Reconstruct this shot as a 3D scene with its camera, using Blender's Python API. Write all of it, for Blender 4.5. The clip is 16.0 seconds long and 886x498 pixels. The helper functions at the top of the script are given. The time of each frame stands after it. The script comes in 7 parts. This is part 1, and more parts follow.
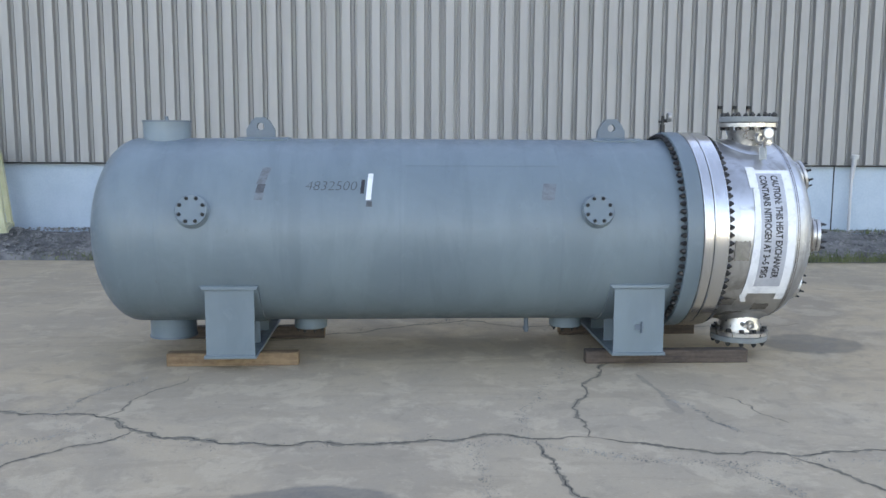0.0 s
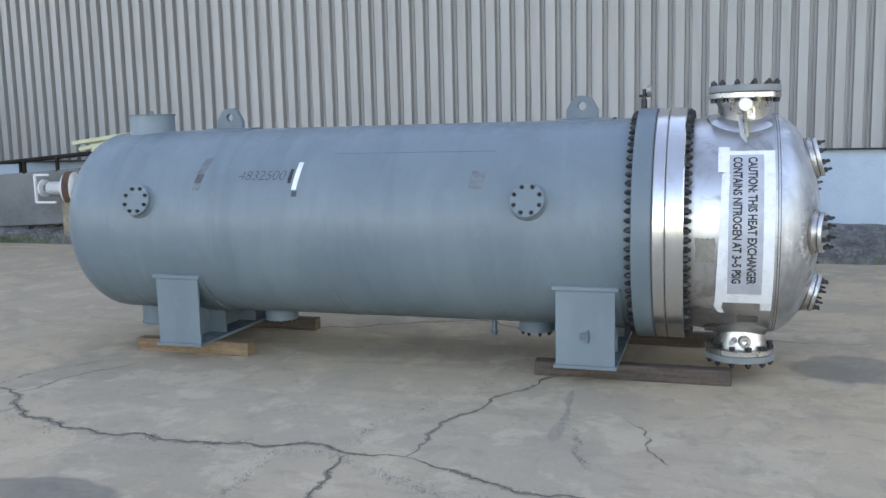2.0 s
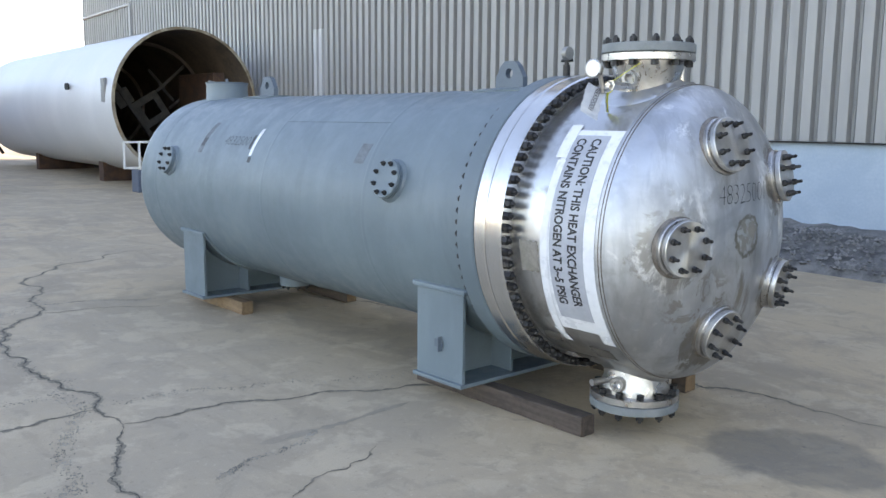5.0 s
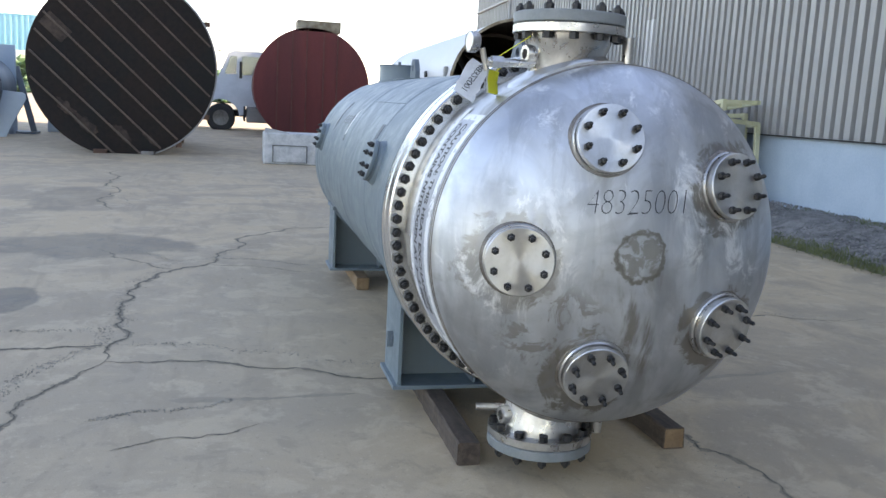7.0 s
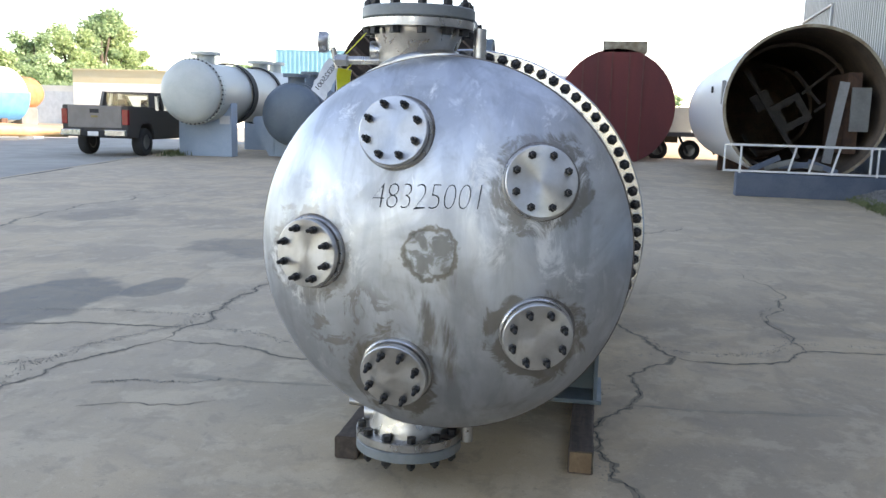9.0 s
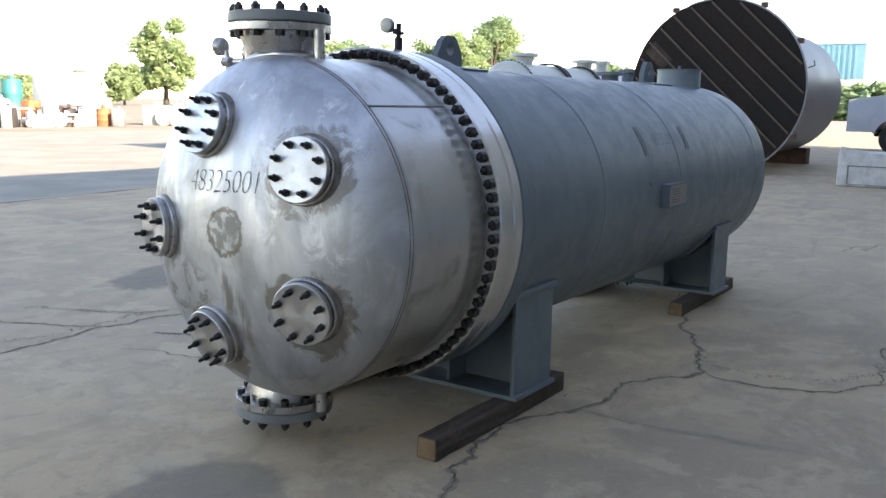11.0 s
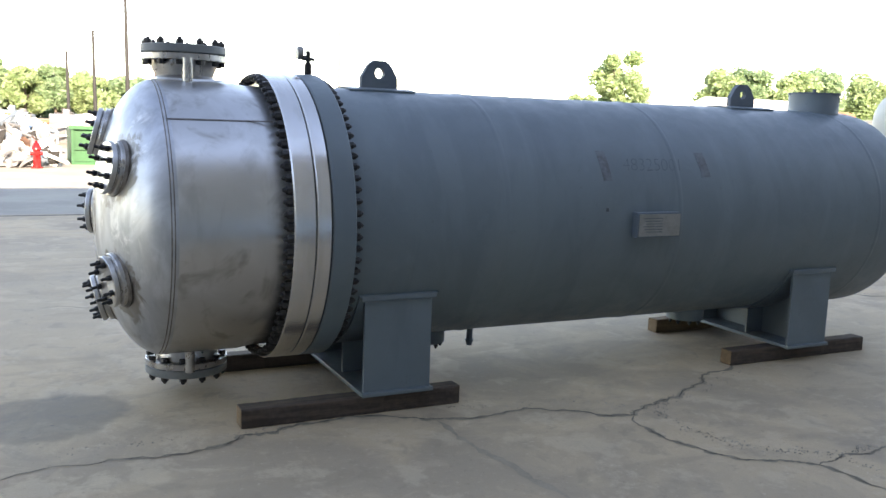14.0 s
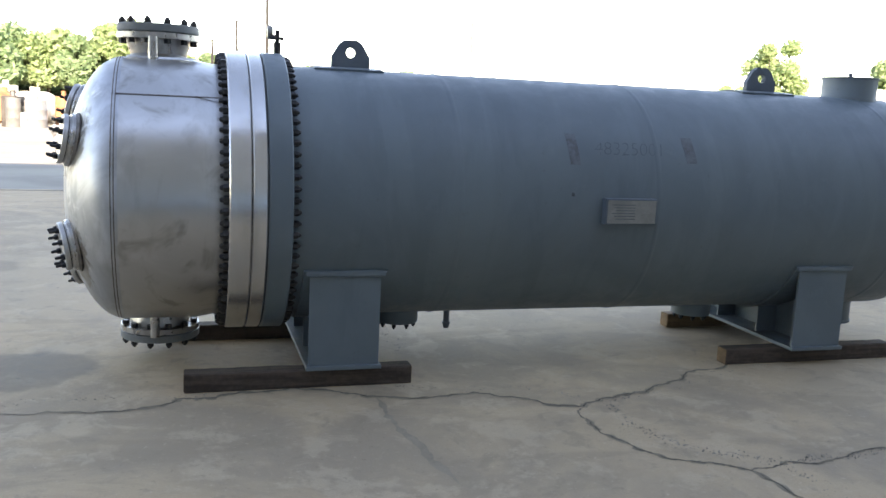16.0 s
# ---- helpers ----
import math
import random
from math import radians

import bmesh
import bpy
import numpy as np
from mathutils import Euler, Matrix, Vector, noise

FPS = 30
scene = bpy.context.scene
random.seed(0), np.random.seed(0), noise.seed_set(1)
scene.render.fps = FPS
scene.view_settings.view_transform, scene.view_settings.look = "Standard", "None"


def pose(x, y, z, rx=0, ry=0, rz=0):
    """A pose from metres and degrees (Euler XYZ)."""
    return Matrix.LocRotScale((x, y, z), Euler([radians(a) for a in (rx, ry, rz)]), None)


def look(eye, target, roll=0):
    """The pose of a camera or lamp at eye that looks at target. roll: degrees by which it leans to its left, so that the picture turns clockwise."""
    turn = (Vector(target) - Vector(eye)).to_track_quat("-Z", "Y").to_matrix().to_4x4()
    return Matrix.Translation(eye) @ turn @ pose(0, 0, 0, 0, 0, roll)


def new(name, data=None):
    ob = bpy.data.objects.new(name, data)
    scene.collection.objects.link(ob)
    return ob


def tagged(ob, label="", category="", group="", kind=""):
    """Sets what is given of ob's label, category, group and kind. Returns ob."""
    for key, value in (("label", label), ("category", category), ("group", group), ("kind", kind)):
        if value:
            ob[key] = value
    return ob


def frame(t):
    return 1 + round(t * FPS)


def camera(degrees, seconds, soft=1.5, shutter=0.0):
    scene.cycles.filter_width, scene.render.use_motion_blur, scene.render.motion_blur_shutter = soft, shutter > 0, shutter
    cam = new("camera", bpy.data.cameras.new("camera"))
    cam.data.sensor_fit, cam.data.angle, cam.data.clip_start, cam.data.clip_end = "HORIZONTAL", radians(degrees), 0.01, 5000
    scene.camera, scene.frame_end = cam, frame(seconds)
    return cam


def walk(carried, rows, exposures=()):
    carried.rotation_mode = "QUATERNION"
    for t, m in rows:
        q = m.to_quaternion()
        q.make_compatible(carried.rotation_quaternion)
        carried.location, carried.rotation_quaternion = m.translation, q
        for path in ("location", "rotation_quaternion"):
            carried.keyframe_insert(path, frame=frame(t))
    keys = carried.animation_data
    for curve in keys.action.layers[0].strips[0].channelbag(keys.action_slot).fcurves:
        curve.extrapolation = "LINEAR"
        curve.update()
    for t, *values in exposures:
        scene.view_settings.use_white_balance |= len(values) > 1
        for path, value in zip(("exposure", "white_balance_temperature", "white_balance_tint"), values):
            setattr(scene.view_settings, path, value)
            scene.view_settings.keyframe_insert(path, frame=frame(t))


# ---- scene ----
cam = camera(54.09, 16.0)
PATH = [
    (0, (-0.449, -6.159, 1.527), (-0.347, -4.177, 1.273), 0.25),
    (0.5, (0.174, -6.071, 1.574), (0.089, -4.092, 1.298), -0.48),
    (1, (0.787, -5.875, 1.555), (0.516, -3.913, 1.274), -1.11),
    (1.5, (1.324, -5.673, 1.504), (0.889, -3.740, 1.232), -1.32),
    (2, (1.850, -5.436, 1.449), (1.253, -3.546, 1.187), -1.39),
    (2.5, (2.383, -5.167, 1.437), (1.613, -3.341, 1.170), -1.59),
    (3, (2.860, -4.856, 1.412), (1.930, -3.106, 1.143), -1.68),
    (3.5, (3.288, -4.503, 1.375), (2.206, -2.842, 1.109), -1.49),
    (4, (3.670, -4.117, 1.356), (2.443, -2.560, 1.088), -1.05),
    (4.5, (4.022, -3.703, 1.330), (2.655, -2.267, 1.067), -0.39),
    (4.7, (4.124, -3.535, 1.353), (2.710, -2.148, 1.077), -0.06),
    (6.8, (4.916, -1.452, 1.333), (3.021, -0.896, 1.017), 3.18),
    (7, (4.954, -1.267, 1.349), (3.037, -0.800, 1.021), 3.06),
    (7.5, (5.012, -0.841, 1.342), (3.058, -0.575, 1.011), 3.43),
    (8, (5.042, -0.401, 1.326), (3.069, -0.334, 1.005), 2.99),
    (8.5, (5.063, 0.062, 1.324), (3.093, -0.082, 1.012), 2.43),
    (9, (5.033, 0.494, 1.328), (3.085, 0.160, 1.020), 1.68),
    (9.2, (5.021, 0.689, 1.308), (3.087, 0.271, 1.013), 1.58),
    (11.3, (4.317, 2.589, 1.358), (2.763, 1.371, 1.042), 0.90),
    (11.5, (4.215, 2.759, 1.330), (2.711, 1.474, 1.031), 0.84),
    (12, (3.931, 3.127, 1.329), (2.560, 1.700, 1.038), 1.06),
    (12.5, (3.614, 3.458, 1.323), (2.380, 1.909, 1.044), 1.49),
    (13, (3.317, 3.749, 1.344), (2.206, 2.110, 1.062), 1.94),
    (13.5, (3.036, 3.988, 1.359), (2.037, 2.279, 1.074), 2.07),
    (14, (2.716, 4.205, 1.366), (1.846, 2.427, 1.077), 1.95),
    (14.5, (2.461, 4.330, 1.373), (1.685, 2.511, 1.075), 2.16),
    (15, (2.165, 4.451, 1.355), (1.505, 2.586, 1.056), 1.94),
    (15.5, (1.975, 4.495, 1.337), (1.378, 2.611, 1.034), 2.07),
    (16, (1.869, 4.523, 1.352), (1.302, 2.633, 1.028), 2.68),
]
EXPOSURES = [(t, stops, kelvin, 19) for t, stops, kelvin in ((0.0, 2.37, 9050), (4.7, 2.37, 8950), (6.8, 2.2, 8850), (9.2, 2.2, 8850), (11.3, 2.04, 9050), (12.5, 2.23, 9250), (14.0, 2.42, 9300), (16.0, 2.44, 9350))]
walk(cam, [(t, look(eye, target, roll)) for t, eye, target, roll in PATH], EXPOSURES)

# ---- world and sun ----
SUN_ELEVATION, SUN_AZIMUTH = radians(24.0), radians(8.0)
world = bpy.data.worlds.new("sky")
scene.world = world
world.use_nodes = True
wn = world.node_tree.nodes
sky = wn.new("ShaderNodeTexSky")
sky.sky_type = "NISHITA"
sky.sun_disc = False
sky.sun_elevation, sky.sun_rotation = SUN_ELEVATION, SUN_AZIMUTH
sky.dust_density, sky.air_density, sky.ozone_density = 0.1, 0.75, 1.2
wn["Background"].inputs["Strength"].default_value = 0.17
world.node_tree.links.new(sky.outputs["Color"], wn["Background"].inputs["Color"])
sun_data = bpy.data.lights.new("sun", "SUN")
sun_data.energy, sun_data.angle, sun_data.color = 4.0, radians(0.6), (1.0, 0.98, 0.945)
sun = new("sun", sun_data)
sun_way = Vector((math.sin(SUN_AZIMUTH) * math.cos(SUN_ELEVATION), math.cos(SUN_AZIMUTH) * math.cos(SUN_ELEVATION), math.sin(SUN_ELEVATION)))
sun.matrix_world = look(sun_way * 60, (0, 0, 0))

# ---- materials ----


class Nodes:
    """Short hand for a node tree of one material."""

    def __init__(self, name):
        self.mat = bpy.data.materials.new(name)
        self.mat.use_nodes = True
        self.tree = self.mat.node_tree
        self.bsdf = self.tree.nodes["Principled BSDF"]
        self.coord = self.tree.nodes.new("ShaderNodeTexCoord").outputs["Object"]

    def put(self, socket, value):
        if isinstance(value, bpy.types.NodeSocket):
            self.tree.links.new(value, socket)
        else:
            if socket.type == "RGBA" and len(value) == 3:
                value = (*value, 1.0)
            socket.default_value = value

    def noise(self, scale, detail=4.0, rough=0.55, distort=0.0, stretch=None):
        where = self.coord
        if stretch:
            m = self.tree.nodes.new("ShaderNodeMapping")
            self.put(m.inputs["Vector"], self.coord)
            m.inputs["Scale"].default_value = stretch
            where = m.outputs["Vector"]
        n = self.tree.nodes.new("ShaderNodeTexNoise")
        self.put(n.inputs["Vector"], where)
        n.inputs["Scale"].default_value, n.inputs["Detail"].default_value = scale, detail
        n.inputs["Roughness"].default_value, n.inputs["Distortion"].default_value = rough, distort
        return n.outputs["Fac"]

    def voronoi(self, scale, feature="F1"):
        n = self.tree.nodes.new("ShaderNodeTexVoronoi")
        n.feature = feature
        self.put(n.inputs["Vector"], self.coord)
        n.inputs["Scale"].default_value = scale
        return n.outputs["Distance"]

    def ramp(self, fac, low, high, a=0.0, b=1.0):
        n = self.tree.nodes.new("ShaderNodeMapRange")
        n.interpolation_type = "SMOOTHSTEP"
        self.put(n.inputs["Value"], fac)
        for key, v in (("From Min", low), ("From Max", high), ("To Min", a), ("To Max", b)):
            n.inputs[key].default_value = v
        return n.outputs["Result"]

    def math(self, op, a, b=0.0):
        n = self.tree.nodes.new("ShaderNodeMath")
        n.operation = op
        self.put(n.inputs[0], a)
        self.put(n.inputs[1], b)
        return n.outputs[0]

    def mix(self, fac, a, b):
        n = self.tree.nodes.new("ShaderNodeMix")
        n.data_type = "RGBA"
        self.put(n.inputs["Factor"], fac)
        self.put(n.inputs[6], a)
        self.put(n.inputs[7], b)
        return n.outputs[2]

    def near(self, place, size):
        """Distance from a place, in units of size for each axis."""
        m = self.tree.nodes.new("ShaderNodeVectorMath")
        m.operation = "SUBTRACT"
        self.put(m.inputs[0], self.coord)
        m.inputs[1].default_value = place
        d = self.tree.nodes.new("ShaderNodeVectorMath")
        d.operation = "DIVIDE"
        self.put(d.inputs[0], m.outputs[0])
        d.inputs[1].default_value = size
        n = self.tree.nodes.new("ShaderNodeVectorMath")
        n.operation = "LENGTH"
        self.put(n.inputs[0], d.outputs[0])
        return n.outputs["Value"]

    def random(self):
        return self.tree.nodes.new("ShaderNodeObjectInfo").outputs["Random"]

    def island(self):
        return self.tree.nodes.new("ShaderNodeNewGeometry").outputs["Random Per Island"]

    def bump(self, height, strength=0.3, distance=0.01):
        n = self.tree.nodes.new("ShaderNodeBump")
        n.inputs["Strength"].default_value, n.inputs["Distance"].default_value = strength, distance
        self.put(n.inputs["Height"], height)
        self.put(self.bsdf.inputs["Normal"], n.outputs["Normal"])

    def done(self, color, rough=0.5, metal=0.0):
        self.put(self.bsdf.inputs["Base Color"], color)
        self.put(self.bsdf.inputs["Roughness"], rough)
        self.put(self.bsdf.inputs["Metallic"], metal)
        return self.mat


def plain(name, a, b, rough=0.55, metal=0.0, scale=4.0, fine=60.0, bump=0.15, spread=0.15, stretch=None):
    """A surface of two close colours with broad patches, fine grain and a little relief."""
    n = Nodes(name)
    broad, grain = n.noise(scale, 5, 0.6, 0.4, stretch), n.noise(fine, 3, 0.6)
    fac = n.ramp(n.math("ADD", n.math("MULTIPLY", broad, 0.75), n.math("MULTIPLY", grain, 0.25)), 0.35, 0.65)
    if bump:
        n.bump(n.math("ADD", grain, n.math("MULTIPLY", broad, 0.5)), bump, 0.004)
    return n.done(n.mix(fac, a, b), n.ramp(broad, 0.3, 0.7, rough - spread / 2, rough + spread / 2), metal)


def paint_material(name, a, b, rust):
    """Sprayed enamel with lap bands round the barrel, pale scuffs and small dark marks."""
    n = Nodes(name)
    broad, mid, grain = n.noise(1.6, 5, 0.6, 0.8), n.noise(9, 5, 0.65, 0.4), n.noise(140, 2)
    bands = n.noise(2.2, 5, 0.6, 0.5, (1.6, 0.25, 0.35))
    c = n.mix(n.ramp(broad, 0.35, 0.65), a, b)
    c = n.mix(n.ramp(bands, 0.52, 0.66, 0.0, 0.4), c, (b[0] * 1.22, b[1] * 1.19, b[2] * 1.16))
    c = n.mix(n.ramp(bands, 0.34, 0.46, 0.45, 0.0), c, (a[0] * 0.82, a[1] * 0.84, a[2] * 0.86))
    c = n.mix(n.ramp(mid, 0.58, 0.70, 0.0, 0.25), c, (b[0] * 1.25, b[1] * 1.22, b[2] * 1.18))
    c = n.mix(n.ramp(n.noise(24, 4, 0.7), 0.64, 0.72, 0.0, 0.35), c, rust)
    n.bump(n.math("ADD", grain, n.math("MULTIPLY", mid, 0.8)), 0.10, 0.002)
    return n.done(c, n.ramp(mid, 0.3, 0.7, 0.36, 0.55))


def sheet_material(name, a, b):
    """Coil-painted sheet metal: each sheet a little different, with rain streaks and dirt at the laps."""
    n = Nodes(name)
    broad, streak, grain = n.noise(0.6, 4, 0.55, 0.3), n.noise(5.0, 5, 0.65, 0.3, (1.0, 1.0, 0.06)), n.noise(40, 3, 0.6)
    c = n.mix(n.math("ADD", n.math("MULTIPLY", n.random(), 0.5), n.math("MULTIPLY", broad, 0.5)), a, b)
    c = n.mix(n.ramp(streak, 0.5, 0.75, 0.0, 0.35), c, (a[0] * 0.72, a[1] * 0.71, a[2] * 0.69))
    c = n.mix(n.ramp(streak, 0.25, 0.42, 0.25, 0.0), c, (b[0] * 1.15, b[1] * 1.15, b[2] * 1.15))
    n.bump(n.math("ADD", broad, n.math("MULTIPLY", grain, 0.1)), 0.12, 0.01)
    return n.done(c, n.ramp(streak, 0.3, 0.7, 0.38, 0.55))


def stainless_material(name, light, dark, low, high, swirl=6.0, spots=(), streak=None, brown=0.35, grease=None, turned=False, glue=None, grain=1.0):
    """Brushed, pickled and handled stainless plate with smears, wipe marks and heat tint."""
    n = Nodes(name)
    broad = n.noise(swirl, 5, 0.55, 1.4)
    fine = n.noise(55, 4, 0.6, 0.6, streak)
    smear = n.noise(swirl * 1.7, 4, 0.52, 2.0, (1, 0.6, 0.35))
    drips = n.noise(9.0, 5, 0.62, 0.4, (1, 1, 0.16))
    c = n.mix(n.ramp(broad, 0.36, 0.64), dark, light)
    c = n.mix(n.ramp(fine, 0.42, 0.7, 0.0, 0.25 * grain), c, (dark[0] * 0.8, dark[1] * 0.78, dark[2] * 0.75))
    c = n.mix(n.ramp(drips, 0.50, 0.68, 0.0, 0.45), c, (dark[0] * 0.72, dark[1] * 0.71, dark[2] * 0.69))
    tint = n.ramp(n.noise(3.4, 4, 0.6, 1.0), 0.54, 0.68, 0.0, brown)
    rough = n.ramp(n.math("ADD", n.math("MULTIPLY", smear, 1.0 - 0.3 * grain), n.math("MULTIPLY", fine, 0.3 * grain)), 0.38, 0.62, low, high)
    for place, inner, outer, amount in spots:
        edge = n.math("ADD", n.near(place, (9, 1, 1)), n.math("MULTIPLY", n.math("SUBTRACT", n.noise(11, 5, 0.65, 0.8), 0.5), 0.20))
        ring = n.ramp(edge, inner, outer, amount, 0.0)
        tint = n.math("MAXIMUM", tint, ring)
    c = n.mix(tint, c, (0.23, 0.205, 0.175))
    if glue:
        # chalky wipe marks beside the nozzles, and the ring of a label that was torn off
        mottle = n.noise(5.0, 6, 0.62, 1.2, (1, 1, 0.30))
        c = n.mix(n.ramp(mottle, 0.36, 0.52, 0.4, 0.0), c, (dark[0] * 0.74, dark[1] * 0.76, dark[2] * 0.80))
        zone = n.ramp(n.noise(2.6, 3, 0.5), 0.46, 0.58, 0.0, 0.8)
        for place, inner, outer, amount in spots[:3]:
            zone = n.math("MAXIMUM", zone, n.ramp(n.near((place[0], place[1] - 0.02, place[2] + 0.03), (9, 1, 1)), 0.17, 0.27, 1.0, 0.0))
        chalk = n.math("MULTIPLY", n.ramp(n.noise(9.5, 6, 0.74, 0.7, (1, 1, 0.6)), 0.52, 0.66), zone)
        c = n.mix(n.math("MULTIPLY", chalk, 0.75), c, (0.88, 0.88, 0.875))
        # brown rinse marks run down from the torn label and spread round the low nozzles
        runs = n.math("MULTIPLY", n.ramp(n.noise(9.0, 5, 0.6, 0.6, (1, 1, 0.22)), 0.46, 0.60), n.ramp(n.near((2.4, 0.03, 0.66), (9, 0.17, 0.24)), 0.55, 1.05, 0.85, 0.0))
        low_left = n.math("MULTIPLY", n.ramp(n.noise(9.0, 6, 0.72, 1.4), 0.48, 0.58), n.ramp(n.near((2.4, -0.25, 0.64), (9, 0.20, 0.17)), 0.6, 1.1, 0.65, 0.0))
        tint = n.math("MAXIMUM", runs, low_left)
        c = n.mix(tint, c, (0.21, 0.18, 0.145))
        rough = n.math("ADD", rough, n.math("MULTIPLY", chalk, 0.22))
        reach = n.math("ADD", n.near(glue, (9, 1, 1)), n.math("MULTIPLY", n.math("SUBTRACT", n.noise(26, 4, 0.6), 0.5), 0.06))
        patch = n.math("MULTIPLY", n.ramp(reach, 0.078, 0.084, 1.0, 0.0), n.ramp(n.noise(19, 5, 0.66, 0.5), 0.42, 0.54, 0.15, 1.0))
        rim = n.math("MULTIPLY", n.ramp(reach, 0.070, 0.082), n.ramp(reach, 0.086, 0.096, 1.0, 0.0))
        c = n.mix(n.math("MULTIPLY", patch, 0.75), c, (0.27, 0.25, 0.21))
        c = n.mix(n.math("MULTIPLY", rim, 0.85), c, (0.18, 0.16, 0.13))
        rough = n.math("ADD", rough, n.math("MULTIPLY", patch, 0.3))
    if grease:
        split = n.tree.nodes.new("ShaderNodeSeparateXYZ")
        n.put(split.inputs[0], n.coord)
        edge = n.math("ADD", split.outputs["X"], n.math("MULTIPLY", n.math("SUBTRACT", n.noise(30, 3, 0.6), 0.5), 0.06))
        dirt = n.ramp(edge, grease[0], grease[1], 0.55, 0.0)
        c = n.mix(dirt, c, (0.035, 0.03, 0.026))
        rough = n.math("ADD", rough, n.math("MULTIPLY", dirt, 0.3))
    if turned:
        ring = n.tree.nodes.new("ShaderNodeTangent")
        ring.direction_type, ring.axis = "RADIAL", "X"
        n.put(n.bsdf.inputs["Tangent"], ring.outputs[0])
        n.bsdf.inputs["Anisotropic"].default_value = 0.85
    rough = n.math("ADD", rough, n.math("MULTIPLY", tint, 0.25))
    wave = n.noise(swirl * 1.3, 2, 0.4, 0.8)
    n.bump(n.math("ADD", n.math("MULTIPLY", fine, 0.4 * grain * grain), n.math("MULTIPLY", wave, 1.6 if glue else 0.8)), 0.02, 0.006)
    return n.done(c, rough, 0.94)


def concrete_material():
    """Old trowelled concrete: tan and grey blotches, pale scuffs, pits, grit and damp stains."""
    n = Nodes("concrete_pavement")
    huge, broad, mid = n.noise(0.22, 4, 0.55, 0.3), n.noise(0.9, 6, 0.62, 0.7), n.noise(5.5, 6, 0.7, 0.6)
    speck, grain, streak = n.noise(34, 4, 0.75), n.noise(190, 3, 0.7), n.noise(1.7, 5, 0.65, 1.2, (0.35, 1.6, 1))
    c = n.mix(n.ramp(broad, 0.40, 0.58), (0.3741, 0.2915, 0.2055), (0.5143, 0.3861, 0.2503))
    c = n.mix(n.ramp(huge, 0.42, 0.58, 0.0, 0.65), c, (0.4266, 0.338, 0.2391))
    c = n.mix(n.ramp(streak, 0.52, 0.62, 0.0, 0.4), c, (0.3354, 0.2606, 0.1815))
    c = n.mix(n.ramp(n.noise(2.6, 6, 0.68, 0.3), 0.52, 0.60, 0.0, 0.45), c, (0.5822, 0.4601, 0.3191))
    c = n.mix(n.ramp(mid, 0.54, 0.66, 0.0, 0.35), c, (0.5633, 0.4386, 0.3036))
    c = n.mix(n.ramp(mid, 0.34, 0.46, 0.5, 0.0), c, (0.2915, 0.2279, 0.1591))
    c = n.mix(n.ramp(speck, 0.60, 0.68, 0.0, 0.45), c, (0.6398, 0.5169, 0.3724))
    c = n.mix(n.ramp(speck, 0.32, 0.40, 0.45, 0.0), c, (0.2141, 0.1694, 0.1213))
    c = n.mix(n.ramp(grain, 0.35, 0.65, 0.22, 0.0), c, (0.2331, 0.1832, 0.129))
    pits = n.ramp(n.voronoi(9.0), 0.05, 0.10, 1.0, 0.0)
    pits = n.math("MULTIPLY", pits, n.ramp(n.noise(2.0, 2), 0.55, 0.62))
    c = n.mix(n.math("MULTIPLY", pits, 0.6), c, (0.1178, 0.1084, 0.0946))
    wobble = n.math("MULTIPLY", n.math("SUBTRACT", n.noise(2.2, 4, 0.6), 0.5), 1.1)
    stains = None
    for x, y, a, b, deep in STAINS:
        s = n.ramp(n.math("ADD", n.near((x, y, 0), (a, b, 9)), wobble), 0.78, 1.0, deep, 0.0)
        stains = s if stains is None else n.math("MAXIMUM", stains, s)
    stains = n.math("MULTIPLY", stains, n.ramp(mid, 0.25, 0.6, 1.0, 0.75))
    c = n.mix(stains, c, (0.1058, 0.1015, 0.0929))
    n.bump(n.math("SUBTRACT", n.math("ADD", n.math("MULTIPLY", grain, 0.6), speck), pits), 0.35, 0.004)
    return n.done(c, n.ramp(mid, 0.3, 0.7, 0.72, 0.92))


# damp and oily patches on the pavement, and a faint darker one under the shell: x, y, half length, half width, depth of
# tone
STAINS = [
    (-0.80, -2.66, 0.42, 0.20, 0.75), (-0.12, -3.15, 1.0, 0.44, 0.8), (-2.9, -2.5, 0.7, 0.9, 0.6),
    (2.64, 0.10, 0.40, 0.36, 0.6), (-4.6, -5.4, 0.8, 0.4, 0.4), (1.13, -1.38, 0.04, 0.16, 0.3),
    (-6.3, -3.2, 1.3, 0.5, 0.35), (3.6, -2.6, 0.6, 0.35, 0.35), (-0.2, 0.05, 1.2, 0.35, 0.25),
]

M_PAINT = paint_material("blue_grey_paint", (0.1127, 0.1503, 0.172), (0.13, 0.1712, 0.1936), (0.0939, 0.1069, 0.112))
M_PAINT_DARK = plain("scuffed_blue_grey_paint", (0.0898, 0.1197, 0.1459), (0.1197, 0.1496, 0.1758), 0.6)
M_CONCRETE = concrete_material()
PENTAGON_MID = (0.012, 0.885)
PENTAGON = [(0.012 + 0.412 * math.cos(radians(181.2 - 72 * k)), 0.885 + 0.412 * math.sin(radians(181.3 - 72 * k))) for k in range(5)]
M_HEAD = stainless_material("mottled_stainless_head", (0.57, 0.59, 0.615), (0.44, 0.453, 0.472), 0.40, 0.54, 3.6,
                            [((2.4, y - 0.01, z - 0.015), 0.140, 0.165, a) for (y, z), a in zip(PENTAGON, (0.55, 0.15, 0.8, 0.85, 0.85))], (1.0, 1.0, 0.22), 0.4, None, False, (2.4, 0.006, 0.897), 0.15)
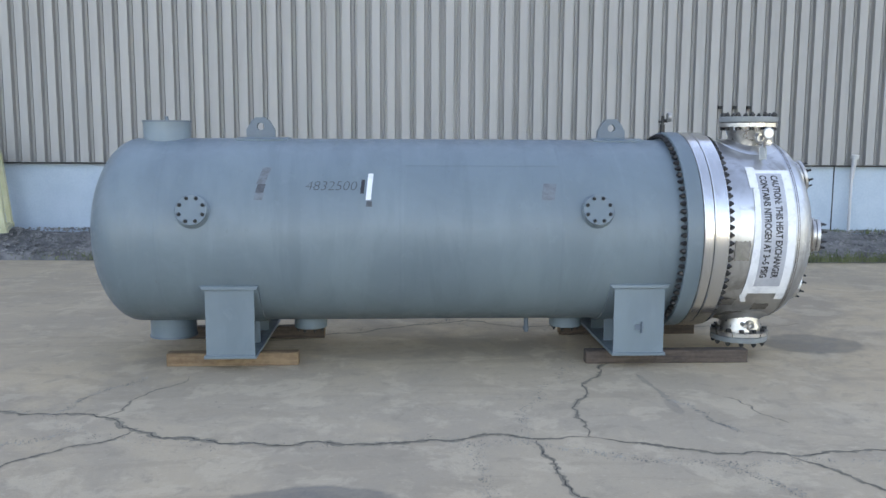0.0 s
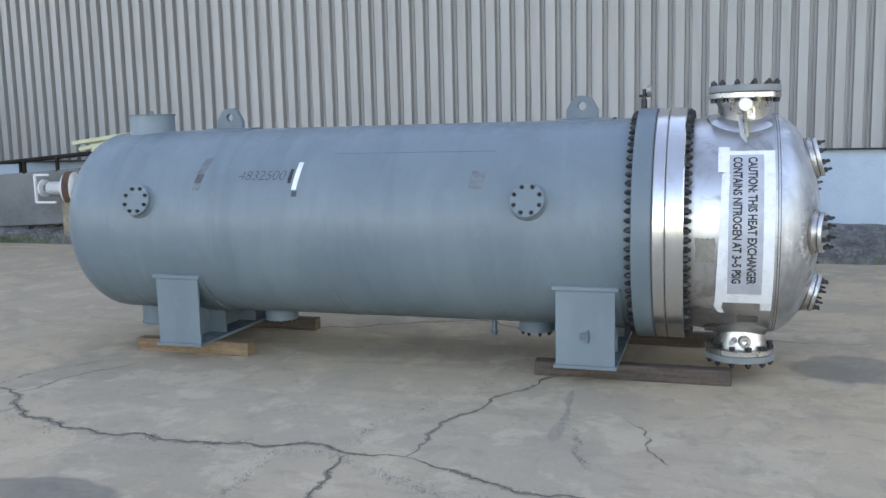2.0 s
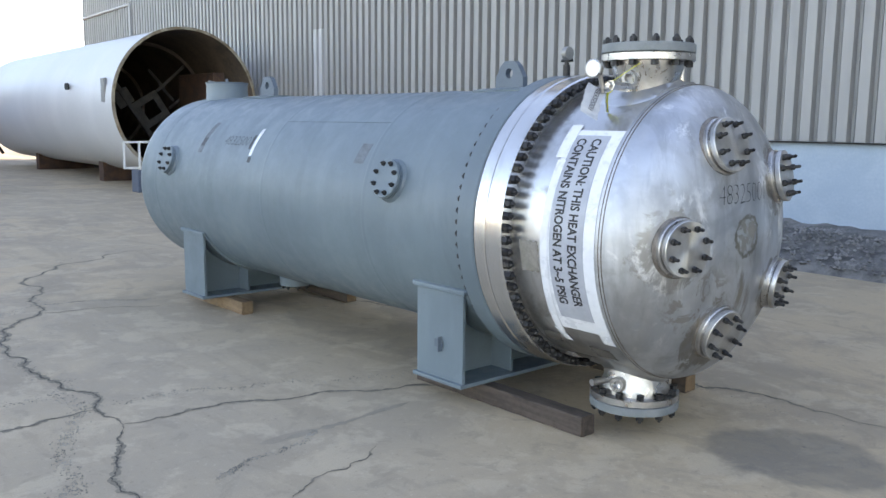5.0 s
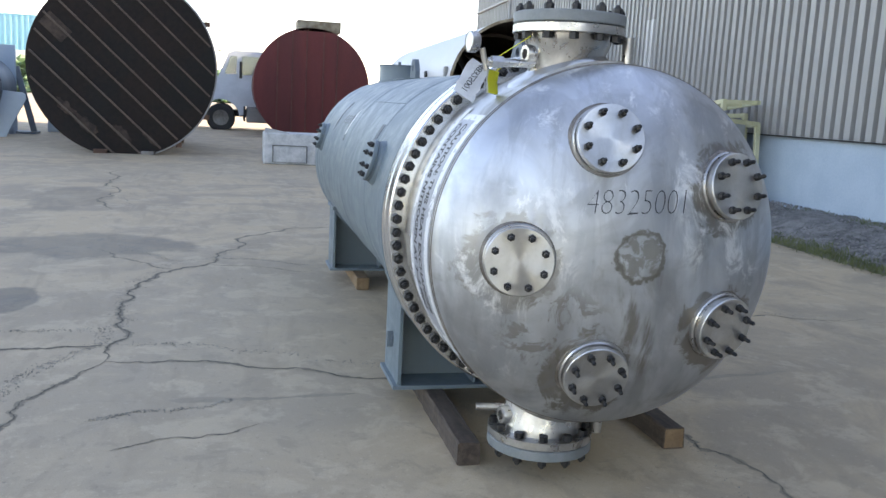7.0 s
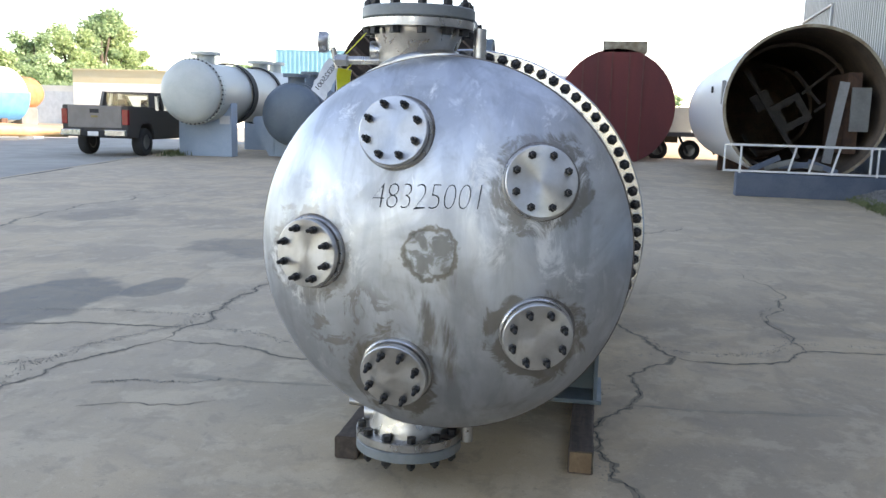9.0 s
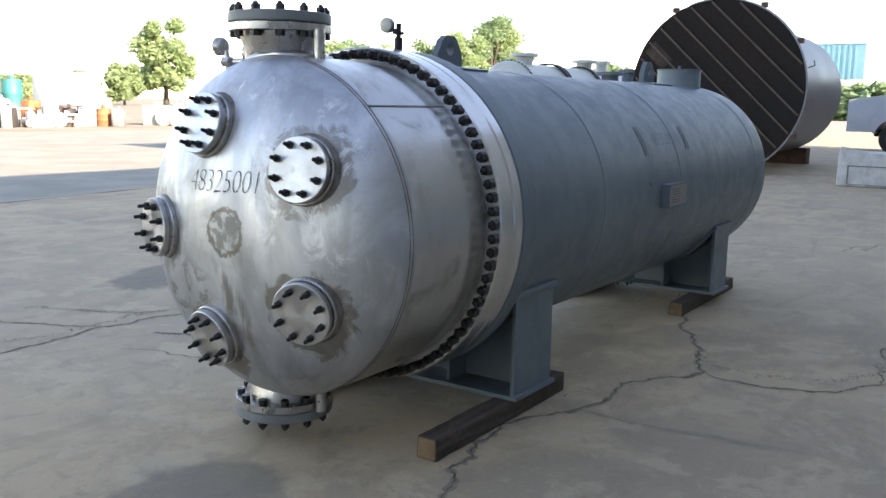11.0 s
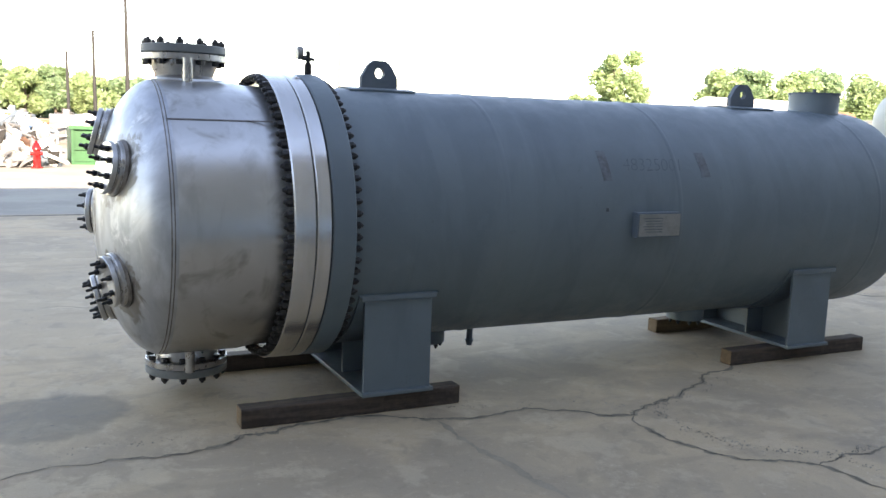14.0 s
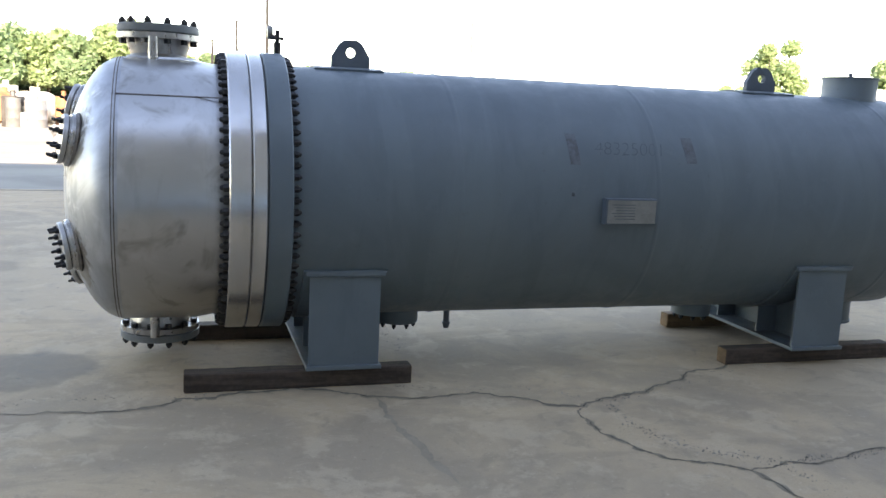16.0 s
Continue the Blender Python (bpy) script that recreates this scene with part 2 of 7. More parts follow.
M_SHELL_STEEL = stainless_material("brushed_stainless_barrel", (0.5758, 0.5758, 0.5758), (0.4936, 0.4891, 0.4809), 0.28, 0.38, 2.2, (), (1.0, 0.25, 0.25), 0.55, (1.68, 1.75), False, None, 0.12)
M_RING = stainless_material("machined_stainless_ring", (0.6581, 0.65, 0.6418), (0.621, 0.6129, 0.6048), 0.18, 0.26, 1.2, (), (3.0, 0.1, 0.1), 0.0)
M_FLANGE = stainless_material("turned_stainless_flange", (0.5323, 0.5169, 0.5005), (0.4223, 0.4068, 0.3913), 0.25, 0.42, 9.0, (), None, 0.3)
M_FACE = stainless_material("turned_stainless_face", (0.5951, 0.5865, 0.5788), (0.5323, 0.5246, 0.5091), 0.28, 0.36, 9.0, (), None, 0.15, None, True)
M_WELD = plain("heat_tinted_weld", (0.10, 0.085, 0.07), (0.25, 0.22, 0.20), 0.5, 0.5, 20, 120, 0.4)
M_STUD = plain("dark_oiled_stud", (0.018, 0.018, 0.02), (0.05, 0.048, 0.047), 0.42, 0.6, 30, 150, 0.3)
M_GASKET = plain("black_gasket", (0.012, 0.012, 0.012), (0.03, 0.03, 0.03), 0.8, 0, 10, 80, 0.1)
M_BLIND = plain("grey_blind_flange", (0.1496, 0.1661, 0.1691), (0.202, 0.2154, 0.2169), 0.5, 0, 8, 90)
M_TIMBER = plain("weathered_dark_timber", (0.0411, 0.0284, 0.0217), (0.0935, 0.0688, 0.0546), 0.85, 0, 3, 40, 0.6, 0.1, (1.0, 12, 12))
M_TIMBER_NEW = plain("yellow_timber", (0.1272, 0.0733, 0.0374), (0.2244, 0.1459, 0.0823), 0.8, 0, 3, 40, 0.5, 0.1, (1.0, 12, 12))
M_TIMBER_END = plain("sawn_timber_end", (0.1496, 0.0898, 0.0486), (0.2394, 0.1571, 0.0898), 0.85, 0, 12, 60, 0.5)
M_PAPER = plain("white_paper_in_plastic", (0.6227, 0.6313, 0.6572), (0.6918, 0.7005, 0.7178), 0.3, 0, 12, 50, 0.1)
M_SHEET = plain("grey_shaded_paper", (0.3142, 0.3291, 0.3665), (0.389, 0.4039, 0.4376), 0.35, 0, 9, 50, 0.1)
M_INK = plain("black_ink", (0.010, 0.010, 0.012), (0.02, 0.02, 0.022), 0.5, 0, 10, 60, 0)
M_FAINT = plain("worn_marker", (0.0748, 0.0935, 0.1085), (0.0972, 0.1234, 0.1459), 0.6, 0, 10, 60, 0)
M_MARK = plain("pencil_grey_marker", (0.0299, 0.0337, 0.0389), (0.0598, 0.0658, 0.0748), 0.55, 0, 10, 60, 0)
M_RESIDUE = plain("brown_tape_residue", (0.0898, 0.0972, 0.1047), (0.1421, 0.1646, 0.187), 0.7, 0, 22, 80, 0.1)
M_TAPE_DARK = plain("dark_tape_residue", (0.0411, 0.0449, 0.0494), (0.0823, 0.0935, 0.1047), 0.7, 0, 26, 80, 0.1)
M_SMUT = plain("dark_greasy_steel", (0.1197, 0.1085, 0.0972), (0.2244, 0.2094, 0.1945), 0.5, 0.6, 18, 80, 0.1)
M_DULL = plain("matt_grey_residue", (0.1795, 0.1608, 0.1346), (0.2693, 0.2468, 0.2169), 0.75, 0.2, 16, 80, 0.2)
M_BRASS = plain("brass", (0.1646, 0.1272, 0.0598), (0.2543, 0.202, 0.0972), 0.4, 0.8, 10, 60)
M_DIAL = plain("white_dial", (0.75, 0.74, 0.70), (0.8, 0.8, 0.77), 0.25, 0, 10, 60, 0)
M_TAG = plain("yellow_tag", (0.70, 0.66, 0.04), (0.78, 0.75, 0.08), 0.45, 0, 10, 60, 0.1)
M_PLATE = plain("dull_steel_nameplate", (0.2468, 0.2468, 0.2319), (0.3216, 0.3142, 0.2992), 0.4, 0.6, 14, 90)
M_CRACK = plain("dirt_filled_crack", (0.0428, 0.0371, 0.03), (0.1357, 0.1178, 0.0928), 0.95, 0, 12, 90, 0.5)
M_SPALL = plain("spalled_crack_edge", (0.2071, 0.1699, 0.1228), (0.2999, 0.2499, 0.1821), 0.95, 0, 8, 90, 0.5)
M_CLAD = sheet_material("grey_painted_sheet_metal", (0.2383, 0.2332, 0.2274), (0.2742, 0.2684, 0.2616))
M_CLAD_LIGHT = plain("pale_new_sheet_metal", (0.36, 0.36, 0.365), (0.41, 0.41, 0.41), 0.45, 0, 0.7, 30, 0.05)
M_PLINTH = plain("pale_blue_painted_block", (0.2842, 0.3595, 0.4264), (0.3511, 0.4264, 0.4891), 0.7, 0, 1.4, 35, 0.25)
M_GRAVEL = plain("grey_gravel", (0.0748, 0.0733, 0.0711), (0.1945, 0.187, 0.1795), 0.95, 0, 6, 45, 1.0)
M_STONE = plain("gravel_stone", (0.0972, 0.0957, 0.0935), (0.2394, 0.2319, 0.2244), 0.9, 0, 3, 30, 0.5)
M_GRASS = plain("dry_green_weeds", (0.0636, 0.086, 0.0299), (0.1421, 0.1533, 0.0636), 0.8, 0, 5, 30, 0)
M_CRUMB = plain("pale_concrete_crumb", (0.1714, 0.1535, 0.1249), (0.3998, 0.357, 0.2927), 0.95, 0, 9, 40, 0.3)
M_SEAM = plain("scuffed_concrete_seam", (0.2642, 0.2178, 0.1606), (0.3427, 0.2856, 0.2142), 0.95, 0, 8, 60, 0.5)
M_GROUND = plain("sandy_yard_ground", (0.2142, 0.1892, 0.1428), (0.3142, 0.2785, 0.2142), 0.95, 0, 0.35, 14, 0.4)
M_ASPHALT = plain("worn_grey_yard_surface", (0.2428, 0.227, 0.1942), (0.3427, 0.3213, 0.2749), 0.93, 0, 0.8, 50, 0.5)

# ---- building blocks ----


def part(name, bm, material, parent=None, label="", smooth=None):
    """Links a bmesh, in world coordinates, as one mesh object under a thing or a part."""
    me = bpy.data.meshes.new(name)
    bm.to_mesh(me)
    bm.free()
    me.materials.append(material)
    if smooth is not None:
        me.polygons.foreach_set("use_smooth", [True] * len(me.polygons))
        me.set_sharp_from_angle(angle=radians(smooth))
    ob = new(name, me)
    if parent is not None:
        ob.parent = parent
        base = parent.get("base")
        if base is not None:
            ob.matrix_parent_inverse = Matrix.Translation([-v for v in base])
    if label:
        tagged(ob, label)
    return ob


def shared(name, me, m, parent, label=""):
    """One more piece on a mesh that alike pieces share."""
    ob = new(name, me)
    ob.parent = parent
    base = parent.get("base")
    if base is not None:
        ob.matrix_parent_inverse = Matrix.Translation([-v for v in base])
    ob.matrix_basis = m
    if label:
        tagged(ob, label)
    return ob


def thing(name, base, label, category, group="", kind=""):
    ob = new(name)
    ob.empty_display_size = 0.1
    ob.location = base
    ob["base"] = tuple(float(v) for v in base)
    return tagged(ob, label, category, group, kind)


def mesh_of(name, bm, material, smooth=None):
    me = bpy.data.meshes.new(name)
    bm.to_mesh(me)
    bm.free()
    me.materials.append(material)
    if smooth is not None:
        me.polygons.foreach_set("use_smooth", [True] * len(me.polygons))
        me.set_sharp_from_angle(angle=radians(smooth))
    return me


def box(bm, x0, x1, y0, y1, z0, z1, m=None, bevel=0.0):
    made = bmesh.ops.create_cube(bm, size=1.0)["verts"]
    for v in made:
        v.co = Vector(((x0 + x1) / 2 + v.co.x * (x1 - x0), (y0 + y1) / 2 + v.co.y * (y1 - y0), (z0 + z1) / 2 + v.co.z * (z1 - z0)))
    if bevel:
        edges = {e for v in made for e in v.link_edges}
        out = bmesh.ops.bevel(bm, geom=list(edges), offset=bevel, segments=2, affect="EDGES", profile=0.5)
        made = list({v for f in out["faces"] for v in f.verts} | {v for v in made if v.is_valid})
    if m is not None:
        bmesh.ops.transform(bm, matrix=m, verts=made)
    return made


def lathe(bm, profile, segments=48, m=None, arc=(0.0, 360.0)):
    """Turns a profile of (radius, height) round the z axis, then lays it at m."""
    whole = abs(arc[1] - arc[0]) > 359.9
    count = segments if whole else segments + 1
    m = m or Matrix()
    rings = []
    for r, z in profile:
        if r < 1e-6:
            rings.append([bm.verts.new(m @ Vector((0, 0, z)))])
            continue
        ring = []
        for k in range(count):
            a = radians(arc[0] + (arc[1] - arc[0]) * k / segments)
            ring.append(bm.verts.new(m @ Vector((r * math.cos(a), r * math.sin(a), z))))
        rings.append(ring)
    for a, b in zip(rings, rings[1:]):
        for k in range(segments):
            j = (k + 1) % count
            if len(a) == 1 and len(b) == 1:
                continue
            if len(a) == 1:
                bm.faces.new((a[0], b[j], b[k]))
            elif len(b) == 1:
                bm.faces.new((a[k], a[j], b[0]))
            else:
                bm.faces.new((a[k], a[j], b[j], b[k]))
    bmesh.ops.recalc_face_normals(bm, faces=bm.faces[:])


ALONG_X = pose(0, 0, 0, 0, 90, 0)
AXIS_Z = 0.8815


def on_axis(z=AXIS_Z, y=0.0):
    """Lathe height runs along +x about a horizontal axis."""
    return Matrix.Translation((0, y, z)) @ ALONG_X


def rod(bm, a, b, r, segments=10, r2=None):
    a, b = Vector(a), Vector(b)
    m = Matrix.Translation(a) @ (b - a).to_track_quat("Z", "Y").to_matrix().to_4x4()
    n = (b - a).length
    lathe(bm, [(0, 0), (r, 0), (r if r2 is None else r2, n), (0, n)], segments, m)


def bar(bm, a, b, w, h=None):
    """A square bar from a to b."""
    a, b = Vector(a), Vector(b)
    m = Matrix.Translation(a) @ (b - a).to_track_quat("Z", "Y").to_matrix().to_4x4()
    box(bm, -w / 2, w / 2, -(h or w) / 2, (h or w) / 2, 0, (b - a).length, m)


def barrel_point(x, angle, r):
    """A place on the exchanger's barrel; the angle rises from the -y side over the top."""
    return Vector((x, -r * math.cos(angle), AXIS_Z + r * math.sin(angle)))


def barrel_patch(bm, x0, x1, a0, a1, r, thick=0.003, steps=16, xs=1, skew=0.0):
    """A sheet lying on the barrel from angle a0 to a1 (degrees), leaning along x by skew."""
    grid = []
    for layer in (r, r + thick):
        grid.append([[bm.verts.new(barrel_point(x0 + (x1 - x0) * i / xs + skew * (k / steps - 0.5), radians(a0 + (a1 - a0) * k / steps), layer)) for k in range(steps + 1)] for i in range(xs + 1)])
    low, top = grid
    for i in range(xs):
        for k in range(steps):
            bm.faces.new((top[i][k], top[i + 1][k], top[i + 1][k + 1], top[i][k + 1]))
    for i in range(xs):
        bm.faces.new((low[i][0], low[i + 1][0], top[i + 1][0], top[i][0]))
        bm.faces.new((low[i][steps], top[i][steps], top[i + 1][steps], low[i + 1][steps]))
    for k in range(steps):
        bm.faces.new((low[0][k], top[0][k], top[0][k + 1], low[0][k + 1]))
        bm.faces.new((low[xs][k], low[xs][k + 1], top[xs][k + 1], top[xs][k]))
    bmesh.ops.recalc_face_normals(bm, faces=bm.faces[:])


def lettering(text, size, place, spacing=1.0, shear=0.0, thin=0.0):
    """A bmesh of letters whose flat (u, v) is laid by place(u, v); u starts at 0."""
    curve = bpy.data.curves.new("letters", "FONT")
    curve.body, curve.size, curve.space_character, curve.shear = text, size, spacing, shear
    curve.resolution_u, curve.offset = 3, thin * size * 0.5
    ob = bpy.data.objects.new("letters", curve)
    me = bpy.data.meshes.new_from_object(ob)
    bm = bmesh.new()
    bm.from_mesh(me)
    bmesh.ops.triangulate(bm, faces=bm.faces[:])
    bmesh.ops.subdivide_edges(bm, edges=[e for e in bm.edges if e.calc_length() > size * 0.5], cuts=2)
    for v in bm.verts:
        v.co = place(v.co.x, v.co.y)
    bpy.data.objects.remove(ob)
    bpy.data.curves.remove(curve)
    bpy.data.meshes.remove(me)
    return bm


def stud_mesh(name, length, r, nut_r, nut_h, top, both=False, material=None):
    """A threaded stud along +z from 0 to length, a hexagon nut with its top at `top`."""
    bm = bmesh.new()
    lathe(bm, [(0, 0), (r, 0), (r, length - r * 0.6), (r * 0.55, length), (0, length)], 8)
    lathe(bm, [(0, top - nut_h), (nut_r, top - nut_h), (nut_r, top - nut_h * 0.2), (nut_r * 0.82, top), (0, top)], 6)
    if both:
        lathe(bm, [(0, 0), (nut_r, 0), (nut_r, nut_h), (0, nut_h)], 6)
    return mesh_of(name, bm, material or M_STUD)

# ---- setting: ground, pavement, gravel strip, warehouse ----
bm = bmesh.new()
bmesh.ops.create_grid(bm, x_segments=2, y_segments=2, size=1500)
for v in bm.verts:
    v.co.z = -0.05
ground = tagged(part("ground", bm, M_GROUND), "sandy bare yard ground reaching the horizon", "ground", kind="structure")

bm = bmesh.new()
box(bm, -140, 90, -30, -4, -0.20, -0.012)
yard_strip = tagged(part("road", bm, M_ASPHALT), "worn grey asphalt and gravel yard strip", "road", kind="structure")

# the pavement: its southern edge runs aslant
bm = bmesh.new()
outline = [(-60, 7.2), (60, 1.9), (60, -7.4), (2.0, -8.2), (-6.4, -9.3), (-17.9, -11.6), (-60, -16.0)]
top = [bm.verts.new((x, y, 0)) for x, y in outline]
low = [bm.verts.new((x, y, -0.18)) for x, y in outline]
bm.faces.new(top)
for k in range(len(outline)):
    j = (k + 1) % len(outline)
    bm.faces.new((top[k], low[k], low[j], top[j]))
bmesh.ops.recalc_face_normals(bm, faces=bm.faces[:])
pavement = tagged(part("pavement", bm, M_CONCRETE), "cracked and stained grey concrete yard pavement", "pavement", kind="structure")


def jagged(points, rng, depth=4, rough=0.16):
    """A broken line through the points, rougher at each halving."""
    line = [Vector((*p, 0)) for p in points]
    for level in range(depth):
        out = [line[0]]
        for a, b in zip(line, line[1:]):
            d = b - a
            side = Vector((-d.y, d.x, 0))
            out += [(a + b) / 2 + side * rng.uniform(-rough, rough), b]
        line = out
    return line


def ribbon(bm, line, width, z, rng, fade=True):
    n = len(line)
    pairs = []
    for k, p in enumerate(line):
        d = (line[min(k + 1, n - 1)] - line[max(k - 1, 0)]).normalized()
        side = Vector((-d.y, d.x, 0))
        w = width * rng.uniform(0.25, 1.75)
        if fade:
            w *= min(1.0, 0.15 + 6.0 * min(k, n - 1 - k) / n)
        pairs.append((bm.verts.new(p + side * w / 2 + Vector((0, 0, z))), bm.verts.new(p - side * w / 2 + Vector((0, 0, z)))))
    for (a, b), (c, d) in zip(pairs, pairs[1:]):
        bm.faces.new((a, b, d, c))


CRACKS = [
    ([(-4.6, 0.45), (-4.43, -0.15), (-4.0, -0.77), (-2.95, -1.2), (-2.37, -1.41), (-2.09, -1.47), (-1.83, -1.70), (-1.46, -1.86), (-1.06, -1.95), (-0.66, -1.945), (-0.33, -1.91), (-0.05, -1.855), (0.13, -1.85), (0.30, -1.905), (0.53, -1.885)], 0.020),
    ([(0.53, -1.885), (0.80, -1.995), (0.97, -2.08), (1.21, -2.16), (1.45, -2.18), (1.9, -2.12), (2.6, -2.3)], 0.014),
    ([(-1.83, -1.70), (-1.95, -1.88), (-2.11, -1.98), (-2.3, -2.2), (-2.7, -2.4)], 0.012),
    ([(-2.07, -1.47), (-2.0, -1.22), (-1.93, -0.98), (-1.79, -0.67)], 0.008),
    ([(0.53, -1.885), (0.525, -1.575), (0.555, -1.48), (0.63, -1.235), (0.69, -0.965), (0.885, -0.545), (0.95, 0.1)], 0.013),
    ([(0.27, -1.90), (0.284, -2.19), (0.295, -2.41), (0.4, -2.75), (0.48, -3.0)], 0.014),
    ([(1.44, -1.16), (1.57, -1.51), (1.68, -1.72)], 0.006),
    ([(1.45, -2.18), (1.58, -2.38), (1.66, -2.56), (1.85, -2.9)], 0.012),
    ([(-1.9, 0.1), (-0.98, 0.53), (-0.5, 0.75), (-0.11, 0.91), (0.09, 1.0), (0.35, 0.84), (0.9, 0.76), (1.2, 0.62), (1.62, 0.56), (1.9, 0.62), (2.28, 0.74), (2.9, 0.82)], 0.014),
    ([(0.09, 1.0), (0.16, 1.27), (0.09, 1.52), (-0.08, 1.68), (-0.25, 1.79), (-0.34, 2.4), (-0.2, 3.1)], 0.012),
    ([(-0.25, 1.79), (-0.5, 1.76), (-0.83, 1.71), (-1.6, 1.9), (-3.0, 1.8)], 0.010),
    ([(-2.4, -5.7), (-3.77, -5.95), (-5.8, -6.0), (-7.0, -6.2)], 0.018),
    ([(-4.6, 0.85), (-5.3, 1.05), (-5.94, 1.39)], 0.010),
    ([(-5.2, -2.6), (-5.8, -2.75), (-6.3, -2.86), (-7.4, -2.8), (-8.9, -3.0), (-10.4, -3.02)], 0.018),
]
for k, (points, width) in enumerate(CRACKS):
    rng = random.Random(40 + k)
    line = jagged(points, rng)
    bm = bmesh.new()
    ribbon(bm, line, width * 1.9, 0.0012, rng)
    spall = part("crack_edge", bm, M_SPALL, pavement, "pale spalled concrete along a crack")
    bm = bmesh.new()
    ribbon(bm, line, width * 0.38, 0.0026, rng)
    part("crack", bm, M_CRACK, pavement, "dark dirt-filled crack in concrete")
# crumbs broken off along the cracks
CRUMB_LINES = [(jagged(p, random.Random(40 + k)), w) for k, (p, w) in enumerate(CRACKS)]


def crumb_place(rng):
    line, w = rng.choice(CRUMB_LINES[:2] + CRUMB_LINES)
    k = rng.randrange(len(line) - 1)
    p = line[k].lerp(line[k + 1], rng.random())
    return p.x + rng.gauss(0, w * 1.6), p.y + rng.gauss(0, w * 1.6), 0.001


# rough scuffed seams
for k, points in enumerate(([(1.10, -0.7), (1.14, -1.1), (1.16, -1.47)], [(1.02, 0.72), (0.98, 1.25), (0.92, 1.7)], [(-17, -11.3), (-6.4, -9.2), (2.0, -8.1), (30, -7.7)])):
    rng = random.Random(90 + k)
    bm = bmesh.new()
    ribbon(bm, jagged(points, rng, 4, 0.05 if k < 2 else 0.01), (0.03, 0.03, 0.07)[k], 0.0012, rng)
    part("seam_patch", bm, M_SEAM if k < 2 else M_CRACK, pavement, "rough worn seam in concrete")

# gravel bank between pavement and warehouse; the warehouse stands a little askew to the vessel
ASKEW = Matrix.Translation((0, 5.612, 0)) @ pose(0, 0, 0, 0, 0, -2.52) @ Matrix.Translation((0, -5.665, 0))


def set_askew(built_before):
    """Turns all top-level objects made since then into line with the warehouse."""
    for ob in list(scene.objects):
        if ob.parent is None and ob.name not in built_before:
            ob.matrix_basis = ASKEW @ ob.matrix_basis


built_before = {ob.name for ob in scene.objects}
WALL_Y = 5.74
bm = bmesh.new()
cols, rows = 340, 14
grid = []
for i in range(cols + 1):
    x = -26 + 46 * i / cols
    line = []
    for j in range(rows + 1):
        f = j / rows
        y = 4.55 + (WALL_Y - 4.55) * f
        z = 0.03 + 0.25 * min(1.0, f * 1.5) ** 0.8 + 0.10 * (noise.noise((x * 0.9, y * 1.3, 0)) + 0.5 * noise.noise((x * 3, y * 3, 4))) * f + 0.035 * noise.noise((x * 9, y * 9, 2))
        line.append(bm.verts.new((x, y, z if j else -0.02)))
    grid.append(line)
for i in range(cols):
    for j in range(rows):
        bm.faces.new((grid[i][j], grid[i + 1][j], grid[i + 1][j + 1], grid[i][j + 1]))
tagged(part("gravel_bank", bm, M_GRAVEL, smooth=60), "grey gravel bank along the warehouse wall", "gravel", kind="structure")


def scatter(name, count, label, category, material, place, size, seed, blades=False):
    """Many small stones or blades as one object."""
    rng = random.Random(seed)
    verts, faces = [], []
    for _ in range(count):
        x, y, z = place(rng)
        s = size * rng.uniform(0.4, 1.4)
        n = len(verts)
        if blades:
            a, lean = rng.uniform(0, 6.28), rng.uniform(-0.6, 0.6)
            dx, dy = math.cos(a) * s * 0.11, math.sin(a) * s * 0.11
            verts += [(x - dx, y - dy, z), (x + dx, y + dy, z), (x + dx * 0.6 + lean * s * 0.4, y + dy * 0.6 + lean * s * 0.25, z + s * 0.6), (x + lean * s, y + lean * s * 0.5, z + s)]
            faces += [(n, n + 1, n + 2), (n, n + 2, n + 3)]
        else:
            for sx, sy, sz in ((1, 0, 0), (-1, 0, 0), (0, 1, 0), (0, -1, 0), (0, 0, 0.8), (0, 0, -0.5)):
                verts.append((x + sx * s * rng.uniform(0.6, 1.2), y + sy * s * rng.uniform(0.6, 1.2), z + sz * s * rng.uniform(0.6, 1.2)))
            faces += [(n + a, n + b, n + c) for a, b, c in ((0, 2, 4), (2, 1, 4), (1, 3, 4), (3, 0, 4), (2, 0, 5), (1, 2, 5), (3, 1, 5), (0, 3, 5))]
    me = bpy.data.meshes.new(name)
    me.from_pydata(verts, [], faces)
    me.materials.append(material)
    return tagged(new(name, me), label, category, kind="stuff")


def bank(y):
    f = max(0.0, (y - 4.55) / (WALL_Y - 4.55))
    return 0.03 + 0.25 * min(1.0, f * 1.5) ** 0.8


def bank_place(rng):
    y = 4.6 + 1.1 * rng.random()
    return rng.uniform(-14, 9), y, bank(y) + 0.01


scatter("crack_crumbs", 5200, "pale concrete crumbs lying along the cracks", "crumbs", M_CRUMB, crumb_place, 0.0042, 6)
scatter("gravel_stones", 9000, "loose grey gravel stones on the bank", "gravel", M_STONE, bank_place, 0.022, 7)


def weed_place(rng):
    k = rng.random()
    x = rng.gauss(rng.choice((-12.5, -10.2, -9.6, -3.4, -2.6, -1.6, 4.6, 5.2, 6.3, 7.4, 8.6, -8.2, -9.0)), 0.7)
    y = rng.gauss(4.58, 0.07) if k < 0.7 else rng.gauss(5.55, 0.1)
    return x, min(y, 5.7), bank(y) - 0.01


scatter("weeds", 16000, "dry green weeds along the pavement edge", "weeds", M_GRASS, weed_place, 0.046, 8, True)


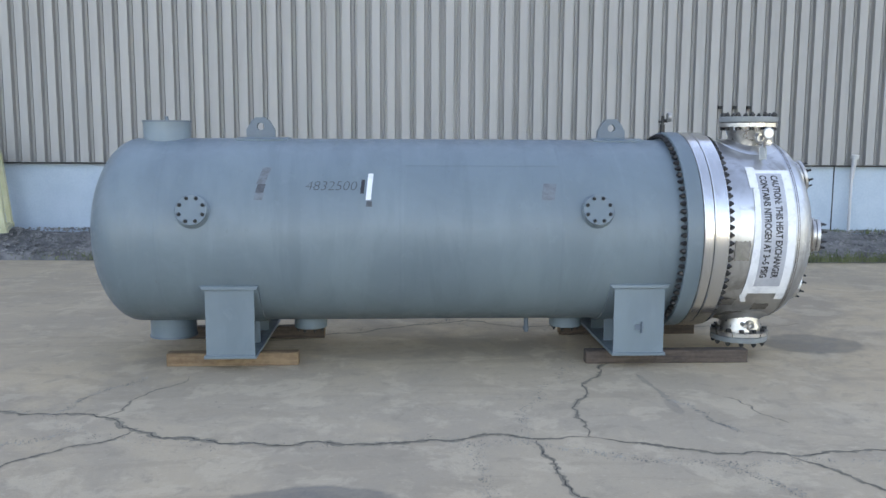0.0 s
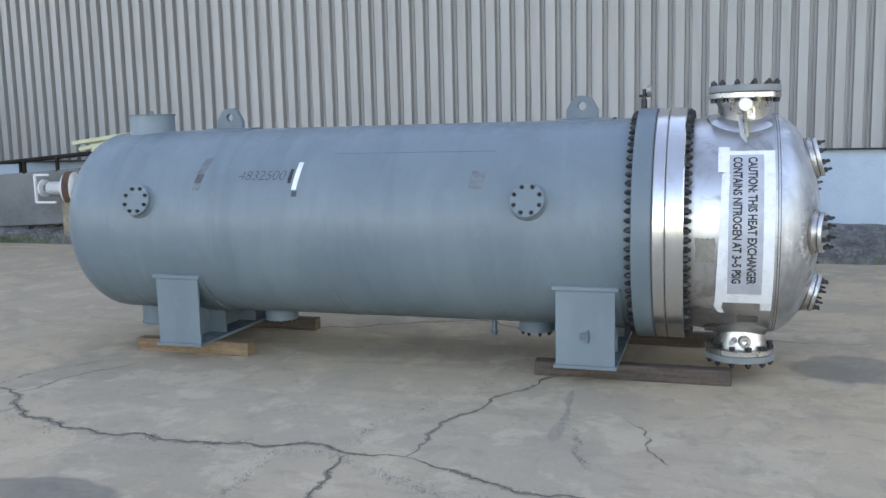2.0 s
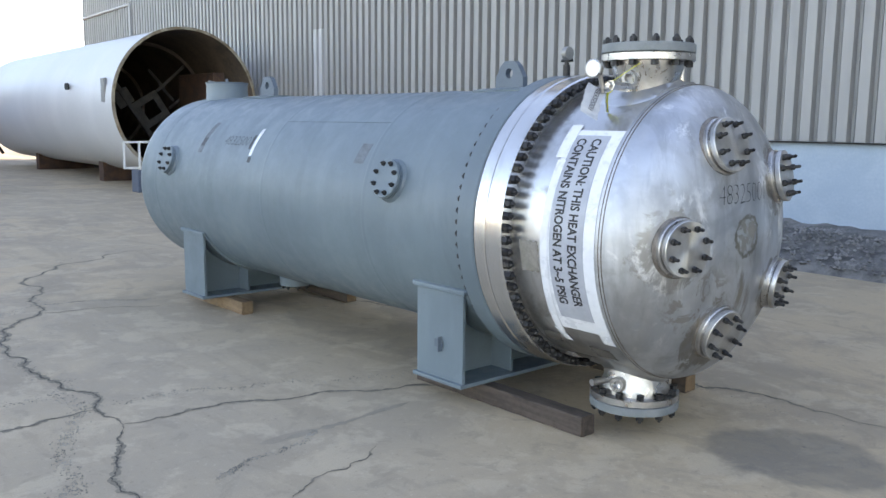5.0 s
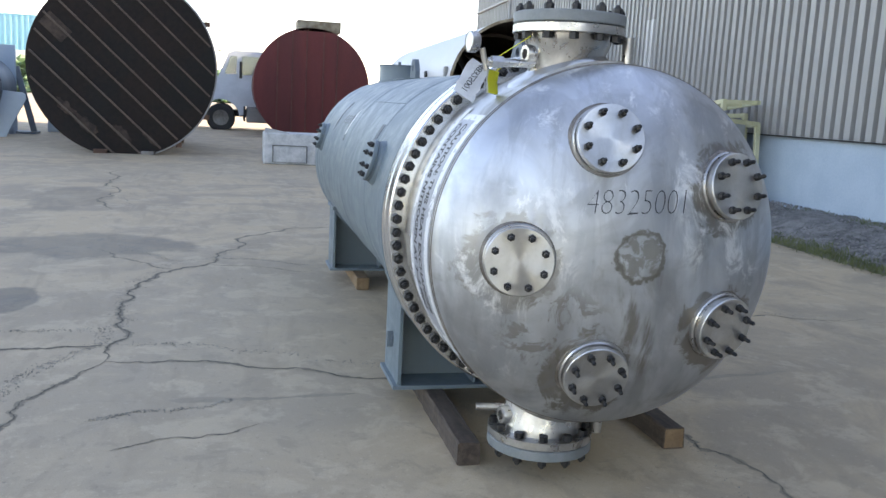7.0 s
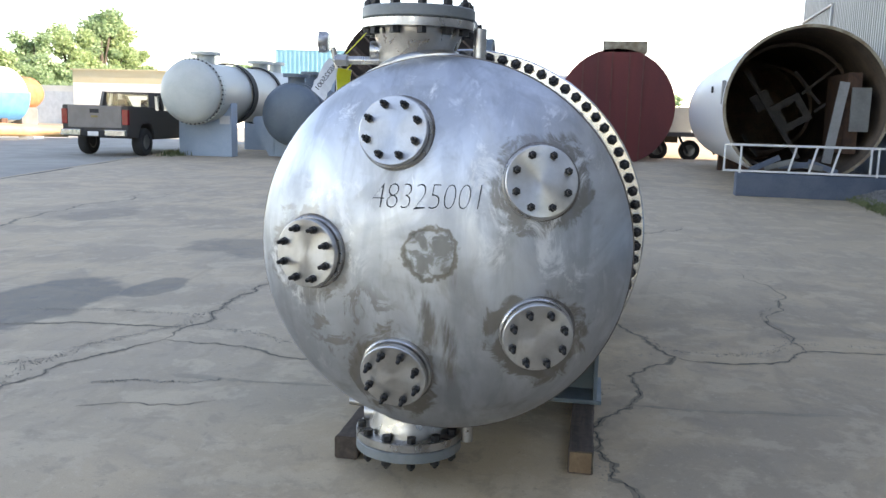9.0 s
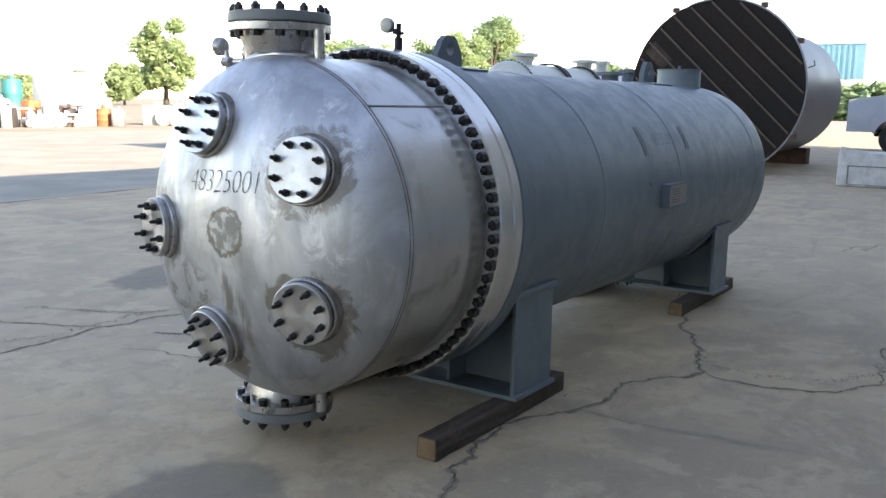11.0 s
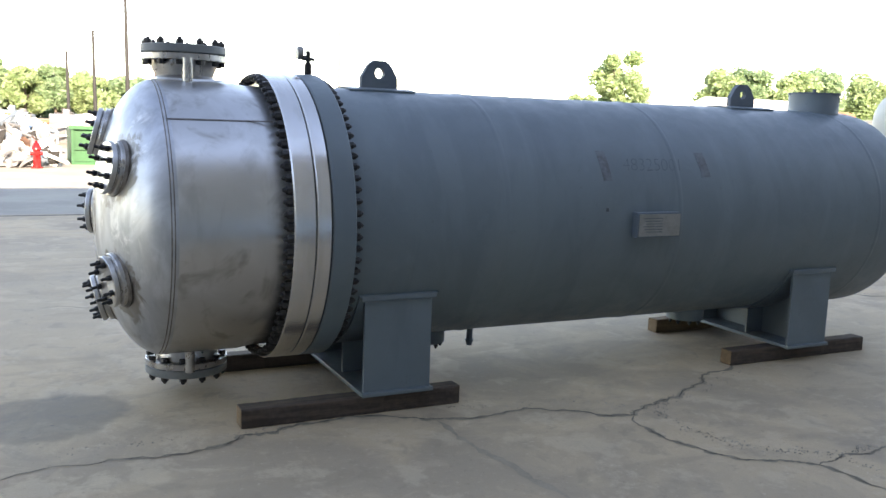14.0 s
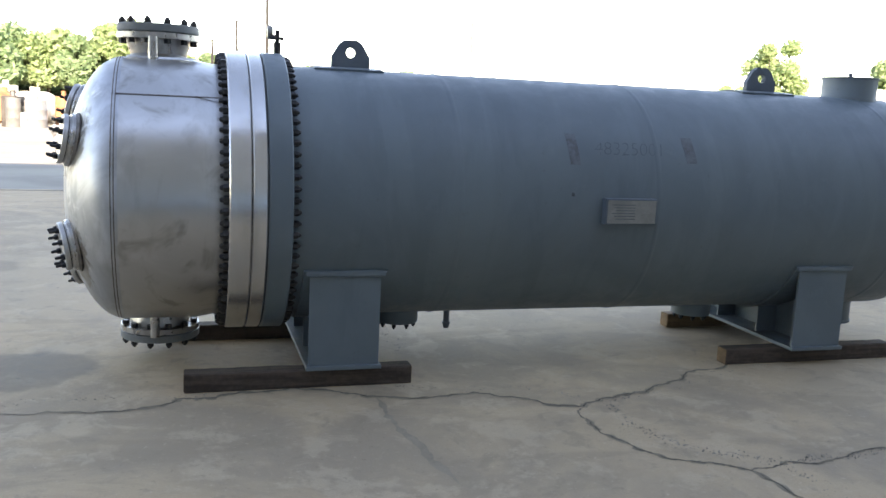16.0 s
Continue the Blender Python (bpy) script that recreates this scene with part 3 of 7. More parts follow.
def weed_far(rng):
    f = rng.choice((0.1, 0.22, 0.3, 0.62, 0.7)) + rng.gauss(0, 0.05)
    return -22 + 8 * f + rng.gauss(0, 0.15), -12.6 + 1.6 * f + rng.gauss(0, 0.2), -0.01


scatter("weeds", 1300, "dry weeds at the pavement's far edge", "weeds", M_GRASS, weed_far, 0.12, 9, True)

# warehouse: plinth, ribbed cladding, plain closing walls and roof
WALL_LEFT, WALL_RIGHT, WALL_TOP, CLAD_FOOT = -24.564, 33.38, 7.87, 1.182
# western part above WALL_TOP is unseen, added to shade the vessels and pickup
X_STEP, HIGH_TOP = WALL_LEFT + 17 * 5 * 0.1964, 11.6
bm = bmesh.new()
box(bm, WALL_LEFT, WALL_RIGHT, WALL_Y, WALL_Y + 0.25, -0.1, CLAD_FOOT - 0.004)
wall = tagged(part("wall_north", bm, M_PLINTH), "pale blue painted block wall under grey ribbed metal cladding", "wall", kind="structure")
for x in (-12.6, -6.55, 1.78, 5.485, 12.2):
    bm = bmesh.new()
    box(bm, x, x + 0.014, WALL_Y - 0.006, WALL_Y - 0.001, 0.2, CLAD_FOOT - 0.01)
    part("joint", bm, M_GASKET, wall, "dark vertical joint in the block wall")
PITCH = 0.1964


def ribbed(bm, x0, x1, y, z0, z1, flat=0.108, slope=0.010, deep=0.072, phase=0.0):
    """Trapezoid sheet: broad flats forward, narrow grooves behind, with a thickness at the foot."""
    n = int((x1 - x0) / PITCH)
    profile = []
    for k in range(n):
        x = x0 + k * PITCH + phase
        groove = PITCH - flat - 2 * slope
        profile += [(x, y), (x + flat, y), (x + flat + slope, y + deep), (x + flat + slope + groove * 0.35, y + deep), (x + flat + slope + groove * 0.45, y + deep - 0.012),
                    (x + flat + slope + groove * 0.55, y + deep - 0.012), (x + flat + slope + groove * 0.65, y + deep), (x + flat + slope + groove, y + deep)]
    profile.append((x0 + n * PITCH + phase, y))
    rows = [[bm.verts.new((px, py + off, z)) for px, py in profile] for z, off in ((z0, 0.03), (z0, 0.0), (z1, 0.0))]
    for low, high in zip(rows, rows[1:]):
        for k in range(len(profile) - 1):
            bm.faces.new((low[k], low[k + 1], high[k + 1], high[k]))


SHEET = 5 * PITCH
sheet_meshes = []
for z1 in (HIGH_TOP, WALL_TOP):
    bm = bmesh.new()
    ribbed(bm, 0, SHEET + 0.001, WALL_Y - 0.075, CLAD_FOOT, z1)
    sheet_meshes.append(mesh_of("cladding_sheet", bm, M_CLAD))
for k in range(int((WALL_RIGHT - WALL_LEFT) / SHEET)):
    lap = (0.0, 0.0015, 0.0008)[k % 3]
    shared("cladding_sheet", sheet_meshes[k >= 17], Matrix.Translation((WALL_LEFT + k * SHEET, lap, 0)), wall)
bm = bmesh.new()
box(bm, WALL_LEFT, X_STEP, WALL_Y + 0.004, WALL_Y + 0.2, CLAD_FOOT, HIGH_TOP)
box(bm, X_STEP, WALL_RIGHT, WALL_Y + 0.004, WALL_Y + 0.2, CLAD_FOOT, WALL_TOP)
part("backing", bm, M_GASKET, wall)
# black strip along the cladding foot, shade put in as colour
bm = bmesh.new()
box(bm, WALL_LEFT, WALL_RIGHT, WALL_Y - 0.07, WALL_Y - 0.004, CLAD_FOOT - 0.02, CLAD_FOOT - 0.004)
part("drip_trim", bm, M_GASKET, wall, "black strip as painted shade at the cladding foot")
for name, (x0, x1, y0, y1, z0, z1) in {"wall_west": (WALL_LEFT - 0.2, WALL_LEFT, WALL_Y, 24, -0.1, HIGH_TOP), "wall_east": (WALL_RIGHT, WALL_RIGHT + 0.2, WALL_Y, 24, -0.1, WALL_TOP),
                                       "wall_back": (WALL_LEFT, WALL_RIGHT, 24, 24.2, -0.1, WALL_TOP), "roof": (X_STEP, WALL_RIGHT, WALL_Y - 0.15, 24, WALL_TOP, WALL_TOP + 0.15),
                                       "wall_step": (X_STEP, X_STEP + 0.2, WALL_Y + 0.3, 24, WALL_TOP + 0.15, HIGH_TOP), "roof_west": (WALL_LEFT, X_STEP + 0.2, WALL_Y - 0.15, 24.2, HIGH_TOP, HIGH_TOP + 0.15)}.items():
    bm = bmesh.new()
    box(bm, x0, x1, y0, y1, z0, z1)
    tagged(part(name, bm, M_CLAD), "grey sheet metal warehouse side", "wall", kind="structure")
# pale replacement sheet and pipes on the cladding
bm = bmesh.new()
ribbed(bm, WALL_LEFT + 73 * PITCH, WALL_LEFT + 75.9 * PITCH, WALL_Y - 0.081, CLAD_FOOT + 0.01, 3.07)
tagged(part("patch_panel", bm, M_CLAD_LIGHT), "pale replacement cladding strip on the warehouse wall", "panel", kind="structure")
bm = bmesh.new()
rod(bm, (-24.5, WALL_Y - 0.1, 4.46), (-20.2, WALL_Y - 0.1, 4.5), 0.035)
rod(bm, (-20.2, WALL_Y - 0.1, 4.5), (-20.2, WALL_Y - 0.1, 1.4), 0.035)
tagged(part("wall_pipe", bm, M_CLAD_LIGHT, smooth=40), "white conduit pipe running along the warehouse cladding", "pipe")
for x in (3.88, 4.075, 4.265):
    bm = bmesh.new()
    box(bm, x - 0.02, x + 0.02, WALL_Y - 0.082, WALL_Y - 0.01, 1.93, 1.97)
    tagged(part("wall_clip", bm, M_GASKET), "small dark clip on the ribbed cladding", "clip")
pipe = thing("vent_pipe", (5.71, WALL_Y - 0.12, 0.25), "thin white standpipe leaning on the blue wall", "pipe")
bm = bmesh.new()
rod(bm, (5.68, WALL_Y - 0.12, 0.25), (5.69, WALL_Y - 0.1, 1.0), 0.02)
rod(bm, (5.69, WALL_Y - 0.1, 1.0), (5.71, WALL_Y - 0.12, 1.27), 0.03)
part("tube", bm, M_CLAD_LIGHT, pipe, smooth=40)
bm = bmesh.new()
lathe(bm, [(0, 0), (0.055, 0), (0.055, 0.05), (0, 0.06)], 16, Matrix.Translation((5.71, WALL_Y - 0.12, 1.27)))
part("cap", bm, M_CLAD_LIGHT, pipe, smooth=40)
set_askew(built_before)

# ---- the heat exchanger ----
R, RF = 0.636, 0.693
X_SEAM, X_RING1, X_RING2, X_BLUE, X_BLUE_END, X_TAN = 2.15, 1.69, 1.592, 1.522, 1.412, -2.222
X_WELD = 2.172
HEAD_DEPTH = 0.276
hx = thing("heat_exchanger", (0, 0, 0.09), "blue-grey shell and tube heat exchanger with bare stainless head", "heat exchanger")


def head_profile(x0, sign, depth, r, steps=18):
    return [(r * math.cos(k / steps * math.pi / 2), x0 + sign * depth * math.sin(k / steps * math.pi / 2)) for k in range(steps + 1)]


def head_x(y, z):
    q = min(0.999, (y * y + (z - AXIS_Z) ** 2) / (R * R))
    return X_SEAM + HEAD_DEPTH * math.sqrt(1 - q)


def weld_r(x):
    return R * math.sqrt(max(0.0, 1 - max(0.0, (x - X_SEAM) / HEAD_DEPTH) ** 2))


# shell with dished end and weld beads
bm = bmesh.new()
profile = [(0.0, X_TAN - 0.312)] + list(reversed(head_profile(X_TAN, -1, 0.312, R)))[1:]
for x in (-1.985, -0.43, 0.62):
    profile += [(R, x - 0.05), (R, x - 0.018), (R, x - 0.011), (R + 0.004, x), (R, x + 0.011), (R, x + 0.018), (R, x + 0.05)]
profile += [(R, X_BLUE_END)]
lathe(bm, profile, 112, on_axis())
shell = part("shell", bm, M_PAINT, hx, "blue-grey painted cylindrical shell with dished end", smooth=40)
bm = bmesh.new()
barrel_patch(bm, -0.43, 0.62, 46.6, 47.6, R - 0.0005, 0.0025, 2, 6)
part("long_weld", bm, M_PAINT, shell, "painted longitudinal weld")
# body flange, tube sheet, channel flange
for name, x0, x1, r, mat, label in (("shell_flange", X_BLUE_END, X_BLUE - 0.003, RF, M_PAINT, "blue-grey painted body flange"),
                                    ("tube_sheet", X_BLUE + 0.002, X_RING2 - 0.002, RF, M_RING, "bright machined tube sheet edge"),
                                    ("channel_flange", X_RING2 + 0.002, X_RING1, RF, M_RING, "bright machined channel flange")):
    bm = bmesh.new()
    lathe(bm, [(R - 0.05, x0), (r - 0.006, x0), (r, x0 + 0.006), (r, x1 - 0.006), (r - 0.006, x1), (R - 0.05, x1)], 128, on_axis())
    part(name, bm, mat, hx, label, smooth=35)
for x in (X_BLUE - 0.0005, X_RING2):
    bm = bmesh.new()
    lathe(bm, [(R - 0.04, x - 0.003), (RF - 0.006, x - 0.003), (RF - 0.006, x + 0.003), (R - 0.04, x + 0.003)], 96, on_axis())
    part("gasket", bm, M_GASKET, hx, "dark gasket line between flanges")
# channel barrel with hub, then the dished head
bm = bmesh.new()
lathe(bm, [(R - 0.012, X_RING1), (R - 0.012, X_RING1 + 0.06), (R, X_RING1 + 0.13), (R, X_RING1 + 0.15), (R, X_SEAM - 0.03), (R, X_SEAM)], 112, on_axis())
channel = part("channel_barrel", bm, M_SHELL_STEEL, hx, "brushed bare stainless channel barrel", smooth=40)
bm = bmesh.new()
lathe(bm, head_profile(X_SEAM, 1, HEAD_DEPTH, R, 26), 112, on_axis())
head = part("channel_head", bm, M_HEAD, hx, "mottled bare stainless dished head", smooth=60)
for dx in (-0.0065, 0.0065):
    x = X_WELD + dx
    bm = bmesh.new()
    lathe(bm, [(weld_r(x - 0.003) - 0.001, x - 0.003), (weld_r(x) + 0.0022, x - 0.001), (weld_r(x) + 0.0022, x + 0.001), (weld_r(x + 0.003) - 0.001, x + 0.003)], 96, on_axis())
    part("girth_weld", bm, M_WELD, hx, "brown heat-tinted edge of the girth weld", smooth=60)
# long seam of the channel, on the far side of the top
LW = 133.6
bm = bmesh.new()
barrel_patch(bm, X_RING1 + 0.03, X_WELD - 0.007, LW - 0.3, LW + 0.3, R, 0.0025, 2)
part("long_weld", bm, M_WELD, hx, "dark longitudinal weld")

# stud bolts round the body flange
long_stud = stud_mesh("body_stud", X_RING1 - X_BLUE_END + 0.060, 0.0115, 0.0205, 0.024, X_RING1 - X_BLUE_END + 0.045)
nut = stud_mesh("body_stud_nut", 0.045, 0.0095, 0.0165, 0.024, 0.034)
STUDS = 80
for k in range(STUDS):
    a = radians(360 * (k + 0.5) / STUDS)
    y, z = 0.664 * math.cos(a), AXIS_Z + 0.664 * math.sin(a)
    spin = pose(0, 0, 0, 0, 0, (k * 37) % 60)
    shared("stud_bolt", long_stud, Matrix.Translation((X_BLUE_END - 0.02, y, z)) @ ALONG_X @ spin, hx)
    shared("stud_nut", nut, Matrix.Translation((X_BLUE_END + 0.008, y, z)) @ pose(0, 0, 0, 0, -90, 0) @ spin, hx)


def bolted(parent, m, count, r, mesh, name="stud_bolt", turn=22.5):
    for k in range(count):
        shared(name, mesh, m @ pose(0, 0, 0, 0, 0, turn + 360 * k / count) @ Matrix.Translation((r, 0, 0)) @ pose(0, 0, 0, 0, 0, k * 17), parent)


# five blind-flanged nozzles on the head
head_stud = stud_mesh("head_stud", 0.090, 0.0072, 0.0130, 0.017, 0.065)
for k, (y, z) in enumerate(PENTAGON):
    q = Vector((0, y - PENTAGON_MID[0], z - PENTAGON_MID[1])).normalized()
    tilt = radians(16)
    ry, rz = y - q.y * 0.048 * math.sin(tilt), z - q.z * 0.048 * math.sin(tilt)
    root = Vector((head_x(ry, rz), ry, rz))
    way = Vector((math.cos(tilt), 0, 0)) + q * math.sin(tilt)
    m = Matrix.Translation(root) @ way.to_track_quat("Z", "Y").to_matrix().to_4x4() @ pose(0, 0, 0, 0, 0, 22)
    bm = bmesh.new()
    lathe(bm, [(0.117, -0.09), (0.117, 0.012), (0.113, 0.017), (0.104, 0.017), (0.104, 0.023), (0, 0.023)], 48, m)
    noz = part("head_nozzle", bm, M_FLANGE, hx, "bare stainless nozzle welded to the head", smooth=35)
    bm = bmesh.new()
    lathe(bm, [(0, 0.022), (0.104, 0.022), (0.104, 0.027), (0, 0.027)], 40, m)
    part("gasket", bm, M_GASKET, noz)
    bm = bmesh.new()
    lathe(bm, [(0, 0.026), (0.108, 0.026), (0.111, 0.029), (0.111, 0.045), (0.108, 0.048), (0, 0.048)], 48, m)
    part("blind_flange", bm, M_FACE, noz, "turned stainless blind flange", smooth=35)
    bm = bmesh.new()
    lathe(bm, [(0.11, -0.045), (0.128, -0.012), (0.116, 0.0)], 40, m)
    part("weld", bm, M_WELD, noz, smooth=50)
    bolted(noz, m, 8, 0.085, head_stud, turn=0)

# studded pads on the shell's side
side_stud = stud_mesh("side_stud", 0.070, 0.007, 0.0125, 0.015, 0.060)
for x in (-1.752, 0.838):
    a = radians(16.3)
    m = Matrix.Translation(barrel_point(x, a, R)) @ Vector((0, -math.cos(a), math.sin(a))).to_track_quat("Z", "Y").to_matrix().to_4x4()
    bm = bmesh.new()
    lathe(bm, [(0.116, -0.02), (0.107, 0.006), (0.101, 0.012), (0.101, 0.024), (0, 0.024)], 48, m)
    pad = part("side_nozzle", bm, M_PAINT, hx, "blue-grey painted studding pad", smooth=35)
    bm = bmesh.new()
    lathe(bm, [(0, 0.025), (0.097, 0.025), (0.100, 0.028), (0.100, 0.043), (0.097, 0.046), (0, 0.046)], 48, m)
    part("blind_flange", bm, M_PAINT, pad, smooth=35)
    bolted(pad, m, 8, 0.079, side_stud)

# channel nozzles, top and bottom, each with a grey blind flange
big_stud = stud_mesh("nozzle_stud", 0.124, 0.010, 0.0175, 0.021, 0.114, True)
X_NOZ, Y_NOZ = 2.0, -0.135
for name, sign in (("top_nozzle", 1), ("bottom_nozzle", -1)):
    short = 0.0 if sign > 0 else 0.022
    m = Matrix.Translation((X_NOZ, Y_NOZ, AXIS_Z - sign * short)) @ (pose(0, 0, 0) if sign > 0 else pose(0, 0, 0, 180, 0, 0))
    bm = bmesh.new()
    lathe(bm, [(0.136, 0.56), (0.136, 0.665), (0.150, 0.70), (0.152, 0.728), (0.196, 0.730), (0.196, 0.757), (0, 0.757)], 56, m)
    neck = part(name, bm, M_FLANGE, hx, "bare stainless nozzle with welding-neck flange", smooth=35)
    bm = bmesh.new()
    n_ring, rings = 64, []
    for rr, off in ((0.130, 0.030), (0.150, 0.012), (0.20, 0.009), (0.205, 0.0)):
        ring = []
        for k in range(n_ring):
            a = 2 * math.pi * k / n_ring
            px, py = min(X_NOZ + rr * math.cos(a), X_SEAM - 0.006), Y_NOZ + rr * math.sin(a)
            ring.append(bm.verts.new((px, py, AXIS_Z + sign * (math.sqrt(R * R - py * py) + off))))
        rings.append(ring)
    for a, b in zip(rings, rings[1:]):
        for k in range(n_ring):
            bm.faces.new((a[k], a[(k + 1) % n_ring], b[(k + 1) % n_ring], b[k]))
    bmesh.ops.recalc_face_normals(bm, faces=bm.faces[:])
    part("reinforcing_pad", bm, M_SHELL_STEEL, neck, smooth=50)
    bm = bmesh.new()
    lathe(bm, [(0, 0.757), (0.165, 0.757), (0.165, 0.762), (0, 0.762)], 48, m)
    part("gasket", bm, M_GASKET, neck)
    bm = bmesh.new()
    lathe(bm, [(0, 0.761), (0.192, 0.761), (0.196, 0.765), (0.196, 0.796), (0.192, 0.80), (0, 0.80)], 56, m)
    part("blind_flange", bm, M_BLIND, neck, "grey painted blind flange", smooth=35)
    bolted(neck, m @ Matrix.Translation((0, 0, 0.707)), 12, 0.174, big_stud, turn=15)
    zc = AXIS_Z + sign * 0.655
    bm = bmesh.new()
    lathe(bm, [(0.034, -0.05), (0.034, 0.02), (0.030, 0.026), (0.018, 0.026), (0.016, 0.0), (0, 0.0)], 20, Matrix.Translation((X_NOZ + 0.02, Y_NOZ - 0.14, zc)) @ pose(0, 0, 0, 90, 0, 12))
    part("coupling", bm, M_FLANGE, neck, "short stainless pipe coupling", smooth=40)
    if sign < 0:
        bm = bmesh.new()
        rod(bm, (X_NOZ - 0.03, Y_NOZ - 0.12, zc + 0.01), (X_NOZ - 0.05, Y_NOZ - 0.24, zc + 0.01), 0.015, 14)
        part("drain_pipe", bm, M_FLANGE, neck, "short stainless drain pipe", smooth=40)
    bm = bmesh.new()
    rod(bm, (X_NOZ + 0.02, 0.085, AXIS_Z + sign * 0.60), (X_NOZ + 0.02, 0.085, AXIS_Z + sign * 0.735), 0.022, 16)
    part("pipe_stub", bm, M_FLANGE, neck, "upright stainless pipe stub", smooth=40)

# left-hand nozzles of the shell
for name, sign in (("shell_nozzle_top", 1), ("shell_nozzle_bottom", -1)):
    m = Matrix.Translation((-2.05, 0, AXIS_Z)) @ (pose(0, 0, 0) if sign > 0 else pose(0, 0, 0, 180, 0, 0))
    bm = bmesh.new()
    lathe(bm, [(0.175, 0.55), (0.172, 0.60), (0.158, 0.635), (0.158, 0.745), (0.14, 0.745), (0.14, 0.6)], 48, m)
    noz = part("shell_nozzle", bm, M_PAINT, hx, "blue-grey painted plain pipe nozzle", smooth=35)
    bm = bmesh.new()
    lathe(bm, [(0, 0.745), (0.164, 0.745), (0.164, 0.757), (0, 0.757)], 48, m)
    if sign > 0:
        rod(bm, (-2.05, 0, AXIS_Z + 0.757), (-2.05, 0, AXIS_Z + 0.785), 0.012, 8)
    part("cover_plate", bm, M_PAINT_DARK, noz, "flat dark cover plate", smooth=35)

# lifting lugs
for x in (-1.405, 1.058):
    bm = bmesh.new()
    outline = [(-0.098, -0.02), (0.098, -0.02), (0.098, 0.062), (0.060, 0.125), (0.032, 0.146), (-0.032, 0.146), (-0.060, 0.125), (-0.098, 0.062)]
    hole = [(0.026 * math.cos(radians(a)), 0.083 + 0.026 * math.sin(radians(a))) for a in range(0, 360, 22)]
    zb = AXIS_Z + R
    for yy in (-0.017, 0.017):
        a = [bm.verts.new((x + px, yy, zb + pz)) for px, pz in outline]
        b = [bm.verts.new((x + px, yy, zb + pz)) for px, pz in hole]
        edges = [bm.edges.new((l[k], l[(k + 1) % len(l)])) for l in (a, b) for k in range(len(l))]
        bmesh.ops.triangle_fill(bm, edges=edges, use_beauty=True)
        if yy < 0:
            first = (a, b)
        else:
            for p, q in zip(first, (a, b)):
                for k in range(len(p)):
                    j = (k + 1) % len(p)
                    bm.faces.new((p[k], p[j], q[j], q[k]))
    bmesh.ops.recalc_face_normals(bm, faces=bm.faces[:])
    lug = part("lifting_lug", bm, M_PAINT_DARK, hx, "rounded painted lifting lug with hole")
    bm = bmesh.new()
    barrel_patch(bm, x - 0.15, x + 0.2, 78, 102, R, 0.010, 8)
    part("lug_pad", bm, M_PAINT, lug)

# saddles with end plates, web, ribs, wrapper and base
for x0, x1 in ((-1.704, -1.389), (0.98, 1.318)):
    xm = (x0 + x1) / 2
    bm = bmesh.new()
    box(bm, x0 - 0.012, x1 + 0.012, -0.578, 0.578, 0.091, 0.110, bevel=0.003)
    base = part("saddle", bm, M_PAINT, hx, "blue-grey painted steel saddle support")
    for s in (-1, 1):
        bm = bmesh.new()
        zt = AXIS_Z - math.sqrt(R * R - 0.54 * 0.54) + 0.0
        box(bm, x0, x1, min(s * 0.541, s * 0.557), max(s * 0.541, s * 0.557), 0.107, zt + 0.02)
        part("end_plate", bm, M_PAINT, base)
        bm = bmesh.new()
        box(bm, x0 - 0.022, x1 + 0.022, min(s * 0.53, s * 0.572), max(s * 0.53, s * 0.572), zt - 0.002, zt + 0.024, bevel=0.005)
        part("top_lip", bm, M_PAINT, base)
        bm = bmesh.new()
        barrel_patch(bm, x0 - 0.03, x1 + 0.03, -29 if s < 0 else 180 + 29, -88 if s < 0 else 180 + 88, R, 0.014, 14)
        part("wear_plate", bm, M_PAINT, base)
        bm = bmesh.new()
        zr = AXIS_Z - math.sqrt(R * R - 0.2 * 0.2)
        box(bm, x0 + 0.02, x1 - 0.02, s * 0.2 - 0.007, s * 0.2 + 0.007, 0.107, zr + 0.02)
        part("rib", bm, M_PAINT, base)
    bm = bmesh.new()
    n = 20
    for face, xx in ((0, xm - 0.007), (1, xm + 0.007)):
        low = [bm.verts.new((xx, -0.541 + 1.082 * k / n, 0.107)) for k in range(n + 1)]
        high = [bm.verts.new((xx, v.co.y, AXIS_Z - math.sqrt(R * R - v.co.y ** 2) + 0.01)) for v in low]
        for k in range(n):
            bm.faces.new((low[k], low[k + 1], high[k + 1], high[k]))
    part("web", bm, M_PAINT, base)
    if x0 > 0:
        bm = bmesh.new()
        box(bm, xm + 0.012, xm + 0.022, -0.585, -0.557, 0.245, 0.318, bevel=0.002)
        box(bm, xm - 0.028, xm + 0.03, -0.567, -0.557, 0.262, 0.300, bevel=0.003)
        part("earth_boss", bm, M_PAINT_DARK, base, "small square earthing boss")

# bottom drain, bottom studded pads
bm = bmesh.new()
rod(bm, (0.475, 0, 0.26), (0.475, 0, 0.165), 0.017, 14)
rod(bm, (0.475, 0, 0.165), (0.475, 0, 0.13), 0.024, 14, 0.014)
part("drain_pipe", bm, M_PAINT_DARK, hx, "short capped drain pipe", smooth=40)
for x in (0.76, -1.08):
    m = Matrix.Translation((x, 0, AXIS_Z)) @ pose(0, 0, 0, 180, 0, 0)
    bm = bmesh.new()
    lathe(bm, [(0.13, 0.61), (0.115, 0.645), (0.115, 0.70), (0, 0.70)], 40, m)
    pad = part("bottom_nozzle_pad", bm, M_PAINT, hx, "blue-grey studded bottom pad", smooth=35)
    bolted(pad, m @ Matrix.Translation((0, 0, 0.66)), 8, 0.092, side_stud)

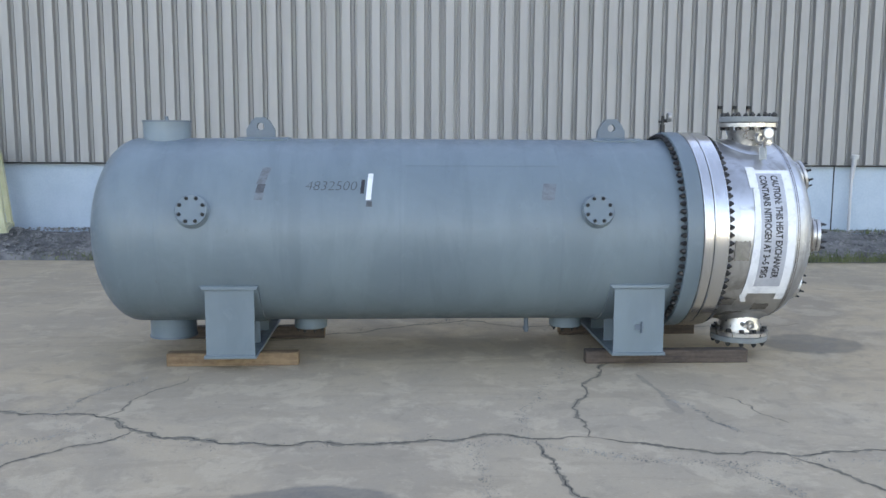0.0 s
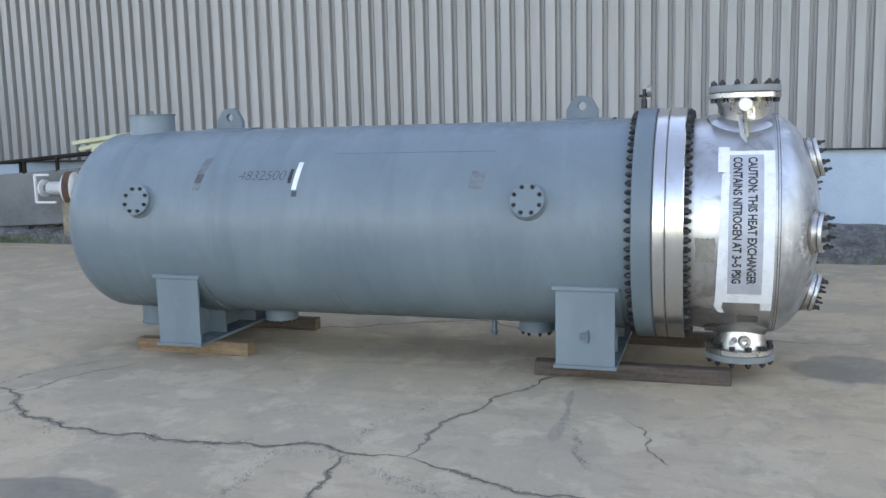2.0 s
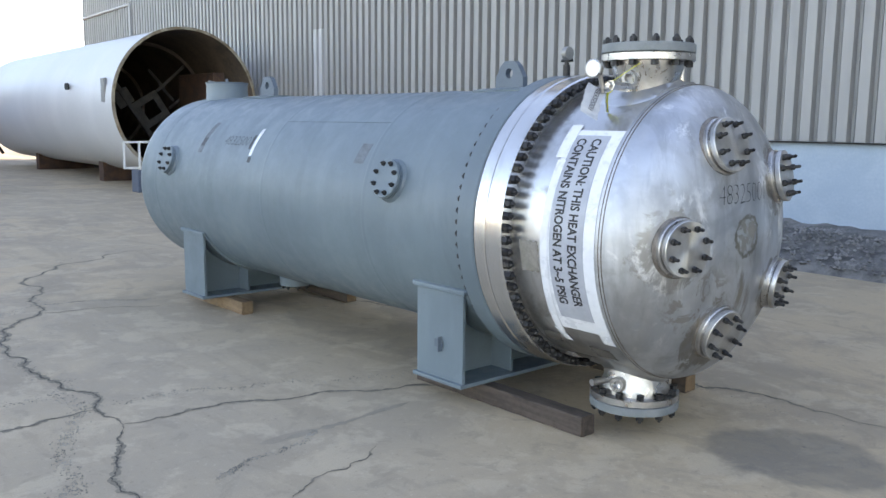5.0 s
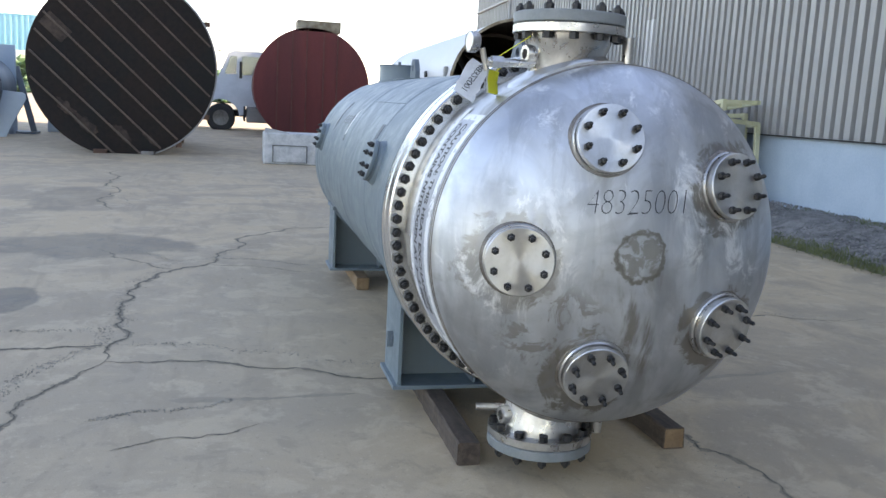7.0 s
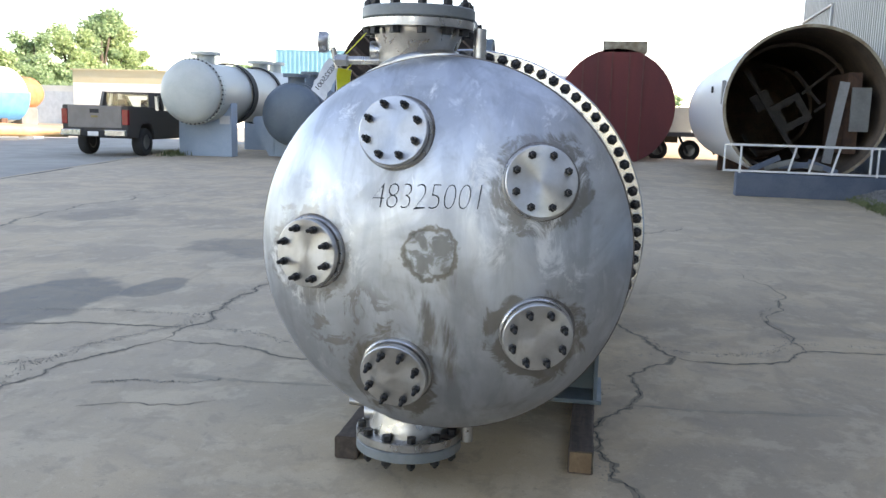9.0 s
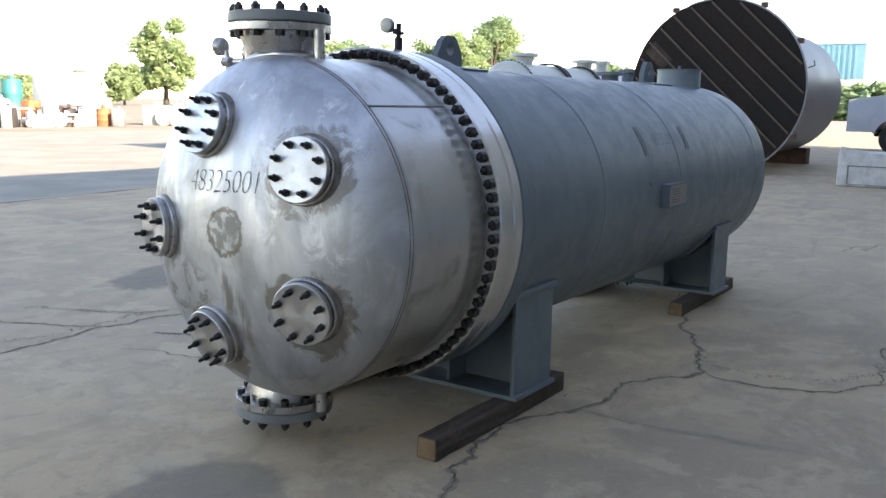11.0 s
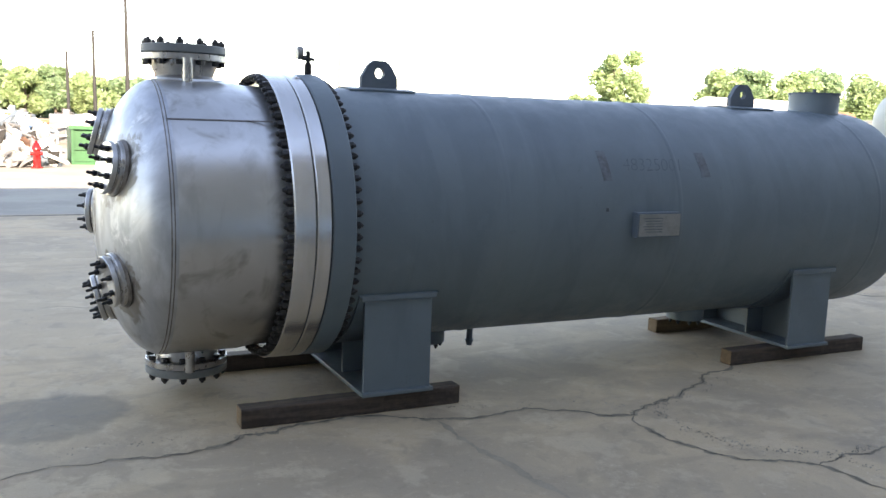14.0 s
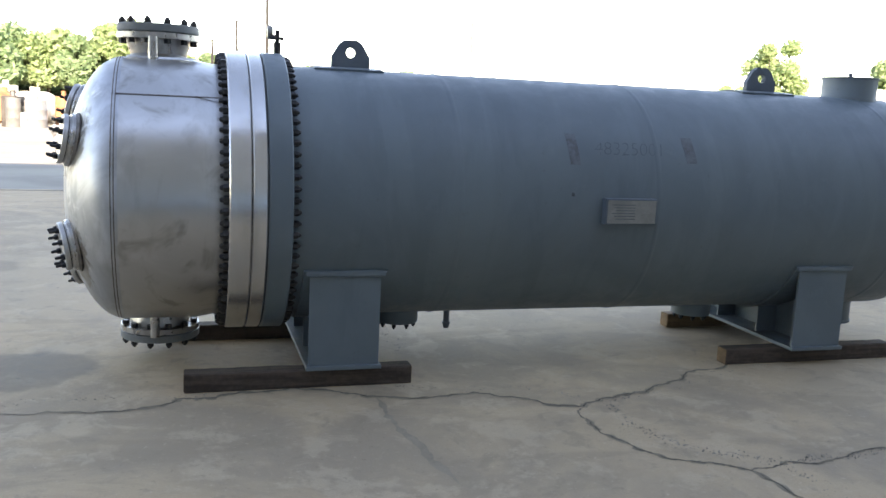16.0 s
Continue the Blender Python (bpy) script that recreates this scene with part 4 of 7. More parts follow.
# vent valve with gauge on the body flange
bm = bmesh.new()
rod(bm, (1.43, 0, AXIS_Z + RF - 0.01), (1.43, 0, AXIS_Z + RF + 0.055), 0.018, 12)
rod(bm, (1.43, 0, AXIS_Z + RF + 0.055), (1.43, 0, AXIS_Z + RF + 0.115), 0.011, 12)
vent = part("vent_valve", bm, M_STUD, hx, "dark vent pipe with small valve", smooth=40)
bm = bmesh.new()
rod(bm, (1.40, 0.0, AXIS_Z + RF + 0.075), (1.465, 0.0, AXIS_Z + RF + 0.075), 0.008, 8)
rod(bm, (1.43, 0, AXIS_Z + RF + 0.085), (1.462, -0.035, AXIS_Z + RF + 0.09), 0.006, 8)
part("valve_handle", bm, M_STUD, vent)
bm = bmesh.new()
lathe(bm, [(0, -0.014), (0.031, -0.014), (0.033, 0), (0.031, 0.012), (0.026, 0.013), (0, 0.013)], 24, Matrix.Translation((1.465, -0.035, AXIS_Z + RF + 0.105)) @ pose(0, 0, 0, 0, 90, 0))
part("pressure_gauge", bm, M_PLATE, vent, "small dull steel pressure gauge", smooth=40)

# gauge on the channel nozzle's coupling, with paper and yellow tags
zc, GX = AXIS_Z + 0.622, 2.03
bm = bmesh.new()
rod(bm, (GX, -0.26, zc), (GX - 0.01, -0.43, zc), 0.014, 12)
rod(bm, (GX, -0.38, zc), (GX, -0.42, zc), 0.022, 6)
rod(bm, (GX - 0.035, -0.425, zc - 0.03), (GX - 0.035, -0.445, zc + 0.045), 0.010, 10)
rod(bm, (GX - 0.07, -0.425, zc - 0.012), (GX, -0.425, zc - 0.012), 0.006, 8)
gauge_pipe = part("gauge_pipe", bm, M_FLANGE, hx, "small stainless pipe and needle valve", smooth=40)
face_m = Matrix.Translation((GX - 0.035, -0.490, zc + 0.064)) @ pose(0, 0, 0, 90, 0, 8)
bm = bmesh.new()
lathe(bm, [(0, -0.03), (0.03, -0.03), (0.037, -0.02), (0.037, 0.004), (0.033, 0.005)], 28, face_m)
dial_case = part("gauge_case", bm, M_FLANGE, gauge_pipe, "round steel gauge case", smooth=40)
bm = bmesh.new()
lathe(bm, [(0, 0.003), (0.033, 0.003)], 28, face_m)
part("gauge_dial", bm, M_DIAL, gauge_pipe, "white gauge dial with pointer")


def strip(bm, start, way, side, length, width, rng, waves=0.01):
    """A limp tag hanging along way."""
    rows = []
    for k in range(9):
        f = k / 8
        p = Vector(start) + Vector(way) * length * f + Vector((0, -1, 0.2)) * waves * math.sin(4 * f + rng.random())
        rows.append((bm.verts.new(p - Vector(side) * width / 2), bm.verts.new(p + Vector(side) * width / 2)))
    for (a, b), (c, d) in zip(rows, rows[1:]):
        bm.faces.new((a, b, d, c))
    bmesh.ops.solidify(bm, geom=bm.faces[:], thickness=0.0015)


rng = random.Random(5)
TAG_WAY, TAG_SIDE = Vector((0.10, -0.59, -0.80)).normalized(), Vector((0.45, 0.75, -0.50)).normalized()
bm = bmesh.new()
strip(bm, (GX - 0.055, -0.43, zc - 0.01), TAG_WAY, TAG_SIDE, 0.138, 0.084, rng)
tag = part("paper_tag", bm, M_PAPER, hx, "white tag with handwritten stock number")
TAG_OUT = TAG_WAY.cross(TAG_SIDE)
TAG_OUT = TAG_OUT if TAG_OUT.x > 0 else -TAG_OUT
bm = lettering("48325001", 0.032, lambda u, v: Vector((GX - 0.055, -0.43, zc - 0.01)) + TAG_WAY * (u + 0.006) - TAG_SIDE * (v - 0.011) + TAG_OUT * 0.012, 0.9)
part("handwriting", bm, M_INK, tag)
YELLOW_WAY, YELLOW_SIDE = Vector((0.06, -0.12, -0.99)).normalized(), Vector((-0.5, 0.86, -0.13)).normalized()
bm = bmesh.new()
strip(bm, (GX - 0.03, -0.395, zc - 0.030), YELLOW_WAY, YELLOW_SIDE, 0.078, 0.05, random.Random(6), 0.004)
yellow_tag = part("yellow_tag", bm, M_TAG, hx, "small tag, yellow on its face")
bm = bmesh.new()
strip(bm, (GX - 0.0345, -0.3975, zc - 0.028), YELLOW_WAY, YELLOW_SIDE, 0.082, 0.054, random.Random(6), 0.004)
part("tag_back", bm, M_PAPER, yellow_tag, "white back of the tag")
bm = bmesh.new()
rod(bm, (GX - 0.01, -0.39, zc + 0.02), (GX + 0.05, -0.30, zc + 0.09), 0.0016, 6)
rod(bm, (GX - 0.01, -0.35, zc + 0.005), (GX - 0.03, -0.393, zc - 0.032), 0.002, 6)
part("tag_wire", bm, M_TAG, hx, "thin yellow tie wire")

# caution sheet taped to the channel
RS = R + 0.001
bm = bmesh.new()
barrel_patch(bm, 1.893, 2.150, -37, 43.5, RS, 0.002, 26)
sign = part("caution_sign", bm, M_PAPER, hx, "white paper warning sheet taped on in a plastic sleeve")
bm = bmesh.new()
barrel_patch(bm, 1.918, 2.094, -31, 41, RS + 0.0022, 0.001, 24)
part("sheet", bm, M_SHEET, sign)
for text, x in (("CAUTION: THIS HEAT EXCHANGER", 2.017), ("CONTAINS NITROGEN AT 3~5 PSIG", 1.941)):
    bm = lettering(text, 0.063, lambda u, v, x=x: barrel_point(x + v, radians(39.5) - u * 0.715 / R, RS + 0.0042), 0.98, 0.0, 0.065)
    part("lettering", bm, M_INK, sign, "black capital letters")
for x0, x1, a0, a1, skew in ((1.868, 1.908, -40, 30, 0.03), (2.090, 2.149, -42, -33, 0.0), (1.862, 1.92, 31, 46, 0.0), (1.858, 1.894, -45, -38, -0.03)):
    bm = bmesh.new()
    barrel_patch(bm, x0, x1, a0, a1, RS + 0.003, 0.0012, 14, 1, skew)
    part("tape", bm, M_PAPER, sign, "crinkled white plastic tape")

# stock numbers
bm = lettering("48325001", 0.119, lambda u, v: Vector((head_x(-0.193 + u * 0.800, 1.030 + v + u * 0.02) + 0.002, -0.193 + u * 0.800, 1.030 + v + u * 0.02)), 0.95, 0.16, -0.061)
part("handwriting", bm, M_MARK, head, "stock number in dark marker")
bm = lettering("48325001", 0.098, lambda u, v: barrel_point(-1.052 + u, radians(29.0) + v / R, R + 0.0012), 0.97, 0.2, -0.035)
part("handwriting", bm, M_MARK, shell, "stock number in dark marker")
bm = lettering("48325001", 0.105, lambda u, v: Vector((-0.075 - u, R * math.cos(radians(25) + v / R) + 0.001, AXIS_Z + (R + 0.001) * math.sin(radians(25) + v / R))), 0.95, 0.15, -0.05)
part("handwriting", bm, M_FAINT, shell, "worn stock number")
# labels, tape marks and scuffs on the barrel
for name, x0, x1, a0, a1, skew, mat, label in (
    ("label", -0.652, -0.619, 23.0, 40.5, 0.016, M_PAPER, "white paper label"),
    ("label_end", -0.691, -0.668, 27, 36, 0.008, M_INK, "black end of a label"),
    ("tape_mark", -1.343, -1.288, 33, 45, 0.035, M_RESIDUE, "grey tape residue"),
    ("tape_mark", -1.358, -1.306, 27.5, 33, 0.014, M_TAPE_DARK, "dark tape residue"),
    ("tape_mark", -1.366, -1.312, 23, 27.5, 0.012, M_RESIDUE, "grey tape residue"),
    ("tape_mark", 0.485, 0.57, 23, 33.5, 0.02, M_RESIDUE, "grey tape residue"),
    ("tape_mark", -0.655, -0.620, 19, 22.3, 0.0, M_TAPE_DARK, "small scuff"),
    ("tape_mark", 0.008, 0.062, 145, 160, -0.012, M_RESIDUE, "faded tape residue"),
    ("tape_mark", -0.650, -0.590, 145, 158, -0.012, M_RESIDUE, "faded tape residue"),
    ("tape_mark", 0.040, 0.056, 172.5, 174.2, 0.0, M_TAPE_DARK, "small black spot"),
):
    bm = bmesh.new()
    barrel_patch(bm, x0, x1, a0, a1, R + 0.0006, 0.0008, 6, 1, skew)
    part(name, bm, mat, shell, label)
# glue, grease and wipe marks on the bare channel
for x0, x1, a0, a1, skew, mat, label in (
    (1.75, 1.852, -13.2, -1.6, 0.0, M_DULL, "grey-brown glue residue on steel"),
    (1.735, 1.832, -49, -42.5, 0.02, M_SMUT, "dark greasy smear on steel"),
    (1.975, 2.085, -55, -47.5, 0.0, M_SMUT, "dark greasy smear on steel"),
    (1.80, 1.93, -66, -58, 0.04, M_SMUT, "dark greasy smear on steel"),
):
    bm = bmesh.new()
    n_a, n_x = 22, 10
    rows = []
    for k in range(n_a + 1):
        f = k / n_a
        pinch = 0.010 * noise.noise((a0, f * 5, 1.0))
        pull = 0.010 * noise.noise((a0, f * 5, 7.0))
        rows.append([bm.verts.new(barrel_point(x0 + pinch + (x1 - x0 + pull - pinch) * g / n_x + skew * (f - 0.5), radians(a0 + (a1 - a0) * f + 1.2 * noise.noise((g * 0.6, a0, 3.0)) * (2 * f - 1)), R + 0.0008)) for g in range(n_x + 1)])
    for k in range(n_a):
        for g in range(n_x):
            bm.faces.new((rows[k][g], rows[k][g + 1], rows[k + 1][g + 1], rows[k + 1][g]))
    part("glue_mark" if mat is M_DULL else "smear", bm, mat, channel, label)
# nameplate bracket on the far side
bm = bmesh.new()
box(bm, -0.396, -0.112, R - 0.02, 0.678, 0.812, 0.942, bevel=0.004)
plate = part("nameplate_bracket", bm, M_PAINT_DARK, hx, "dark painted nameplate bracket")
bm = bmesh.new()
box(bm, -0.386, -0.122, 0.679, 0.682, 0.820, 0.934)
part("nameplate", bm, M_PLATE, plate, "dull stamped steel nameplate")
for k in range(6):
    bm = bmesh.new()
    box(bm, -0.270, -0.145 - 0.01 * (k % 3), 0.6822, 0.6832, 0.910 - 0.014 * k, 0.914 - 0.014 * k)
    part("stamped_line", bm, M_RESIDUE, plate)
# ---- timbers under the saddles ----


def timber(x0, x1, y0, y1, h, mat, label, turn=0.0):
    t = thing("timber_block", ((x0 + x1) / 2, (y0 + y1) / 2, 0), label, "timber", "timbers under the saddles")
    m = Matrix.Translation(((x0 + x1) / 2, (y0 + y1) / 2, 0)) @ pose(0, 0, 0, 0, 0, turn)
    lx, ly = (x1 - x0) / 2, (y1 - y0) / 2
    bm = bmesh.new()
    n, rng = 24, random.Random(int(x0 * 100) + int(y0 * 10))
    rings = []
    for k in range(n + 1):
        x = -lx + 2 * lx * k / n
        c = 0.006
        pts = [(-ly + c, 0), (ly - c, 0), (ly, c), (ly, h - c), (ly - c, h), (-ly + c, h), (-ly, h - c), (-ly, c)]
        rings.append([bm.verts.new(m @ Vector((x, y + rng.uniform(-0.0025, 0.0025), z if z <= 0 else z + rng.uniform(-0.002, 0.0005)))) for y, z in pts])
    for a, b in zip(rings, rings[1:]):
        for k in range(8):
            bm.faces.new((a[k], a[(k + 1) % 8], b[(k + 1) % 8], b[k]))
    bm.faces.new(rings[0])
    bm.faces.new(rings[-1])
    bmesh.ops.recalc_face_normals(bm, faces=bm.faces[:])
    part("beam", bm, mat, t)
    for s in (-1, 1):
        bm = bmesh.new()
        box(bm, s * lx - (0 if s > 0 else 0.003), s * lx + (0.003 if s > 0 else 0), -ly + 0.006, ly - 0.006, 0.006, h - 0.006, m)
        part("sawn_end", bm, M_TIMBER_END if (y0 > 0 or x0 < 0) else M_TIMBER, t)
    return t


timber(0.83, 1.95, -0.435, -0.345, 0.09, M_TIMBER, "long dark weathered timber block under a saddle")
timber(0.81, 1.88, 0.455, 0.548, 0.09, M_TIMBER, "long dark timber block with pale sawn end")
timber(-2.00, -1.13, -0.41, -0.32, 0.09, M_TIMBER_NEW, "short yellow timber block under a saddle")
timber(-2.14, -1.02, 0.40, 0.49, 0.09, M_TIMBER, "dark weathered timber block under a saddle")

# ---- the yard behind: tanks, vessels, vehicles, frames ----
M_WHITE_TANK = plain("dirty_white_tank_paint", (0.5086, 0.5161, 0.5236), (0.5984, 0.5984, 0.5984), 0.4, 0, 0.8, 30, 0.1, 0.15, (1, 1, 0.3))
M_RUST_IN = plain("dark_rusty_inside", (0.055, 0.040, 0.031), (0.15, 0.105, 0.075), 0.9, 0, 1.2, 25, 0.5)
M_RIM = plain("rusty_cream_rim", (0.1646, 0.1122, 0.0673), (0.3142, 0.2768, 0.2094), 0.8, 0, 4, 30, 0.4)
M_DARK_END = plain("dark_rust_coated_steel", (0.0047, 0.0033, 0.0029), (0.0179, 0.0111, 0.009), 0.95, 0, 0.9, 12, 0.5)
M_DARK_RIB = plain("paler_rusted_rib", (0.0638, 0.0467, 0.0382), (0.1105, 0.0833, 0.068), 0.8, 0, 3, 25, 0.4)
M_DARK_PATCH = plain("dusty_brown_rust", (0.014, 0.010, 0.008), (0.070, 0.050, 0.040), 0.95, 0, 3, 14, 0.4)
M_JUNK = plain("dusty_dark_steel", (0.0374, 0.0337, 0.0307), (0.0785, 0.0718, 0.0658), 0.8, 0.1, 4, 30, 0.3)
M_RED = plain("oxide_red_primer", (0.095, 0.015, 0.015), (0.155, 0.027, 0.025), 0.7, 0, 0.8, 20, 0.2, 0.1, (1, 1, 0.2))
M_RED_SEAM = plain("pale_red_seam", (0.0972, 0.0284, 0.0224), (0.1496, 0.0561, 0.0433), 0.75, 0, 3, 20, 0.2)
M_GREY_TANK = plain("silver_grey_tank_side", (0.187, 0.1907, 0.1945), (0.2693, 0.273, 0.2768), 0.4, 0.2, 0.7, 25, 0.1)
M_PALE_BLUE = plain("pale_blue_steel_paint", (0.2693, 0.3516, 0.4338), (0.3366, 0.4114, 0.4862), 0.55, 0, 1.5, 30, 0.1)
M_SLATE = plain("slate_blue_vessel_paint", (0.0785, 0.1062, 0.1309), (0.1085, 0.1399, 0.1646), 0.5, 0, 1.5, 30, 0.1)
M_OFFWHITE = plain("off_white_vessel_paint", (0.389, 0.4114, 0.3852), (0.4638, 0.4825, 0.4488), 0.45, 0, 1.5, 30, 0.1)
M_YELLOW = plain("faded_yellow_paint", (0.389, 0.374, 0.2244), (0.4712, 0.4563, 0.3067), 0.6, 0, 3, 30, 0.2)
M_HOPPER = plain("weathered_grey_steel", (0.1122, 0.1159, 0.1122), (0.172, 0.1758, 0.172), 0.6, 0.1, 1.5, 25, 0.3)
M_RUST = plain("brown_rust", (0.0524, 0.0262, 0.0187), (0.1122, 0.0598, 0.0374), 0.85, 0, 5, 40, 0.5)
M_WHITE = plain("chalky_white_paint", (0.5708, 0.5708, 0.5535), (0.6745, 0.6745, 0.6572), 0.5, 0, 3, 30, 0.2)
M_PICKUP = plain("bronze_grey_car_paint", (0.0317, 0.0273, 0.0246), (0.0405, 0.0352, 0.0317), 0.62, 0.0, 3, 60, 0, 0.05)
M_TYRE = plain("black_rubber", (0.015, 0.015, 0.015), (0.03, 0.03, 0.03), 0.85, 0, 20, 80, 0.3)
# white cab paint, dimmed and blued as if the lorry stood in shade
M_LORRY = plain("shade_toned_white_lorry_paint", (0.42, 0.46, 0.50), (0.50, 0.54, 0.58), 0.4, 0, 2, 40, 0.15)
M_BIN = plain("scuffed_white_sheet_metal", (0.3291, 0.3441, 0.359), (0.4937, 0.5086, 0.5236), 0.5, 0, 5, 30, 0.3, 0.08)
# body bronze lightened for the tailgate, standing in for the light it reflects
M_PICKUP_GATE = plain("lit_bronze_paint", (0.15, 0.136, 0.125), (0.19, 0.172, 0.16), 0.45, 0.2, 3, 60, 0, 0.05)
M_ALLOY = plain("alloy_wheel", (0.1197, 0.1197, 0.1197), (0.1795, 0.1795, 0.1795), 0.35, 0.8, 10, 60, 0)
M_CHROME = plain("dull_chrome", (0.4488, 0.4488, 0.4488), (0.5236, 0.5236, 0.5236), 0.2, 0.9, 10, 60, 0)
M_TAIL = plain("red_tail_lamp", (0.2394, 0.009, 0.0105), (0.2842, 0.015, 0.015), 0.2, 0, 10, 60, 0)
M_GREEN = plain("green_skip_paint", (0.003, 0.0748, 0.0224), (0.0075, 0.1085, 0.0337), 0.5, 0, 1.5, 30, 0.2)
M_BARK = plain("grey_bark", (0.0449, 0.0374, 0.0299), (0.0898, 0.0748, 0.0598), 0.9, 0, 6, 40, 0.6, 0.1, (1, 1, 0.2))
M_ORANGE = plain("orange_rust_drum", (0.3142, 0.1122, 0.0449), (0.4114, 0.187, 0.0898), 0.7, 0, 3, 30, 0.2)
M_BRIGHT_BLUE = plain("bright_blue_tarpaulin", (0.0374, 0.1945, 0.4114), (0.0748, 0.2693, 0.4862), 0.5, 0, 2, 30, 0.3)
M_TAN = plain("tan_steel_pipe", (0.3366, 0.2244, 0.1122), (0.4189, 0.2992, 0.1646), 0.6, 0, 2, 30, 0.2)
M_CREAM = plain("cream_building_wall", (0.70, 0.67, 0.60), (0.77, 0.74, 0.68), 0.7, 0, 0.5, 20, 0.1)
M_OCHRE = plain("ochre_building_band", (0.4937, 0.4189, 0.2693), (0.546, 0.4787, 0.3291), 0.7, 0, 0.5, 20, 0.1)
M_SKY_BLUE = plain("sky_blue_sheet_metal", (0.19, 0.43, 0.53), (0.24, 0.49, 0.58), 0.5, 0, 0.5, 20, 0.1)
M_CABINET = plain("pale_grey_cabinet_paint", (0.2244, 0.2356, 0.2319), (0.2768, 0.288, 0.2842), 0.5, 0, 3, 40, 0.1)
M_TURQUOISE = plain("turquoise_plastic", (0.0224, 0.1646, 0.172), (0.0374, 0.2169, 0.2244), 0.5, 0, 2, 30, 0.1)
M_BASE_BLUE = plain("dark_blue_grey_plinth_paint", (0.0561, 0.0785, 0.1159), (0.0898, 0.1122, 0.1496), 0.6, 0, 2, 30, 0.2)


def glass_material():
    n = Nodes("dark_window_glass")
    n.bsdf.inputs["Transmission Weight"].default_value = 1.0
    return n.done((0.62, 0.68, 0.67), 0.03)


M_GLASS = glass_material()


def leaf_material(name, a, b):
    """Leaves that let part of the light through."""
    n = Nodes(name)
    c = n.mix(n.island(), a, b)
    n.done(c, 0.6)
    through_leaf = n.tree.nodes.new("ShaderNodeBsdfTranslucent")
    n.put(through_leaf.inputs["Color"], c)
    both = n.tree.nodes.new("ShaderNodeMixShader")
    both.inputs["Fac"].default_value = 0.58
    n.put(both.inputs[1], n.bsdf.outputs[0])
    n.put(both.inputs[2], through_leaf.outputs[0])
    n.put(n.tree.nodes["Material Output"].inputs["Surface"], both.outputs[0])
    return n.mat


# leaf colours raised above foliage tone, distant haze put into the green
M_LEAF = leaf_material("green_leaves", (0.204, 0.316, 0.173), (0.357, 0.479, 0.296))
M_LEAF_PALE = leaf_material("yellow_green_leaves", (0.265, 0.377, 0.184), (0.439, 0.541, 0.316))

# open-ended silver tank beside the warehouse
built_before = {ob.name for ob in scene.objects}
TY, TZ, TR, TX = 3.735, 1.66, 1.42, -11.73
tank = thing("open_tank", (TX - 5, TY, 0), "large white steel tank lying open-ended beside the warehouse", "tank")
bm = bmesh.new()
lathe(bm, [(TR, TX - 11.50), (TR, TX), (TR - 0.02, TX)], 96, on_axis(TZ, TY))
part("tank_wall", bm, M_WHITE_TANK, tank, smooth=40)
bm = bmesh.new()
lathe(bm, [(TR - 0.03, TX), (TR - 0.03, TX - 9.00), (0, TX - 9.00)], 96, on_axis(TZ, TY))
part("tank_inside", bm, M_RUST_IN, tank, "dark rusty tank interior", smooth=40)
bm = bmesh.new()
lathe(bm, [(TR - 0.03, TX - 0.02), (TR - 0.03, TX + 0.012), (TR + 0.022, TX + 0.012), (TR + 0.022, TX - 0.03), (TR, TX - 0.03)], 96, on_axis(TZ, TY))
part("rim", bm, M_RIM, tank, "rusted cream rim of the opening", smooth=40)
for x, r in ((TX - 2.30, 1.3), (TX - 5.30, 1.05)):
    bm = bmesh.new()
    lathe(bm, [(r, x), (r, x + 0.08), (r - 0.07, x + 0.08), (r - 0.07, x)], 48, on_axis(TZ, TY))
    part("inner_ring", bm, M_DARK_RIB, tank, smooth=40)
bm = bmesh.new()
box(bm, TX - 2.40, TX - 0.60, TY + 0.80, TY + 1.05, 0.80, 2.3, bevel=0.01)
part("inner_cabinet", bm, M_RUST, tank, "dull cabinet inside the tank")
bm = bmesh.new()
bar(bm, (TX - 0.45, TY + 0.52, 0.62), (TX - 0.45, TY + 0.72, 2.12), 0.06, 0.17)
part("inner_post", bm, M_GREY_TANK, tank, "pale post inside the opening")
bm = bmesh.new()
box(bm, TX - 0.40, TX - 0.36, TY + 0.84, TY + 1.17, 1.22, 2.02)
part("inner_panel", bm, M_HOPPER, tank, "grey panel inside the opening")
# loose steelwork lying further in
DEEPER = Matrix.Translation((TX - 2.1, TY + 0.45, 1.33)) @ Matrix.Diagonal((1.0, 1.13, 1.13, 1.0)) @ Matrix.Translation((-TX, -TY, -1.33))
bm = bmesh.new()
bar(bm, (TX - 0.20, TY - 1.12, TZ + 0.60), (TX - 0.20, TY - 0.10, TZ - 0.95), 0.11, 0.08)
bmesh.ops.transform(bm, matrix=DEEPER, verts=bm.verts[:])
part("inner_beam", bm, M_JUNK, tank, "diagonal steel beam")
bm = bmesh.new()
bar(bm, (TX - 0.30, TY - 1.10, TZ - 0.55), (TX - 0.30, TY - 0.80, TZ - 0.95), 0.05)
bmesh.ops.transform(bm, matrix=DEEPER, verts=bm.verts[:])
part("inner_beam", bm, M_JUNK, tank, "diagonal steel beam")
m = Matrix.Translation((TX - 0.25, TY - 0.28, TZ - 0.13)) @ pose(0, 0, 0, 32, 0, 0)
bm = bmesh.new()
